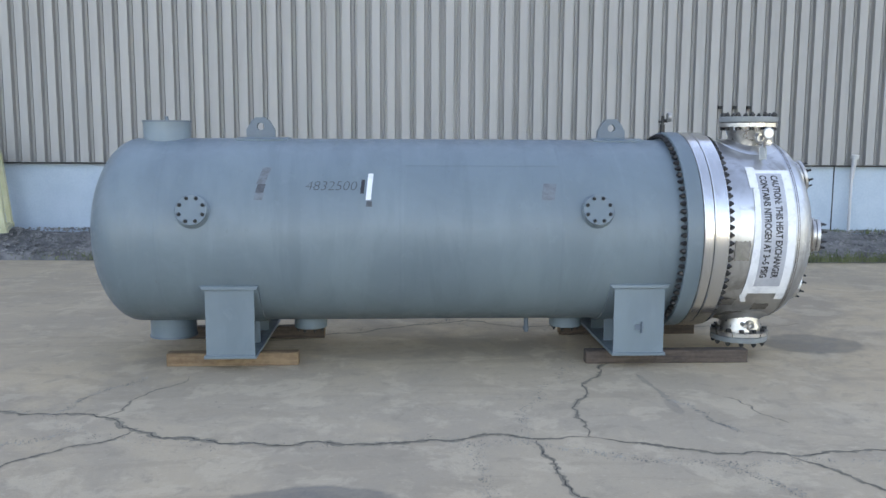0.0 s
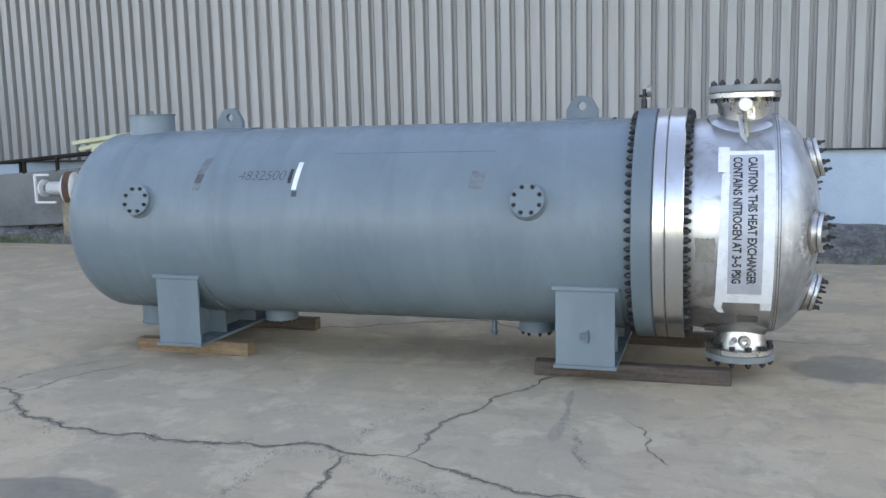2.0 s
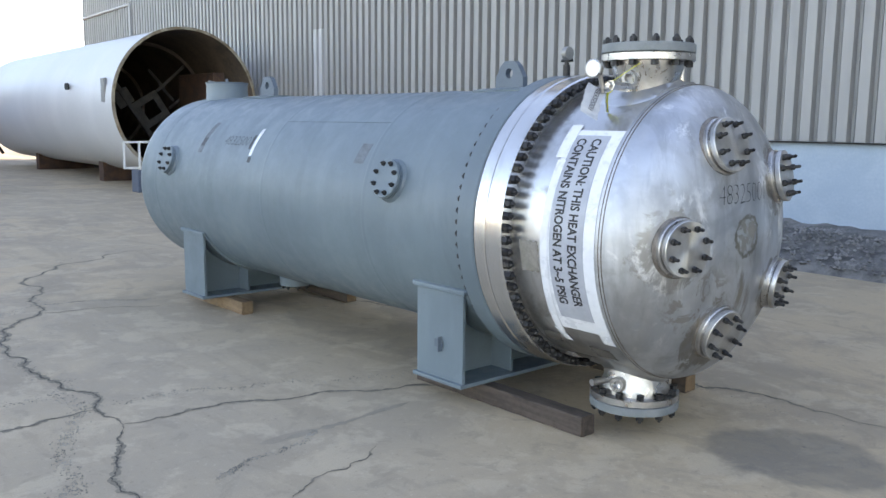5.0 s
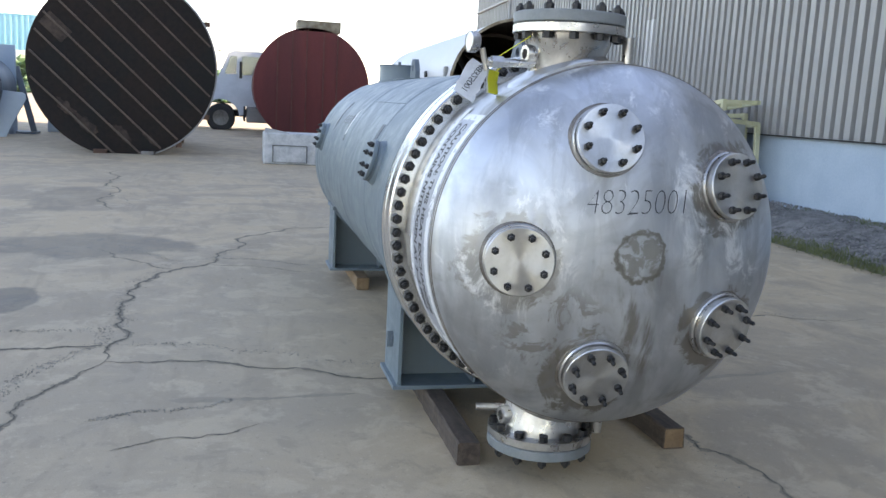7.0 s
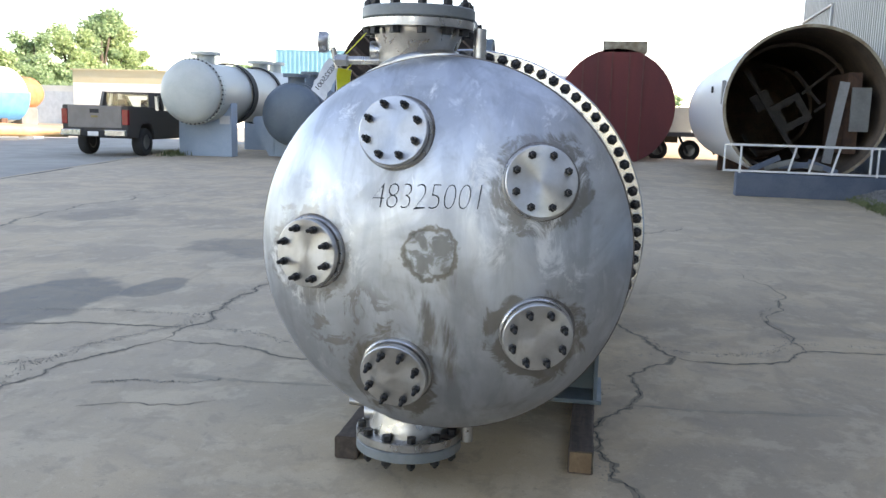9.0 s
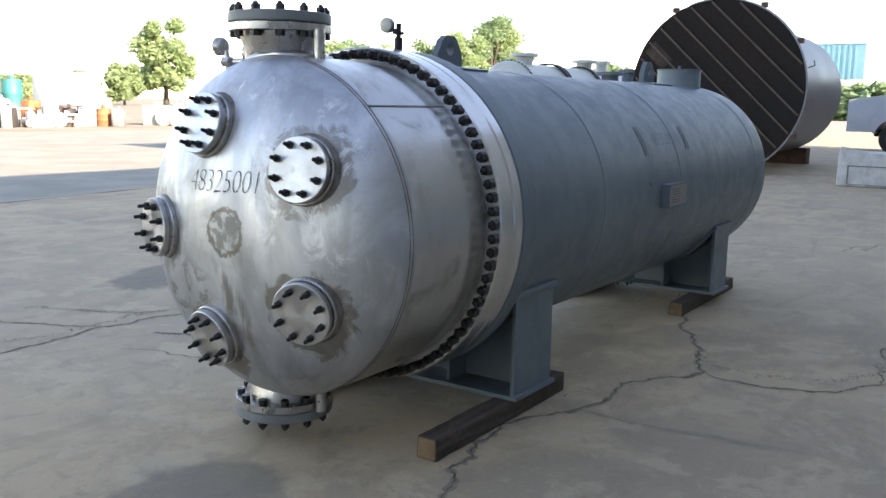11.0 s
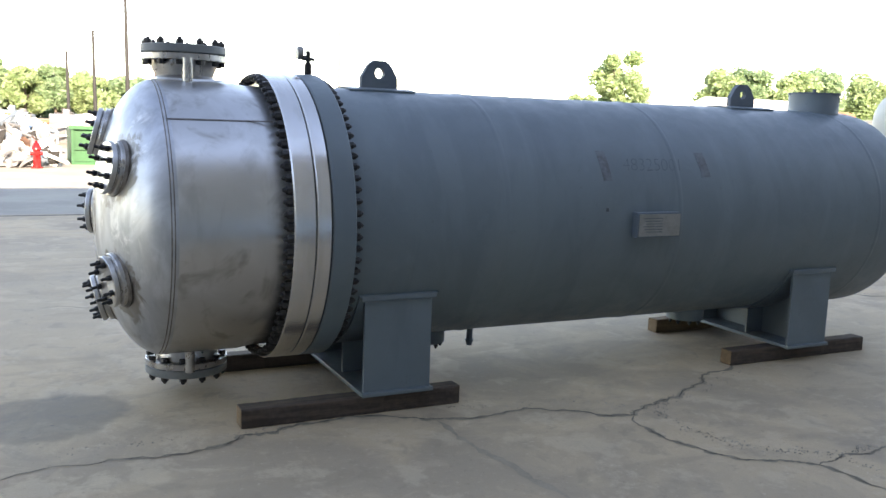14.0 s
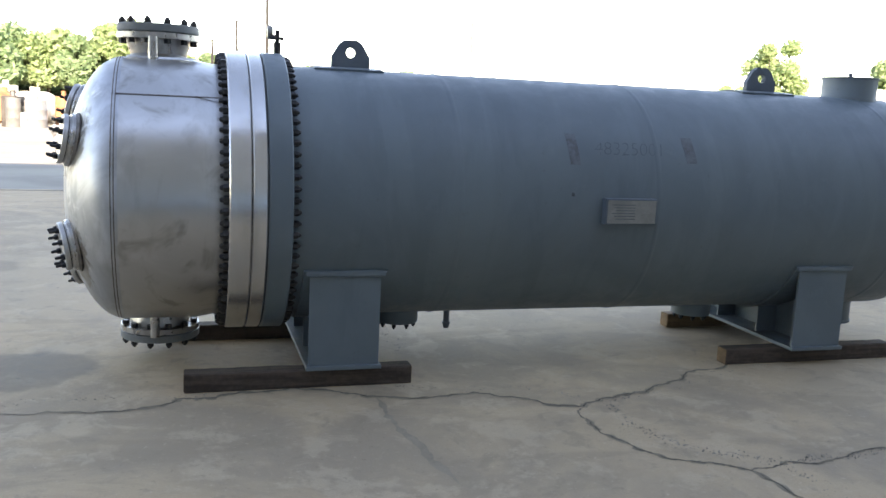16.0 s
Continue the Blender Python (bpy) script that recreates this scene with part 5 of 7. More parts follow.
for q in ((-0.27, -0.15), (0.15, 0.27)):
    box(bm, -0.05, 0.05, q[0], q[1], -0.27, 0.27, m)
    box(bm, -0.05, 0.05, -0.15, 0.15, q[0], q[1], m)
bmesh.ops.transform(bm, matrix=DEEPER, verts=bm.verts[:])
part("square_frame", bm, M_JUNK, tank, "square steel frame with round hole")
bm = bmesh.new()
box(bm, -0.05, 0.12, -0.20, 0.12, -0.16, 0.14, Matrix.Translation((TX - 0.30, TY - 0.78, TZ + 0.10)) @ pose(0, 0, 0, 32, 0, 0))
bmesh.ops.transform(bm, matrix=DEEPER, verts=bm.verts[:])
part("inner_box", bm, M_JUNK, tank)
for a, b in (((-0.10, 0.22), (0.72, 0.95)), ((0.14, -0.10), (0.95, 0.55)), ((-0.25, 0.62), (0.05, 0.28)), ((-0.05, 0.35), (0.22, 0.05)), ((0.5, 0.75), (0.7, 0.35))):
    bm = bmesh.new()
    bar(bm, (TX - 0.40, TY + a[0], TZ + a[1]), (TX - 0.40, TY + b[0], TZ + b[1]), 0.05)
    bmesh.ops.transform(bm, matrix=DEEPER, verts=bm.verts[:])
    part("inner_ladder_bar", bm, M_JUNK, tank)
for x in (TX - 3.2, TX - 8.50):
    bm = bmesh.new()
    box(bm, x - 0.15, x + 0.15, TY - 0.7, TY + 0.7, -0.01, 0.42)
    part("cradle", bm, M_RUST, tank, "dark support cradle")
for dy in (-1.0, -0.62):
    bm = bmesh.new()
    rod(bm, (TX - 3.10 - dy * 0.3, TY - TR + 0.01, TZ + 0.35), (TX - 3.10 - dy * 0.3, TY - TR - 0.02, TZ + 0.35), 0.07, 14)
    part("port", bm, M_GASKET, tank, "small dark port")
bm = bmesh.new()
box(bm, TX - 0.65, TX - 0.45, TY - TR - 0.012, TY - TR + 0.05, TZ + 0.0, TZ + 0.45, bevel=0.01)
part("side_hatch", bm, M_GREY_TANK, tank, "small grey side hatch")
# platform with a rail before the opening
plat = thing("railed_platform", (TX + 0.40, TY + 0.4, 0), "blue-grey plinth with white pipe railing before the tank", "platform")
bm = bmesh.new()
box(bm, TX - 0.02, TX + 0.33, 2.45, 5.45, -0.005, 0.42, bevel=0.015)
part("plinth", bm, M_BASE_BLUE, plat)
bm = bmesh.new()
bar(bm, (TX + 0.30, 2.22, 0.46), (TX + 0.30, 5.45, 0.46), 0.036)
part("bottom_rail", bm, M_WHITE, plat)
bm = bmesh.new()
bar(bm, (TX + 0.30, 2.22, 0.93), (TX + 0.30, 5.45, 0.94), 0.04)
part("top_rail", bm, M_WHITE, plat)
for k, y in enumerate((2.22, 2.50, 3.45, 3.80, 4.18, 4.70, 4.82, 5.2, 5.5)):
    bm = bmesh.new()
    bar(bm, (TX + 0.30, y - (0.12 if 2 <= k <= 4 else 0), 0.05 if k in (6, 1) else 0.44), (TX + 0.30, y, 0.93), 0.034)
    part("post", bm, M_WHITE, plat)
for k in range(5):
    bm = bmesh.new()
    y = 2.7 + 0.25 * k
    bar(bm, (TX + 0.05, y, 0.46 + 0.05 * k), (TX + 0.10, y + 0.5, 0.72 - 0.06 * k), 0.05, 0.10)
    part("scrap_bar", bm, M_HOPPER if k % 2 else M_BASE_BLUE, plat, "loose steel scrap on the platform")

plat.location.y += 0.15
set_askew(built_before)

# dark-ended tank
DX, DY, DZ, DR = -14.1, -3.52, 1.768, 1.844
dark = thing("dark_tank", (DX - 3, DY, 0), "large tank with dark rusty ribbed end plate", "tank")
bm = bmesh.new()
lathe(bm, [(DR - 0.35, DX - 5.4), (DR - 0.35, DX - 0.5), (DR - 0.05, DX - 0.3), (DR - 0.05, DX)], 80, on_axis(DZ, DY))
part("tank_wall", bm, M_GREY_TANK, dark, smooth=40)
bm = bmesh.new()
lathe(bm, [(DR, DX - 0.05), (DR, DX), (0, DX)], 80, on_axis(DZ, DY))
part("end_plate", bm, M_DARK_END, dark, "dark rust-coated round end plate", smooth=30)
bm = bmesh.new()
lathe(bm, [(DR - 0.02, DX - 0.06), (DR + 0.012, DX - 0.06), (DR + 0.012, DX + 0.02), (DR - 0.02, DX + 0.03)], 80, on_axis(DZ, DY), (20, 200))
part("edge_band", bm, M_GREY_TANK, dark, smooth=30)
lean = radians(-43.5)
for k in range(-4, 5):
    off = k * 0.37 + 0.06
    half = math.sqrt(max(0.0, (DR - 0.06) ** 2 - off * off))
    if half < 0.2:
        continue
    d, s = Vector((0, math.cos(lean), math.sin(lean))), Vector((0, -math.sin(lean), math.cos(lean)))
    c = Vector((DX + 0.02, DY, DZ)) + s * off
    bm = bmesh.new()
    bar(bm, c - d * half, c + d * half, 0.045, 0.036)
    part("rib", bm, M_DARK_RIB, dark)
rng = random.Random(61)
for u, w, su, sw, plate_edge in ((-1.27, 0.70, 0.56, 0.31, True), (-0.73, -1.20, 0.62, 0.24, False), (-0.04, -1.35, 0.50, 0.22, False), (-1.10, -0.88, 0.50, 0.20, False), (0.52, -1.45, 0.36, 0.12, False)):
    m = Matrix.Translation((DX + 0.001, DY + u, DZ + w)) @ pose(0, 0, 0, -43.5, 0, 0)
    bm = bmesh.new()
    if plate_edge:
        box(bm, 0, 0.012, -su / 2, su / 2, -sw / 2, sw / 2, m, 0.004)
    else:
        rim = []
        for k in range(28):
            a = 2 * math.pi * k / 28
            f = 0.5 * (1 + 0.55 * noise.noise((math.cos(a) * 2.2 + u, math.sin(a) * 2.2 + w, 3.0))) * rng.uniform(0.82, 1.1)
            rim.append(bm.verts.new(m @ Vector((0.004, su * f * math.cos(a), sw * f * math.sin(a)))))
        bm.faces.new(rim)
        bmesh.ops.triangulate(bm, faces=bm.faces[:])
    part("rust_patch", bm, M_DARK_PATCH, dark, "dusty brown rust bloom")
# wire hook on the rim
bm = bmesh.new()
rod(bm, (DX, DY + 1.83, DZ + 0.42), (DX, DY + 1.95, DZ + 0.46), 0.014, 6)
rod(bm, (DX, DY + 1.95, DZ + 0.46), (DX, DY + 1.93, DZ + 0.56), 0.014, 6)
part("hook", bm, M_HOPPER, dark)
for a in (30, 62, 120, 305, 330):
    bm = bmesh.new()
    c = Vector((DX - 0.03, DY + (DR + 0.05) * math.cos(radians(a)), DZ + (DR + 0.05) * math.sin(radians(a))))
    box(bm, c.x - 0.05, c.x + 0.05, c.y - 0.06, c.y + 0.06, c.z - 0.05, c.z + 0.05)
    part("clip", bm, M_RUST, dark)
for y in (DY - 0.45, DY + 0.47):
    bm = bmesh.new()
    box(bm, DX - 0.35, DX + 0.12, y - 0.13, y + 0.13, -0.005, 0.08 if y < DY else 0.07, bevel=0.01)
    part("foot_block", bm, M_RUST if y < DY else M_STONE, dark)
bm = bmesh.new()
box(bm, DX - 5.3, DX - 4.9, DY - 0.9, DY + 0.9, -0.005, 0.4)
part("cradle", bm, M_RUST, dark)

# red-primed tank on a skid
RX, RY, RZ, RR = -23.2, 1.04, 1.68, 1.82
red = thing("red_tank", (RX - 3, RY, 0), "oxide-red tank with flat ribbed end on a skid", "tank")
bm = bmesh.new()
lathe(bm, [(RR - 0.04, RX - 6.0), (RR - 0.04, RX)], 64, on_axis(RZ, RY))
part("tank_wall", bm, M_RED, red, smooth=40)
bm = bmesh.new()
lathe(bm, [(RR, RX - 0.05), (RR, RX), (0, RX)], 64, on_axis(RZ, RY))
part("end_plate", bm, M_RED, red, "flat oxide-red end plate", smooth=30)
for y in (-1.08, -0.62, -0.18, 0.35, 0.78):
    half = math.sqrt((RR - 0.03) ** 2 - y * y)
    bm = bmesh.new()
    box(bm, RX, RX + 0.03, RY + y - 0.022, RY + y + 0.022, RZ - half, RZ + half)
    part("seam", bm, M_RED_SEAM, red)
bm = bmesh.new()
box(bm, RX - 0.9, RX, RY - 0.49, RY + 0.86, RZ + RR - 0.12, RZ + RR + 0.22, bevel=0.01)
part("top_box", bm, M_RIM, red, "scuffed white box on top")
for x in (RX - 0.6, RX - 5.0):
    bm = bmesh.new()
    box(bm, x - 0.3, x + 0.3, RY - 0.75, RY + 0.75, -0.005, 0.42, bevel=0.01)
    part("skid", bm, M_RUST, red, "dark skid support")
bin_ = thing("white_bin", (-13.1, 0.13, 0), "scuffed white metal bin on the pavement", "bin")
bm = bmesh.new()
box(bm, -13.5, -12.7, -0.74, 1.0, 0.0, 0.62, bevel=0.03)
part("body", bm, M_BIN, bin_)
bm = bmesh.new()
box(bm, -12.698, -12.685, -0.54, 0.10, 0.05, 0.36)
part("panel", bm, M_BIN, bin_)
for y0, y1, z0, z1 in ((-0.56, 0.12, 0.365, 0.385), (-0.565, -0.545, 0.04, 0.385), (0.105, 0.125, 0.04, 0.385), (-0.54, 0.10, 0.04, 0.05)):
    bm = bmesh.new()
    box(bm, -12.69, -12.675, y0, y1, z0, z1)
    part("panel_seam", bm, M_HOPPER, bin_)
bm = bmesh.new()
bar(bm, (-12.75, -0.72, 0.64), (-12.75, -0.25, 0.55), 0.05, 0.16)
part("loose_lid", bm, M_BIN, bin_, "loose bent white lid")


def vessel(name, x, y, z, r, length, body, saddle, label, bands, nozzles, foot):
    """A horizontal vessel seen from its dished end."""
    v = thing(name, (x - length / 2, y, 0), label, "vessel", "vessels in the yard")
    m = on_axis(z, y)
    bm = bmesh.new()
    dish = [(r * math.cos(k / 10 * math.pi / 2), x + 0.5 * r * math.sin(k / 10 * math.pi / 2)) for k in range(11)]
    lathe(bm, [(0, x - length), (r * 0.96, x - length), (r * 0.96, x - 0.05), (r, x)] + dish[1:], 56, m)
    part("barrel", bm, body, v, smooth=40)
    for bx, width, mat in bands:
        bm = bmesh.new()
        lathe(bm, [(r, bx), (r * 1.05, bx), (r * 1.05, bx - width), (r, bx - width)], 56, m)
        part("flange_band", bm, mat, v, smooth=35)
    for nx, h, nr in nozzles:
        bm = bmesh.new()
        lathe(bm, [(nr, r * 0.9), (nr, r + h - 0.09), (nr * 1.6, r + h - 0.09), (nr * 1.6, r + h), (0, r + h)], 28, Matrix.Translation((nx, y, z)))
        part("nozzle", bm, body, v, smooth=35)
    for sx in foot:
        bm = bmesh.new()
        box(bm, sx - 0.08, sx + 0.08, y - r * 0.92, y + r * 0.92, -0.005, z - r * 0.35, bevel=0.01)
        part("saddle", bm, saddle, v, "pale blue steel saddle plate")
        for s in (-1, 1):
            bm = bmesh.new()
            box(bm, sx - 0.35, sx + 0.06, y + s * r * 0.88 - 0.02, y + s * r * 0.88 + 0.02, -0.005, z + r * 0.2)
            part("saddle_rib", bm, saddle, v)
    return v


white_vessel = vessel("white_vessel", -16.5, -10.0, 1.71, 0.826, 7.2, M_OFFWHITE, M_PALE_BLUE, "off-white process vessel on pale blue saddles",
                      ((-16.6, 0.10, M_OFFWHITE), (-18.7, 0.30, M_GASKET), (-20.8, 0.2, M_GASKET)), ((-17.4, 0.25, 0.25), (-21.3, 0.25, 0.25), (-22.6, 0.29, 0.19)), (-17.4, -21.9))
bm = bmesh.new()
rod(bm, (-0.13, 0, 0), (0.03, 0, 0), 0.022, 6)
bolt = mesh_of("vessel_flange_bolt", bm, M_GASKET)
for x, count in ((-16.6, 44), (-18.72, 44)):
    for k in range(count):
        a = 2 * math.pi * (k + 0.5) / count
        shared("flange_bolt", bolt, Matrix.Translation((x, -10.0 + 0.845 * math.cos(a), 1.71 + 0.845 * math.sin(a))), white_vessel)
bm = bmesh.new()
box(bm, -17.32, -17.30, -9.57, -9.28, 0.88, 1.10)
part("name_board", bm, M_WHITE, white_vessel, "small white notice plate")
slate = vessel("slate_vessel", -17.75, -7.68, 1.19, 0.833, 2.4, M_SLATE, M_PALE_BLUE, "slate-blue vessel with dished end on pale saddles",
       ((-17.9, 0.11, M_SLATE), (-18.35, 0.16, M_SLATE)), ((-18.1, 0.26, 0.23), (-19.4, 0.38, 0.19)), (-18.5, -19.9))
for s in (-1, 1):
    bm = bmesh.new()
    prism_out = [(0.77, -0.005), (0.91, -0.005), (1.22, 0.61), (1.39, 0.94), (1.37, 1.06), (1.30, 1.10), (0.77, 1.14)]
    for x in (-18.46, -18.40):
        bm.faces.new([bm.verts.new((x, -7.68 + s * y, z)) for y, z in prism_out])
    front, back = list(bm.faces)
    for k in range(len(prism_out)):
        j = (k + 1) % len(prism_out)
        bm.faces.new((front.verts[k], front.verts[j], back.verts[j], back.verts[k]))
    bmesh.ops.recalc_face_normals(bm, faces=bm.faces[:])
    part("saddle_wing", bm, M_PALE_BLUE, slate, "pale blue sloping saddle wing")
stand = thing("steel_stand", (-20.4, -7.4, 0), "pale blue upright steel plate behind the slate vessel", "stand")
bm = bmesh.new()
box(bm, -20.45, -20.37, -7.83, -6.95, 0.03, 2.30, bevel=0.008)
part("plate", bm, M_PALE_BLUE, stand)
bm = bmesh.new()
box(bm, -20.75, -20.1, -7.9, -6.45, -0.005, 0.06, bevel=0.008)
part("foot", bm, M_SLATE, stand, "dark slate foot beam")
bm = bmesh.new()
bar(bm, (-20.5, -6.96, 1.75), (-20.5, -6.55, 0.05), 0.10, 0.14)
part("brace", bm, M_SLATE, stand, "slate sloping brace")
vessel("pale_vessel", -21.0, -5.6, 1.55, 0.95, 5.5, M_PALE_BLUE, M_PALE_BLUE, "pale blue vessel behind the slate one", ((-21.2, 0.12, M_PALE_BLUE),), ((-21.8, 0.36, 0.26),), (-21.9, -25.2))


# ---- vehicles ----
def wheel_parts(parent, place, r, width, yaw, outer=0):
    m = Matrix.Translation(place) @ pose(0, 0, 0, 0, 0, yaw) @ pose(0, 0, 0, 90, 0, 0) @ Matrix.Translation((0, 0, -width / 2))
    bm = bmesh.new()
    lathe(bm, [(r * 0.55, 0), (r * 0.93, 0), (r, width * 0.2), (r, width * 0.8), (r * 0.93, width), (r * 0.55, width)], 28, m)
    if outer:
        back = width - 0.02 if outer > 0 else 0.02
        lathe(bm, [(0, back), (r * 0.6, back)], 28, m)
    tyre = part("wheel", bm, M_TYRE, parent, "black tyre on a metal rim", smooth=40)
    bm = bmesh.new()
    lathe(bm, [(0, 0.04), (r * 0.2, 0.03), (r * 0.56, 0.015), (r * 0.56, width - 0.015), (r * 0.2, width - 0.03), (0, width - 0.04)], 20, m)
    part("rim", bm, M_ALLOY, tyre, smooth=40)


def prism(bm, outline, w0, w1, m):
    """Side outline (length, height) swept across the width."""
    a = [bm.verts.new(m @ Vector((x, w0, z))) for x, z in outline]
    b = [bm.verts.new(m @ Vector((x, w1, z))) for x, z in outline]
    n = len(outline)
    for k in range(n):
        bm.faces.new((a[k], a[(k + 1) % n], b[(k + 1) % n], b[k]))
    bm.faces.new(a)
    bm.faces.new(b)
    bmesh.ops.recalc_face_normals(bm, faces=bm.faces[:])


PK, PK_YAW, PK_SIZE = (-15.36, -12.06, 0), 183.0, 0.9
pm = Matrix.Translation(PK) @ pose(0, 0, 0, 0, 0, PK_YAW) @ Matrix.Scale(PK_SIZE, 4)
pk = thing("pickup_truck", PK, "bronze-grey pickup truck parked tail towards the yard", "pickup")
bm = bmesh.new()
prism(bm, [(0.0, 0.55), (0.66, 0.52), (0.72, 0.72), (0.86, 0.88), (1.02, 0.94), (1.28, 0.94), (1.44, 0.88), (1.57, 0.72), (1.63, 0.46), (4.05, 0.46), (4.13, 0.72), (4.26, 0.88), (4.42, 0.94), (4.68, 0.94), (4.84, 0.88), (4.97, 0.72), (5.04, 0.5), (5.6, 0.5), (5.65, 0.95), (5.4, 1.20), (3.95, 1.30), (1.78, 1.32), (1.74, 1.40), (0.02, 1.43)], -0.98, 0.98, pm)
bmesh.ops.bevel(bm, geom=bm.edges[:], offset=0.02, segments=2, affect="EDGES")
part("body", bm, M_PICKUP, pk, smooth=35)
bm = bmesh.new()
prism(bm, [(1.98, 1.78), (2.9, 1.80), (3.16, 1.75), (3.12, 1.80), (2.85, 1.86), (2.0, 1.84)], -0.74, 0.74, pm)
cab = part("cab", bm, M_PICKUP, pk, "closed pickup cab roof", smooth=35)
for s in (-1, 1):
    for lo, hi in (((1.90, 1.18), (2.02, 1.83)), ((2.60, 1.18), (2.60, 1.82)), ((3.94, 1.18), (3.12, 1.80))):
        bm = bmesh.new()
        bar(bm, pm @ Vector((lo[0], s * 0.80, lo[1])), pm @ Vector((hi[0], s * 0.71, hi[1])), 0.16 if lo[0] < 2 else 0.11)
        part("pillar", bm, M_PICKUP, cab)
    bm = bmesh.new()
    prism(bm, [(1.98, 1.32), (2.55, 1.32), (2.55, 1.78), (2.06, 1.78)], s * 0.765, s * 0.770, pm)
    part("side_window", bm, M_GLASS, cab)
    bm = bmesh.new()
    prism(bm, [(2.65, 1.32), (3.70, 1.32), (3.12, 1.76), (2.65, 1.78)], s * 0.765, s * 0.770, pm)
    part("side_window", bm, M_GLASS, cab)
    bm = bmesh.new()
    box(bm, 2.30, 2.44, s * 0.38 - 0.14, s * 0.38 + 0.14, 1.1, 1.62, pm, 0.03)
    part("seat_back", bm, M_TYRE, cab, "dark seat back with headrest")
bm = bmesh.new()
box(bm, 1.93, 1.935, -0.70, 0.70, 1.34, 1.79, pm)
part("rear_window", bm, M_GLASS, cab)
bm = bmesh.new()
box(bm, -0.02, 0.03, -0.80, 0.80, 0.80, 1.42, pm, 0.015)
gate = part("tailgate", bm, M_PICKUP_GATE, pk, "bronze tailgate, paint lightened as if lit")
bm = bmesh.new()
box(bm, -0.035, -0.018, -0.13, 0.13, 1.22, 1.33, pm)
part("handle", bm, M_GASKET, gate)
bm = bmesh.new()
box(bm, -0.03, -0.018, -0.10, 0.10, 1.09, 1.15, pm)
part("badge", bm, M_BRASS, gate, "plain gold badge shape")
for s in (-1, 1):
    bm = bmesh.new()
    box(bm, -0.025, 0.10, s * 0.90 - 0.085, s * 0.90 + 0.085, 0.90, 1.32, pm, 0.01)
    part("tail_lamp", bm, M_TAIL, pk, "red tail lamp")
    bm = bmesh.new()
    box(bm, -0.16, -0.02, s * 0.66 - 0.30, s * 0.66 + 0.30, 0.58, 0.76, pm, 0.02)
    part("bumper_end", bm, M_CHROME, pk, "chrome bumper end")
bm = bmesh.new()
box(bm, -0.12, 0.0, -0.40, 0.40, 0.56, 0.72, pm, 0.02)
bump = part("bumper_middle", bm, M_GASKET, pk)
bm = bmesh.new()
box(bm, -0.128, -0.121, -0.16, 0.16, 0.58, 0.70, pm)
part("number_plate", bm, M_WHITE, bump, "plain white number plate")
for lx in (1.15, 4.55):
    for s in (-1, 1):
        wheel_parts(pk, pm @ Vector((lx, s * 0.83, 0.395)), 0.40 * PK_SIZE, 0.29 * PK_SIZE, PK_YAW, s)

# lorry tractor beyond the tanks
LM = Matrix.Translation((-29.5, -1.08, -0.05)) @ pose(0, 0, 0, 0, 0, -90)
lorry = thing("lorry", (-29.5, -1.08, -0.05), "white lorry tractor, paint toned as shade, parked beyond the tanks", "lorry")
bm = bmesh.new()
arch = [(0.75 + 0.68 * math.cos(radians(a)), 0.5 + 0.68 * math.sin(radians(a))) for a in range(12, 175, 18)]
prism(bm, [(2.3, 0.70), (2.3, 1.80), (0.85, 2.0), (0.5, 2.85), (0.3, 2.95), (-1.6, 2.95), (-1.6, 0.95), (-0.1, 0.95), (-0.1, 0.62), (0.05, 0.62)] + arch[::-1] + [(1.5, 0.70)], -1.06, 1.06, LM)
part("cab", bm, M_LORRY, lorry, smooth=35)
for s in (-1, 1):
    bm = bmesh.new()
    prism(bm, [(0.62, 2.10), (0.42, 2.75), (0.18, 2.75), (0.22, 2.10)], s * 1.062, s * 1.07, LM)
    part("side_window", bm, M_GLASS, lorry)
    bm = bmesh.new()
    prism(bm, [(0.02, 2.08), (0.02, 2.75), (-0.6, 2.75), (-0.6, 2.08)], s * 1.062, s * 1.07, LM)
    part("side_window", bm, M_GLASS, lorry)
    bm = bmesh.new()
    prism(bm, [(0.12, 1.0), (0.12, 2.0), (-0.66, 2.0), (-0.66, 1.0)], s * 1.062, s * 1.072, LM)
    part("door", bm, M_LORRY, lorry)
    bm = bmesh.new()
    box(bm, -1.0, -0.18, s * 0.95 - 0.25, s * 0.95 + 0.25, 0.36, 0.92, LM, 0.03)
    step = part("battery_box", bm, M_GREY_TANK, lorry, "grey battery box and step")
    bm = bmesh.new()
    bar(bm, LM @ Vector((-0.10, s * 1.15, 0.40)), LM @ Vector((-0.10, s * 1.15, 0.95)), 0.07)
    part("step_bracket", bm, M_GASKET, step)
    bm = bmesh.new()
    rod(bm, LM @ Vector((-1.2, s * 1.05, 0.8)), LM @ Vector((-2.2, s * 1.05, 0.8)), 0.3, 18)
    part("fuel_tank", bm, M_CHROME, lorry, smooth=40)
    wheel_parts(lorry, LM @ Vector((0.75, s * 0.95, 0.5)), 0.52, 0.3, -90)
    wheel_parts(lorry, LM @ Vector((-3.6, s * 0.9, 0.5)), 0.5, 0.5, -90)
    bm = bmesh.new()
    box(bm, 0.0, 0.1, s * 1.32 - 0.08, s * 1.32 + 0.08, 1.95, 2.55, LM)
    part("mirror", bm, M_GASKET, lorry)
bm = bmesh.new()
box(bm, -4.6, 1.5, -0.45, 0.45, 0.55, 0.80, LM)
part("chassis", bm, M_GASKET, lorry)

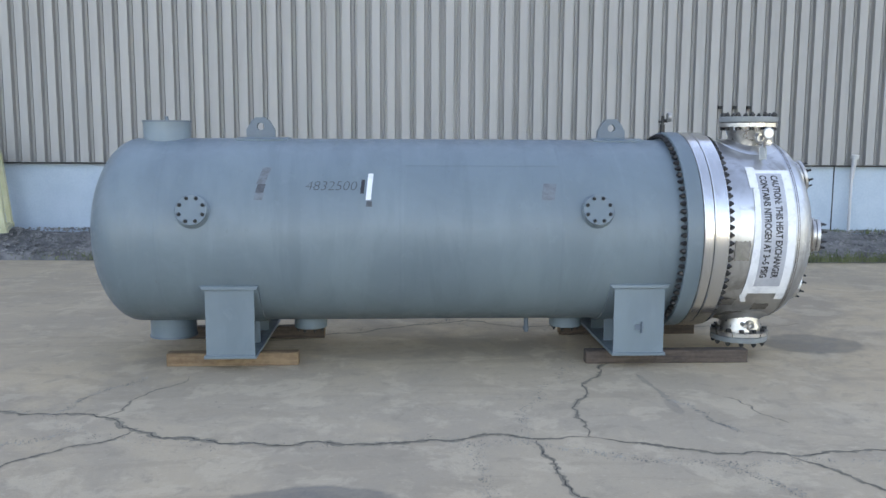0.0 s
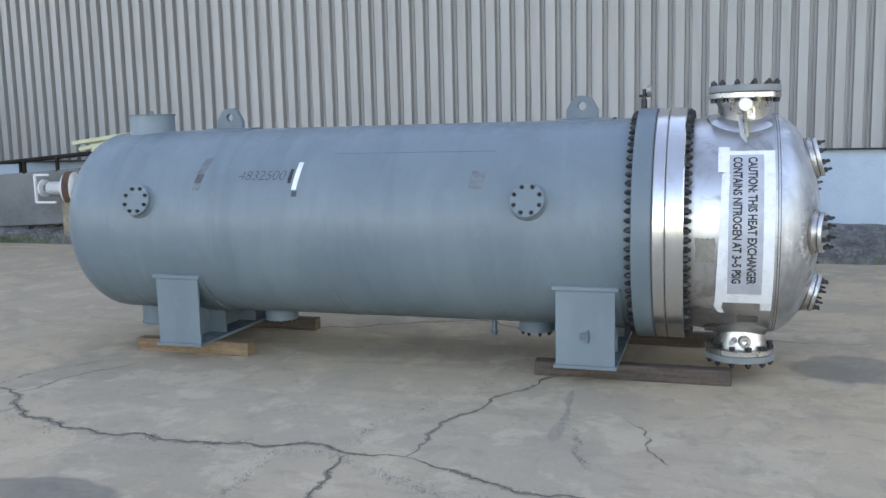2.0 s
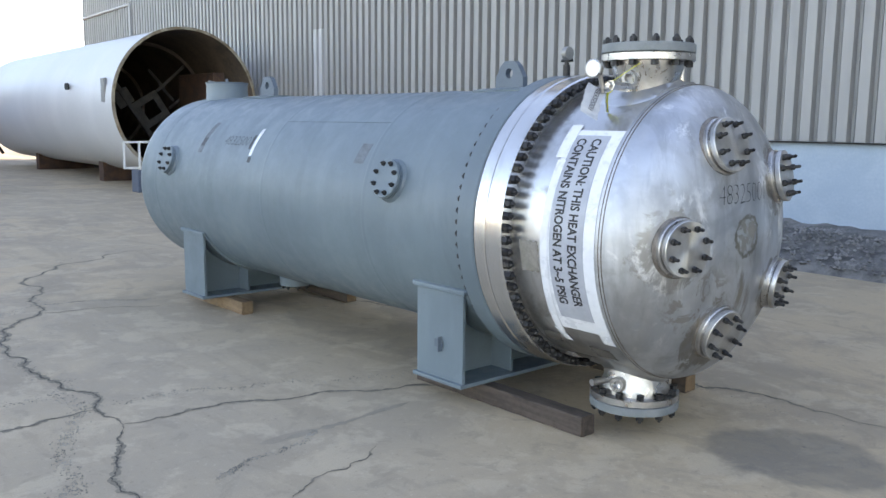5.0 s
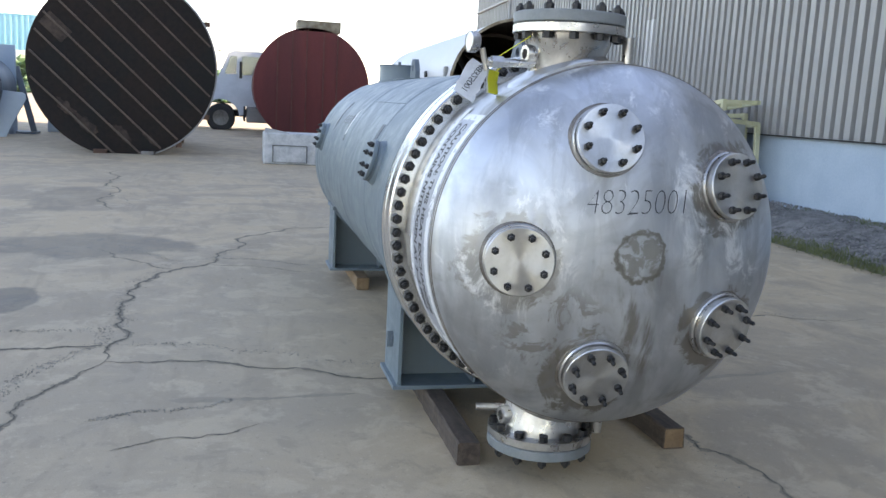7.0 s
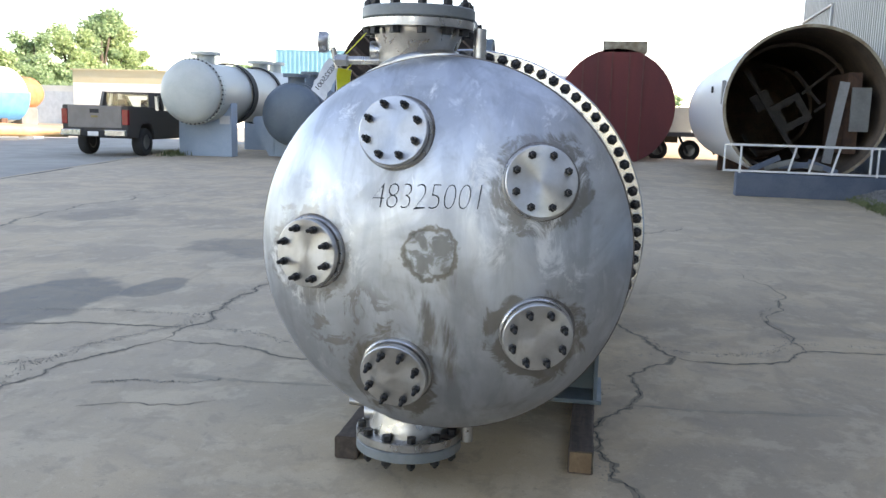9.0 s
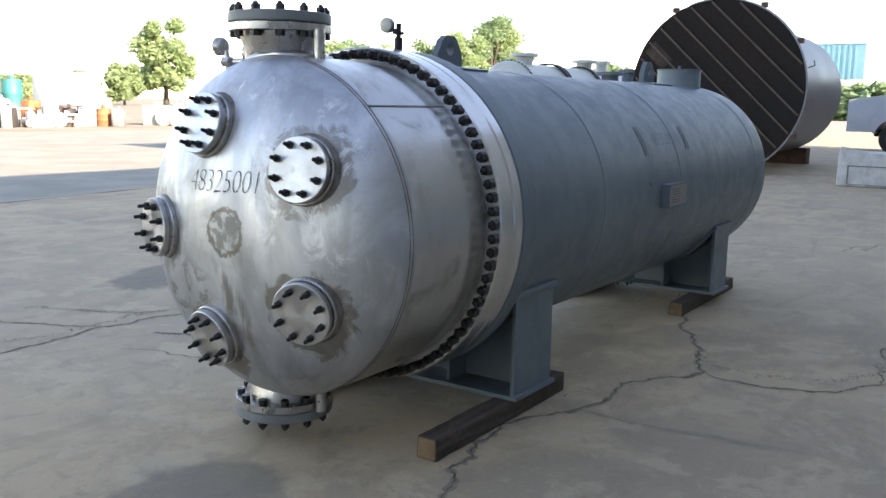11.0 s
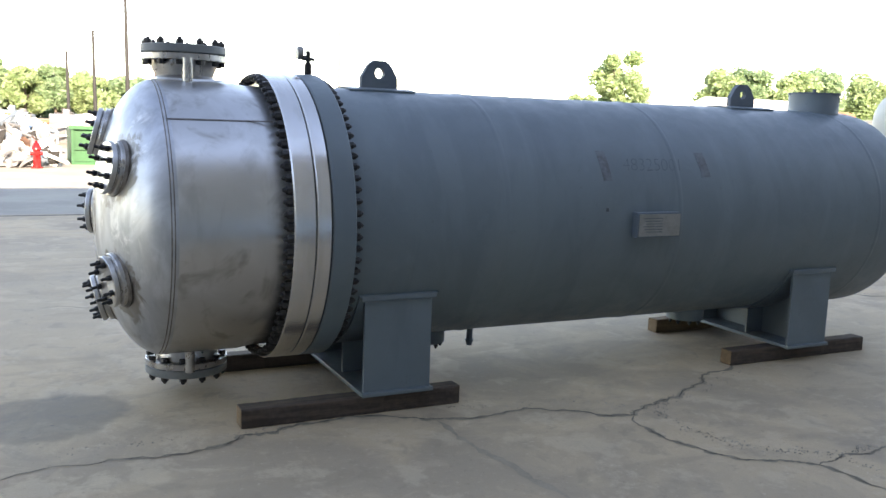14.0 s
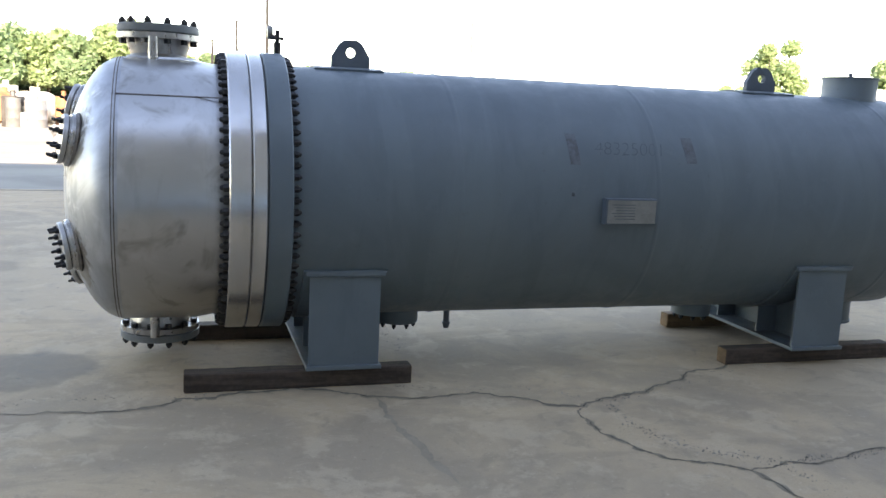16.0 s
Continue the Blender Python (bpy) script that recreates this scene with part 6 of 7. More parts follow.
# flat trailer seen between the tanks
trailer = thing("flat_trailer", (-27.5, 3.4, -0.05), "dark flat trailer with a white box on it", "trailer")
bm = bmesh.new()
box(bm, -29.0, -26.1, 2.2, 4.6, 0.78, 0.92)
part("deck", bm, M_HOPPER, trailer)
for y in (2.4, 3.3, 4.2):
    bm = bmesh.new()
    bar(bm, (-26.1, y, 0.78), (-26.1, y + 0.32, 0.22), 0.08)
    part("strut", bm, M_GASKET, trailer)
for y in (2.6, 3.7):
    wheel_parts(trailer, Vector((-26.5, y, 0.31)), 0.36, 0.23, 90)
bm = bmesh.new()
box(bm, -28.5, -27.0, 2.9, 3.8, 0.92, 1.8, bevel=0.02)
part("load_box", bm, M_OFFWHITE, trailer, "white box load")

# ---- yellow frames, hopper and blower on the gravel bank ----
built_before = {ob.name for ob in scene.objects}


def frame_thing(label, bars, w, mat):
    t = thing("yellow_rack", bars[0][0], label, "frame", "yellow frames by the wall")
    for a, b in bars:
        bm = bmesh.new()
        bar(bm, a, b, w)
        part("bar", bm, mat, t)
    return t

YF, YR = 4.92, 5.46
frame_thing("pale yellow steel cage frame standing on the gravel bank", [
    ((-6.66, YF, 0.28), (-6.74, YF, 1.40)), ((-6.02, YF, 0.30), (-6.16, YF, 1.42)), ((-5.44, YF, 0.32), (-5.53, YF, 1.34)),
    ((-6.60, YR, 0.30), (-6.68, YR, 1.40)), ((-5.95, YR, 0.32), (-6.08, YR, 1.42)), ((-5.62, YR, 0.34), (-5.72, YR, 1.30)),
    ((-6.70, YF, 0.29), (-5.40, YF, 0.33)), ((-6.64, YR, 0.32), (-5.58, YR, 0.36)), ((-5.44, YF, 0.33), (-5.62, YR, 0.36)), ((-6.66, YF, 0.29), (-6.60, YR, 0.31)),
    ((-6.78, YF, 1.40), (-6.12, YF, 1.42)), ((-6.72, YR, 1.40), (-6.04, YR, 1.42)), ((-6.12, YF, 1.30), (-5.50, YF, 1.33)), ((-6.06, YR, 1.28), (-5.70, YR, 1.30)),
    ((-5.52, YF, 1.34), (-5.72, YR, 1.31)), ((-6.12, YF + 0.02, 1.12), (-5.56, YF + 0.02, 1.15)), ((-6.74, YF, 1.40), (-6.68, YR, 1.40))], 0.058, M_YELLOW)
frame_thing("pale yellow ladder frame lying across the cage", [
    ((-7.15, YF + 0.02, 1.45), (-5.78, YF + 0.06, 1.60)), ((-7.10, YR - 0.02, 1.46), (-5.74, YR, 1.60)), ((-7.05, YF + 0.02, 1.46), (-7.0, YR, 1.47)), ((-6.6, YF + 0.03, 1.51), (-6.55, YR, 1.52)),
    ((-6.2, YF + 0.04, 1.555), (-6.15, YR, 1.56)), ((-5.82, YF + 0.05, 1.59), (-5.78, YR, 1.60)), ((-7.0, YF - 0.01, 1.36), (-6.14, YF, 1.49)), ((-5.80, YF + 0.05, 1.47), (-5.80, YF + 0.05, 1.60))], 0.052, M_YELLOW)
hook = thing("wire_hook", (-5.85, YF - 0.05, 1.02), "black bent wire hook hanging from the yellow frame", "hook")
bm = bmesh.new()
for a, b in (((-5.98, YF - 0.05, 1.33), (-5.97, YF - 0.05, 1.03)), ((-5.97, YF - 0.05, 1.03), (-5.76, YF - 0.05, 1.04)), ((-5.76, YF - 0.05, 1.04), (-5.77, YF - 0.05, 1.31)), ((-6.02, YF - 0.05, 1.335), (-5.62, YF - 0.05, 1.36))):
    rod(bm, a, b, 0.012, 6)
part("wire", bm, M_GASKET, hook)
crate = thing("grey_cabinet", (-6.38, 5.03, 0.32), "grey steel cabinet with white stickers inside the yellow cage", "cabinet")
bm = bmesh.new()
box(bm, -6.62, -5.92, 4.97, 5.40, 0.315, 1.34, bevel=0.008)
part("body", bm, M_CABINET, crate)
for x0, x1, z0, z1, mat in ((-6.32, -6.20, 0.78, 0.90, M_WHITE), (-6.34, -6.20, 0.62, 0.74, M_WHITE), (-6.29, -6.23, 0.82, 0.86, M_GASKET), (-6.31, -6.26, 0.65, 0.69, M_GASKET), (-6.22, -6.19, 1.14, 1.22, M_GASKET)):
    bm = bmesh.new()
    box(bm, x0, x1, 4.962 if mat is M_WHITE else 4.958, 4.971 if mat is M_WHITE else 4.962, z0, z1)
    part("sticker", bm, mat, crate)
bm = bmesh.new()
box(bm, -6.622, -5.918, 4.966, 5.404, 0.775, 0.785)
part("seam", bm, M_HOPPER, crate)
hop = thing("steel_hopper", (-7.5, 5.15, 0.2), "weathered grey steel hopper box on the gravel", "hopper")
bm = bmesh.new()
a = [bm.verts.new(v) for v in ((-8.80, 4.90, 0.19), (-6.80, 4.90, 0.30), (-6.80, 4.90, 1.10), (-8.75, 4.90, 0.99))]
b = [bm.verts.new((v.co.x, 5.55, v.co.z)) for v in a]
for k in range(4):
    bm.faces.new((a[k], a[(k + 1) % 4], b[(k + 1) % 4], b[k]))
bm.faces.new(a)
bm.faces.new(b)
bmesh.ops.recalc_face_normals(bm, faces=bm.faces[:])
bmesh.ops.bevel(bm, geom=bm.edges[:], offset=0.012, segments=2, affect="EDGES")
part("body", bm, M_HOPPER, hop)
for aa, bb in (((-8.7, 4.92, 0.98), (-8.7, 4.92, 1.17)), ((-8.08, 4.92, 1.0), (-8.08, 4.92, 1.22)), ((-7.45, 4.92, 1.04), (-7.45, 4.92, 1.25)), ((-8.75, 4.92, 1.17), (-6.82, 4.92, 1.31)), ((-8.75, 5.45, 1.17), (-6.82, 5.45, 1.31)), ((-8.7, 4.92, 1.17), (-8.7, 5.45, 1.17)), ((-8.7, 5.45, 0.98), (-8.7, 5.45, 1.17))):
    bm = bmesh.new()
    bar(bm, aa, bb, 0.04)
    part("top_rail", bm, M_DARK_END, hop, "black steel top rail")
bm = bmesh.new()
for k in range(9):
    box(bm, -8.62 + 0.19 * k, -8.53 + 0.19 * k, 4.95, 5.42, 1.185 + 0.0138 * k, 1.20 + 0.0138 * k)
part("grating", bm, M_DARK_END, hop, "dark walkway grating")
blo = thing("blower", (-7.4, 4.75, 0.2), "white electric blower with rusty side before the hopper", "blower")
bm = bmesh.new()
lathe(bm, [(0, 0), (0.20, 0), (0.235, 0.03), (0.235, 0.15), (0.19, 0.18), (0, 0.18)], 32, Matrix.Translation((-7.22, 4.80, 0.80)) @ pose(0, 0, 0, 0, 90, 20))
part("casing", bm, M_WHITE, blo, "white round fan casing", smooth=40)
bm = bmesh.new()
lathe(bm, [(0.236, 0.04), (0.242, 0.04), (0.242, 0.14), (0.236, 0.14)], 32, Matrix.Translation((-7.22, 4.80, 0.80)) @ pose(0, 0, 0, 0, 90, 20))
part("rim_band", bm, M_RUST, blo, "rusty casing band", smooth=40)
bm = bmesh.new()
lathe(bm, [(0, 0), (0.075, 0), (0.085, 0.02), (0.085, 0.30), (0, 0.30)], 24, Matrix.Translation((-7.52, 4.80, 0.80)) @ pose(0, 0, 0, 0, 90, 0))
part("motor", bm, M_WHITE, blo, "white electric motor", smooth=40)
for k in range(7):
    bm = bmesh.new()
    lathe(bm, [(0.085, 0), (0.097, 0), (0.097, 0.01), (0.085, 0.01)], 24, Matrix.Translation((-7.48 + 0.03 * k, 4.80, 0.80)) @ pose(0, 0, 0, 0, 90, 0))
    part("cooling_fin", bm, M_WHITE, blo, smooth=40)
bm = bmesh.new()
lathe(bm, [(0.05, 0), (0.13, 0), (0.13, 0.03), (0.05, 0.03)], 24, Matrix.Translation((-7.62, 4.80, 0.80)) @ pose(0, 0, 0, 0, 90, 0))
part("inlet_flange", bm, M_WHITE, blo, "white round inlet flange", smooth=40)
bm = bmesh.new()
for aa, bb in (((-7.66, 4.68, 0.60), (-7.66, 4.68, 1.0)), ((-7.66, 4.68, 0.60), (-7.3, 4.68, 0.60)), ((-7.66, 4.68, 1.0), (-7.4, 4.68, 1.0))):
    bar(bm, aa, bb, 0.03)
part("guard", bm, M_WHITE, blo)
bm = bmesh.new()
box(bm, -7.22, -7.02, 4.70, 4.89, 0.10, 0.60, bevel=0.01)
part("pedestal", bm, M_RIM, blo)
low = thing("low_railing", (-11.25, 5.3, 0.2), "dark low steel bin and rail by the wall", "rail")
bm = bmesh.new()
box(bm, -11.55, -10.8, 5.2, 5.6, 0.18, 0.62)
part("bin", bm, M_BASE_BLUE, low)
for aa, bb in (((-11.55, 5.2, 0.62), (-11.55, 5.2, 0.95)), ((-10.85, 5.2, 0.62), (-10.85, 5.2, 0.95)), ((-11.55, 5.2, 0.95), (-10.85, 5.2, 0.95))):
    bm = bmesh.new()
    bar(bm, aa, bb, 0.04)
    part("rail_bar", bm, M_HOPPER, low)

set_askew(built_before)

# ---- far side of the yard ----
skip = thing("waste_skip", (-0.2, -20.85, -0.02), "green steel waste skip heaped with white sacks", "skip")
SX0, SX1, SY0, SY1, SZ = -1.98, 1.55, -21.9, -19.8, 0.92
bm = bmesh.new()
for x0, x1, y0, y1, z0, z1 in ((SX0, SX1, SY1 - 0.09, SY1, 0.02, SZ), (SX0, SX1, SY0, SY0 + 0.09, 0.02, SZ), (SX0, SX0 + 0.09, SY0 + 0.09, SY1 - 0.09, 0.02, SZ), (SX1 - 0.09, SX1, SY0 + 0.09, SY1 - 0.09, 0.02, SZ), (SX0, SX1, SY0, SY1, -0.015, 0.06)):
    box(bm, x0, x1, y0, y1, z0, z1)
part("body", bm, M_GREEN, skip)
for k in range(7):
    x = SX0 + 0.04 + (SX1 - SX0 - 0.08) * k / 6
    bm = bmesh.new()
    box(bm, x - 0.035, x + 0.035, SY1, SY1 + 0.07, 0.0, SZ)
    part("rib", bm, M_GREEN, skip)
bm = bmesh.new()
box(bm, SX0 - 0.04, SX1 + 0.04, SY1 - 0.02, SY1 + 0.10, SZ - 0.04, SZ + 0.05)
part("top_rail", bm, M_GREEN, skip)
bm = bmesh.new()
box(bm, SX0, SX1, SY1, SY1 + 0.09, -0.015, 0.05)
part("foot_rail", bm, M_GREEN, skip)
bm = bmesh.new()
box(bm, SX0 + 0.02, SX1 - 0.02, SY1, SY1 + 0.05, 0.36, 0.42)
part("middle_rail", bm, M_GREEN, skip)
bm = bmesh.new()
box(bm, -0.62, -0.20, SY1 + 0.075, SY1 + 0.09, 0.50, 0.77)
part("notice", bm, M_WHITE, skip, "white notice board")
bm = bmesh.new()
box(bm, 0.75, 1.05, SY1 + 0.002, SY1 + 0.008, 0.68, 0.84)
part("rust_patch", bm, M_YELLOW, skip, "faded yellow scuffed patch")
sack = thing("sack_heap", (-0.2, -20.85, 0.92), "heap of white sacks in the green skip", "sacks")
rng = random.Random(21)
for k in range(16):
    bm = bmesh.new()
    bmesh.ops.create_icosphere(bm, subdivisions=2, radius=0.43)
    c = Vector((rng.uniform(-1.5, 1.1), rng.uniform(-21.4, -20.3), 0.84 + rng.uniform(0, 0.15)))
    for v in bm.verts:
        v.co = c + Vector((v.co.x * 1.2, v.co.y, v.co.z * 0.7)) * (1 + 0.25 * noise.noise(v.co * 2.5 + c))
    part("sack", bm, M_WHITE, sack, smooth=60)


def scrap(kind, x, y, r, h, mat, label, yaw, lying):
    t = thing(kind, (x, y, -0.05), label, "scrap", "scrap across the yard")
    bm = bmesh.new()
    if kind == "scrap_drum":
        m = Matrix.Translation((x, y, -0.05)) if not lying else Matrix.Translation((x, y, r - 0.05)) @ pose(0, 0, 0, 0, 90, yaw) @ Matrix.Translation((0, 0, -h / 2))
        lathe(bm, [(0, 0), (r, 0), (r, h * 0.32), (r * 1.03, h * 0.34), (r, h * 0.36), (r, h * 0.65), (r * 1.03, h * 0.67), (r, h * 0.69), (r, h), (r * 0.93, h), (r * 0.93, h - 0.03), (0, h - 0.03)], 20, m)
    else:
        box(bm, -r, r, -r * 0.7, r * 0.7, 0, h, Matrix.Translation((x, y, -0.05)) @ pose(0, 0, 0, 0, 0, yaw), 0.04)
    part("casing", bm, mat, t, smooth=40)
    bm = bmesh.new()
    if kind == "scrap_drum" and lying:
        rod(bm, (x, y, 2 * r - 0.08), (x, y, 2 * r + 0.12), r * 0.3, 12)
    else:
        rod(bm, (x, y, h - 0.06), (x, y, h + 0.15), r * 0.25, 12)
    part("neck", bm, mat, t, smooth=40)
    return t


rng = random.Random(33)
SCRAP_MATS = [(M_WHITE, "white"), (M_OFFWHITE, "off-white"), (M_GREY_TANK, "dull grey"), (M_JUNK, "dark steel"), (M_PALE_BLUE, "pale blue"), (M_ORANGE, "rusty orange"), (M_CREAM, "cream"), (M_GREY_TANK, "grey"), (M_HOPPER, "dark grey")]
for k in range(120):
    mat, word = rng.choice(SCRAP_MATS)
    x = rng.uniform(-30, 14)
    y = -27.5 - rng.random() * 11 if x > 2.5 else -35.3 - rng.random() * 5
    if -15.8 < x < -11.6:
        continue
    if rng.random() < 0.5:
        lying = rng.random() < 0.5
        scrap("scrap_drum", x, y, rng.uniform(0.25, 0.5), rng.uniform(0.7, 1.5), mat, f"{word} scrap drum {'lying' if lying else 'standing'} across the yard", rng.uniform(0, 180), lying)
    else:
        scrap("scrap_box", x, y, rng.uniform(0.35, 0.75), rng.uniform(0.5, 1.35), mat, f"{word} scrap machine casing across the yard", rng.uniform(0, 90), False)
for k in range(46):
    mat, word = rng.choice(((M_WHITE, "white"), (M_WHITE, "white"), (M_GREY_TANK, "grey"), (M_OFFWHITE, "off-white")))
    x, y, s = rng.uniform(-22.5, -8), rng.uniform(-37.6, -34.8), rng.uniform(0.18, 0.42)
    if -15.8 < x < -11.6:
        continue
    if k % 3:
        scrap("scrap_box", x, y, s, rng.uniform(0.35, 1.15), mat, f"small {word} scrap machine casing across the yard", rng.uniform(0, 90), False)
    else:
        scrap("scrap_drum", x, y, s * 0.8, rng.uniform(0.5, 1.2), mat, f"small {word} scrap drum lying across the yard", rng.uniform(0, 180), True)
for k in range(26):
    x, y, w, h = rng.uniform(-24, 4), rng.uniform(-36.5, -34.6), rng.uniform(0.8, 2.0), rng.uniform(0.5, 1.3)
    dark_frame = rng.random() < 0.6
    t = thing("scrap_machine", (x, y, -0.05), ("rusty brown" if dark_frame else "chalky white") + " open steel frame among the scrap", "scrap", "scrap across the yard")
    for a, b in (((0, 0), (0, h)), ((w, 0), (w, h)), ((-0.1, h), (w + 0.1, h)), ((0, h * 0.45), (w, h * 0.5)), ((w * 0.5, 0), (w * 0.55, h))):
        bm = bmesh.new()
        bar(bm, (x + a[0], y, a[1] - 0.05), (x + b[0], y + 0.1, b[1] - 0.05), 0.07)
        part("bar", bm, M_RUST if dark_frame else M_WHITE, t)
for kind, x, y, h, r, mat, label in (
    ("scrap_drum", -19.5, -42.0, 1.70, 0.34, M_TURQUOISE, "turquoise plastic tank standing among the scrap"), ("scrap_drum", -20.48, -42.0, 2.22, 0.50, M_TURQUOISE, "tall turquoise plastic tank standing among the scrap"),
    ("scrap_box", -25.6, -45.2, 2.78, 1.5, M_WHITE, "tall white container box among the scrap"), ("scrap_box", -19.3, -39.9, 0.77, 0.33, M_SLATE, "dark slate steel box before the scrap"),
    ("scrap_box", -13.7, -50.6, 0.85, 0.72, M_BASE_BLUE, "dark blue steel box among the scrap"), ("scrap_box", -14.36, -44.6, 0.56, 0.40, M_JUNK, "dark steel box among the scrap"),
    ("scrap_box", -12.2, -52.0, 2.45, 0.55, M_WHITE, "tall white container box among the scrap"), ("scrap_box", -12.95, -44.9, 1.02, 0.36, M_WHITE, "white machine casing beside the pole")):
    scrap(kind, x, y, r, h, mat, label, 0, False)
for x, y, r, mat, word in ((7.6, -33.5, 0.62, M_CREAM, "cream"), (8.7, -33.2, 0.6, M_ORANGE, "rusty orange"), (9.8, -33.5, 0.62, M_ORANGE, "rusty orange"), (6.1, -35.2, 0.5, M_WHITE, "white")):
    scrap("scrap_drum", x, y, r, 1.8, mat, f"{word} steel drum lying before the trees", 75, True)

# heap of crumpled scrap beside the skip
def heap_top(x, y):
    u, w = (x - 3.45) / 1.6, (y + 20.4) / 2.1
    return max(0.0, 1.2 * (1 - u * u * u * u) * (1 - w * w)) * (0.85 + 0.3 * noise.noise(Vector((x * 0.9, y * 0.9, 3.0))))


heap = thing("scrap_heap", (3.45, -20.4, -0.02), "heap of crumpled white and rusty metal scrap beside the skip", "scrap")
bm = bmesh.new()
grid = [[bm.verts.new((1.85 + 3.2 * a / 24, -22.4 + 4.0 * b / 18, -0.03 + 0.6 * heap_top(1.85 + 3.2 * a / 24, -22.4 + 4.0 * b / 18))) for b in range(19)] for a in range(25)]
for a in range(24):
    for b in range(18):
        bm.faces.new((grid[a][b], grid[a + 1][b], grid[a + 1][b + 1], grid[a][b + 1]))
part("rubble", bm, M_GREY_TANK, heap, "grey rubble under the scrap")
rng = random.Random(77)
HEAP_MATS = [M_WHITE] * 9 + [M_GREY_TANK] * 6 + [M_HOPPER] * 3 + [M_RUST] + [M_PALE_BLUE, M_PALE_BLUE, M_ORANGE, M_SLATE, M_GASKET, M_GASKET]
for k in range(190):
    x, y = rng.uniform(2.0, 4.9), -18.5 - 2.5 * rng.random() ** 1.3
    c = Vector((x, y, heap_top(x, y) * rng.uniform(0.5, 1.0) + 0.03))
    turn = pose(0, 0, 0, rng.uniform(0, 360), rng.uniform(0, 360), rng.uniform(0, 360))
    bm = bmesh.new()
    if k % 4 == 3:
        ends = turn @ Vector((rng.uniform(0.3, 0.7), 0, 0))
        ends.z *= 0.5
        mid = c + Vector((rng.uniform(-0.15, 0.15), rng.uniform(-0.1, 0.1), rng.uniform(0.05, 0.25)))
        rod(bm, c - ends, mid, rng.uniform(0.025, 0.06), 8)
        rod(bm, mid, c + ends, 0.04, 8)
        part("bent_tube", bm, rng.choice(HEAP_MATS), heap)
        continue
    bmesh.ops.create_icosphere(bm, subdivisions=2, radius=1.0)
    size = Vector((rng.uniform(0.16, 0.42), rng.uniform(0.10, 0.30), rng.uniform(0.05, 0.2)))
    for v in bm.verts:
        q = v.co * (1 + 0.9 * noise.noise(v.co * 1.7 + c * 5)) + 0.25 * noise.noise_vector(v.co * 4 + c)
        v.co = c + turn @ Vector((q.x * size.x, q.y * size.y, q.z * size.z))
    part("crumpled_sheet", bm, rng.choice(HEAP_MATS), heap)
for x, y, r, mat, tilt in ((3.05, -18.9, 0.20, M_HOPPER, 80), (3.7, -20.3, 0.32, M_RED, 55)):
    bm = bmesh.new()
    lathe(bm, [(r, -0.03), (r + 0.05, -0.03), (r + 0.05, 0.03), (r, 0.03), (r, -0.03)], 24, Matrix.Translation((x, y, heap_top(x, y) + r * 0.5)) @ pose(0, 0, 0, tilt, 0, 12))
    part("steel_hoop", bm, mat, heap, smooth=40)
hydrant = thing("fire_hydrant", (2.37, -18.17, -0.015), "red fire hydrant standing before the scrap heap", "hydrant")
bm = bmesh.new()
lathe(bm, [(0, 0), (0.13, 0), (0.13, 0.03), (0.085, 0.04), (0.08, 0.42), (0.11, 0.43), (0.11, 0.47), (0.09, 0.50), (0.06, 0.58), (0.025, 0.60), (0.025, 0.64), (0, 0.64)], 18, Matrix.Translation((2.37, -18.17, -0.015)))
barrel = part("barrel", bm, M_TAIL, hydrant, smooth=40)
for way in ((1, 0), (-1, 0), (0, 1)):
    bm = bmesh.new()
    rod(bm, (2.37, -18.17, 0.33), (2.37 + 0.14 * way[0], -18.17 + 0.14 * way[1], 0.33), 0.045, 12)
    part("outlet_cap", bm, M_TAIL, barrel, smooth=40)

# light poles
for x, y, h, r in ((-2.0, -40, 6.6, 0.12), (-13.5, -42.8, 6.2, 0.12), (-0.55, -40, 5.0, 0.10), (0.6, -40, 4.0, 0.09)):
    t = thing("light_pole", (x, y, -0.05), "thin dark light pole across the yard", "pole", "poles across the yard")
    bm = bmesh.new()
    rod(bm, (x, y, -0.05), (x + 0.06, y, h), r, 10, r * 0.6)
    part("shaft", bm, M_GASKET if y > -41 else M_HOPPER, t, smooth=40)
    bm = bmesh.new()
    bar(bm, (x - 0.12, y, h - 0.02), (x + 0.16, y, h), 0.05)
    part("crossbar", bm, M_GASKET, t)
    if y < -41:
        bm = bmesh.new()
        box(bm, x - 0.26, x + 0.26, y - 0.26, y + 0.26, -0.06, 0.42, bevel=0.03)
        part("footing", bm, M_YELLOW, t, "faded yellow concrete footing")

WEST = Matrix.Translation((5.02, 0.56, 0)) @ pose(0, 0, 0, 0, 0, -2.3) @ Matrix.Translation((-5.02, -0.69, 0))
# tarpaulin-covered tank, orange drum and tan pipe to the west
tarp = thing("covered_tank", (-34.6, -34.6, -0.05), "large white tank with bright blue skirt lying in the sun", "tank")
bm = bmesh.new()
lathe(bm, [(0, -39.2), (1.35, -39.1), (1.6, -38.7), (1.6, -30.2), (1.4, -29.7), (0, -29.5)], 48, on_axis(1.66, -34.6))
part("barrel", bm, M_WHITE, tarp, smooth=40)
for x0, x1 in ((-38.9, -35.95), (-35.85, -32.9), (-32.8, -30.0)):
    bm = bmesh.new()
    lathe(bm, [(1.63, x0), (1.63, x1)], 20, on_axis(1.66, -34.6), (32, 96))
    part("skirt_panel", bm, M_BRIGHT_BLUE, tarp, "bright blue painted skirt panel", smooth=40)
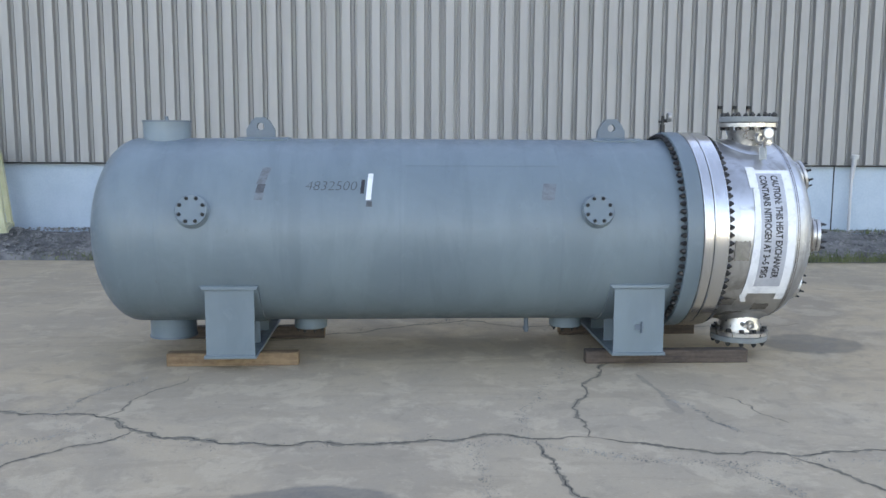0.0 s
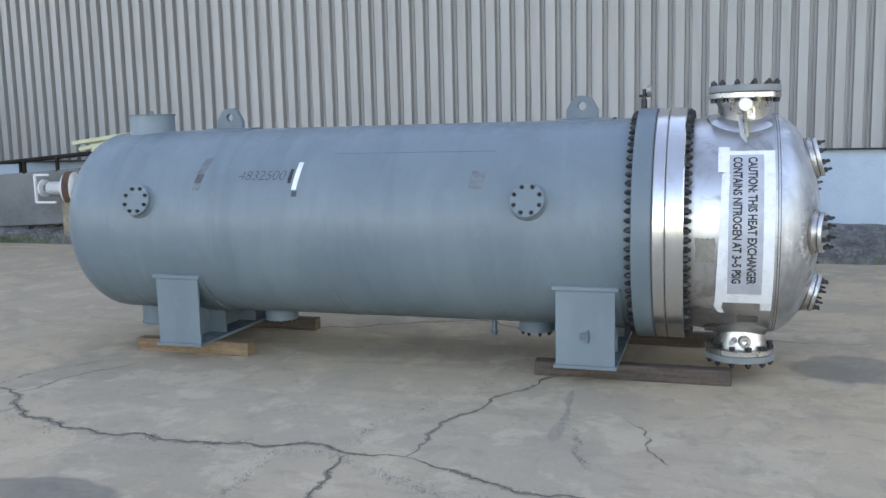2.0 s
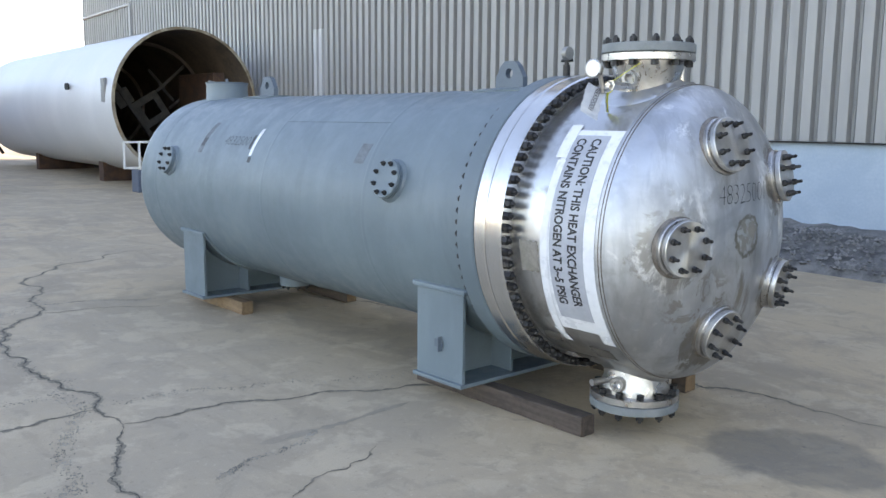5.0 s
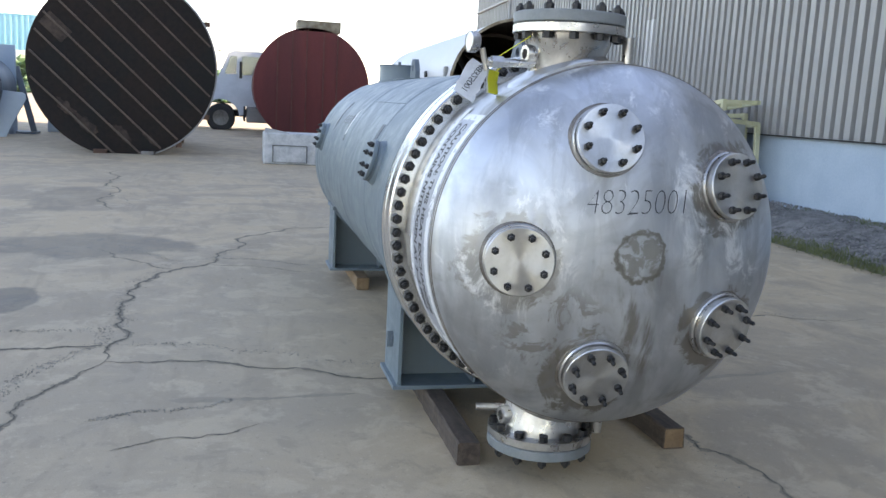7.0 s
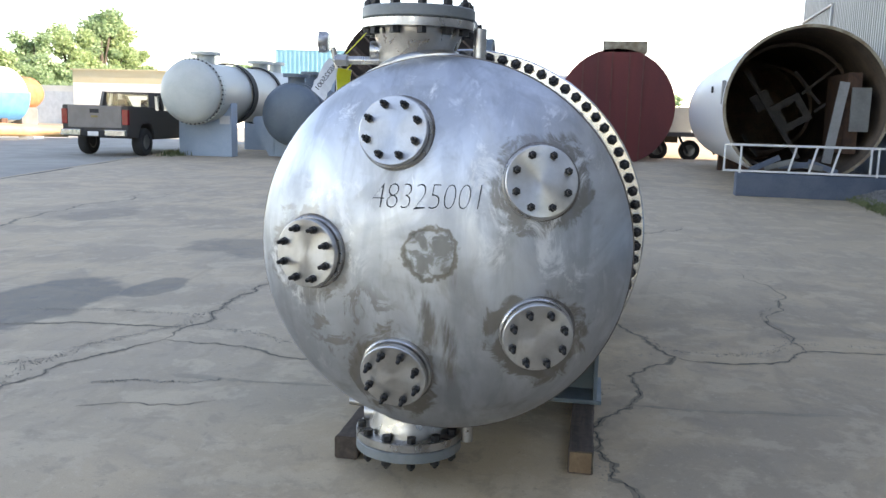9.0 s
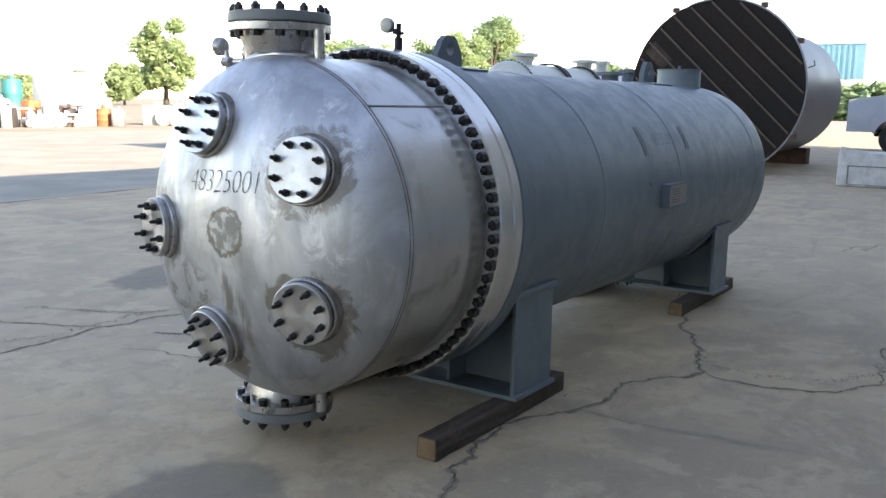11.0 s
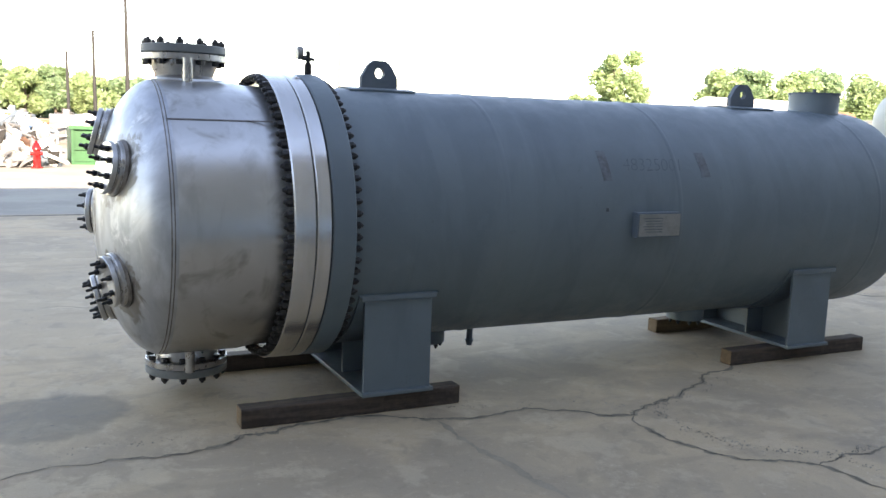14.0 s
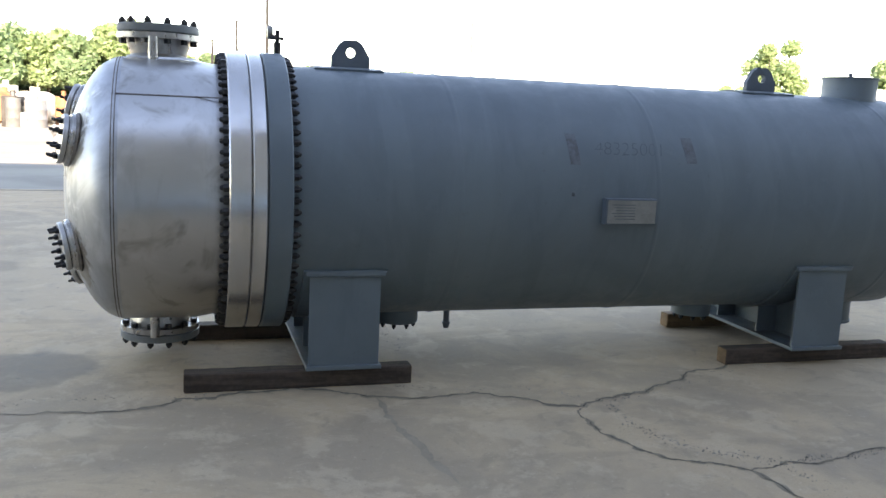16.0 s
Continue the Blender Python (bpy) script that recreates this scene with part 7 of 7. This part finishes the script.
for x in (-37.5, -31.5):
    bm = bmesh.new()
    box(bm, x - 0.25, x + 0.25, -35.6, -33.6, -0.05, 0.45)
    part("cradle", bm, M_RUST, tarp)
bm = bmesh.new()
lathe(bm, [(0, -41.2), (0.7, -41.1), (0.95, -40.6), (0.95, -39.4), (0.75, -39.1), (0, -39.1)], 28, on_axis(1.80, -34.4))
part("end_housing", bm, M_ORANGE, tarp, "rusty orange end housing", smooth=40)
bm = bmesh.new()
box(bm, -40.7, -39.3, -35.0, -33.9, -0.05, 1.0)
part("end_stand", bm, M_HOPPER, tarp)
tan = thing("tan_pipe", (-21.5, -20.7, -0.012), "long tan steel pipe lying on white blocks", "pipe")
bm = bmesh.new()
rod(bm, (-17.5, -22.6, 0.40), (-22.0, -20.35, 0.36), 0.29, 24)
rod(bm, (-21.95, -20.37, 0.36), (-24.9, -19.1, 0.24), 0.25, 24, 0.19)
part("tube", bm, M_TAN, tan, smooth=40)
bm = bmesh.new()
rod(bm, (-20.0, -21.35, 0.38), (-20.35, -21.17, 0.38), 0.34, 20)
part("collar", bm, M_ORANGE, tan, "rusty orange pipe collar", smooth=40)
for x, y, top in ((-19.2, -21.75, 0.10), (-23.6, -19.66, 0.10)):
    bm = bmesh.new()
    box(bm, x - 0.3, x + 0.3, y - 0.3, y + 0.3, -0.03, top)
    part("block", bm, M_WHITE, tan)

tarp.matrix_basis = WEST @ tarp.matrix_basis


def building(name, label, x0, x1, y0, y1, h, wall_mat, band_mat, band):
    b = thing(name, ((x0 + x1) / 2, (y0 + y1) / 2, -0.05), label, "building")
    bm = bmesh.new()
    box(bm, x0, x1, y0, y1, -0.06, h - band)
    part("wall", bm, wall_mat, b)
    bm = bmesh.new()
    box(bm, x0, x1, y0, y1, h - band, h)
    fascia = part("fascia", bm, band_mat, b, "ribbed sheet metal fascia" if band > 1 else "plain painted fascia")
    bm = bmesh.new()
    box(bm, 0, 0.06, 0, 0.30, 0, band - 0.02)
    rib = mesh_of("fascia_rib", bm, band_mat)
    for k in range(int((y1 - y0 - 0.3) / 0.8) if band > 1 else 0):
        shared("rib", rib, Matrix.Translation((x1, y0 + 0.8 * k, h - band)), fascia)
    bm = bmesh.new()
    box(bm, x0 - 0.1, x1 + 0.1, y0 - 0.1, y1 + 0.1, h, h + 0.08)
    part("roof", bm, band_mat, b)
    return b


building("blue_building", "low building with sky-blue ribbed metal fascia", -160, -140, -54.5, -21.0, 11.3, M_CREAM, M_SKY_BLUE, 5.2)
cream = building("cream_building", "low cream building with ochre band", -60, -46, -35.2, -25.5, 3.45, M_CREAM, M_OCHRE, 0.8)
shed = building("white_building", "low white building beside the cream one", -60, -46.3, -44, -35.4, 2.35, M_WHITE, M_CREAM, 0.3)
for ob in (cream, shed):
    ob.matrix_basis = WEST @ ob.matrix_basis

# ---- trees ----


def tree(x, y, h, spread, seed, mat, count=11000, leaf=0.24, category="tree"):
    rng = random.Random(seed)
    t = thing("tree", (x, y, -0.05), "leafy broad green tree beyond the yard", category, "trees round the yard")
    bm = bmesh.new()
    lathe(bm, [(0.035 * h, -0.02), (0.025 * h, h * 0.15), (0.02 * h, h * 0.4), (0.006 * h, h * 0.8)], 10, Matrix.Translation((x, y, -0.05)))
    blobs = []
    for k in range(26):
        a, f = rng.uniform(0, 6.28), rng.random()
        rad = spread * (0.25 + 0.75 * math.sqrt(rng.random())) * (1.0 - 0.6 * max(0.0, f - 0.5))
        blobs.append((Vector((x + rad * math.cos(a) * 0.8, y + rad * math.sin(a) * 0.8, h * (0.22 + 0.66 * f))), spread * rng.uniform(0.26, 0.50)))
    for c, r in blobs[:7]:
        rod(bm, (x, y, h * rng.uniform(0.2, 0.4)), c, 0.012 * h, 6, 0.004 * h)
    part("trunk", bm, M_BARK, t, smooth=60)
    verts, faces = [], []
    for k in range(count):
        c, r = rng.choice(blobs)
        d = Vector((rng.gauss(0, 1), rng.gauss(0, 1), rng.gauss(0, 1))).normalized() * r * rng.random() ** 0.55
        p = c + Vector((d.x, d.y, d.z * 0.8))
        u = Vector((rng.gauss(0, 1), rng.gauss(0, 1), rng.gauss(0, 0.6))).normalized()
        w = u.cross(Vector((rng.gauss(0, 1), rng.gauss(0, 1), rng.gauss(0, 1)))).normalized()
        s = leaf * rng.uniform(0.5, 1.3)
        n = len(verts)
        verts += [p - u * s, p + w * s * 0.5, p + u * s, p - w * s * 0.5]
        faces.append((n, n + 1, n + 2, n + 3))
    me = bpy.data.meshes.new("crown")
    me.from_pydata([tuple(v) for v in verts], [], faces)
    me.materials.append(mat)
    crown = new("crown", me)
    crown.parent = t
    crown.matrix_parent_inverse = Matrix.Translation((-x, -y, 0.05))
    return t


TREES = [
    (19.0, -62, 6.2, 3.2, 1), (14.8, -60, 5.6, 2.6, 0), (11.6, -61, 5.4, 2.3, 1), (9.4, -60, 4.9, 1.5, 0), (7.0, -60, 6.3, 2.0, 1), (5.2, -61, 5.0, 1.5, 0), (2.6, -60, 4.1, 1.4, 1), (0.8, -60, 4.5, 1.1, 0), (-1.6, -60, 3.8, 1.5, 1), (-3.9, -61, 3.7, 1.6, 0),
    (-6.4, -60, 3.6, 1.7, 1), (-8.6, -60, 3.7, 1.5, 0), (-11.2, -61, 3.6, 1.7, 1), (-13.0, -60, 3.9, 1.3, 0), (-15.4, -62, 3.6, 1.5, 0), (-17.2, -61, 3.7, 1.4, 1), (-20.5, -61, 2.9, 1.6, 1), (-23.7, -60, 3.3, 1.3, 0), (-26.6, -60, 3.2, 1.3, 0), (-29.6, -60, 3.1, 1.2, 0), (-33.0, -62, 2.8, 1.6, 1), (-37.4, -61, 3.4, 1.7, 0),
    (-41.2, -60, 4.1, 1.5, 1), (-45.4, -60, 8.5, 2.6, 1), (-58.2, -61, 7.6, 2.8, 1), (-62.4, -62, 8.0, 2.8, 0), (-66.8, -60, 7.9, 2.6, 1), (-72.0, -62, 8.2, 3.0, 0), (-77.5, -60, 8.1, 3.0, 1),
    (-85.5, -60, 9.6, 3.4, 0), (-92.0, -60, 11.0, 3.4, 1), (-99.0, -60, 14.2, 3.4, 0), (-103.5, -61, 13.2, 3.0, 1), (-107.5, -60, 9.6, 2.6, 1), (-82.5, -58, 5.2, 3.6, 0), (-89.0, -58, 5.6, 3.8, 0), (-96.0, -58, 5.8, 3.8, 1), (-103.0, -58, 5.6, 3.6, 0),
]
# the woods stand far off: set out along their bearings, 2.2 times as far as listed
FAR = 2.2
for k, (x, y, h, s, pale) in enumerate(TREES):
    tree(3.3 + (x - 3.3) * FAR, 3.7 + (y - 3.7) * FAR, 1.35 + (h - 1.35) * FAR, s * FAR, 100 + k, M_LEAF_PALE if pale else M_LEAF, leaf=0.24 * FAR)
for k, (x, y, h, s) in enumerate(((-67.3, -30.3, 5.4, 1.7), (-67.2, -28.1, 4.9, 1.4))):
    tree(x, y, h, s, 300 + k, M_LEAF)


def far_woods(rng):
    if rng.random() < 0.55:
        x = rng.uniform(-90, 50)
        return x, -150 + rng.gauss(0, 3), rng.random() ** 0.7 * (4.6 + 2.0 * noise.noise((x * 0.06, 0, 0)) + 1.3 * noise.noise((x * 0.25, 3, 0)))
    y = rng.uniform(-80, 12)
    return -128 + rng.gauss(0, 3), y, rng.random() * (4.5 + 1.5 * noise.noise((0, y * 0.1, 5)))


scatter("far_woods", 15000, "distant green woods beyond the yard", "woods", M_LEAF, far_woods, 0.7, 77)
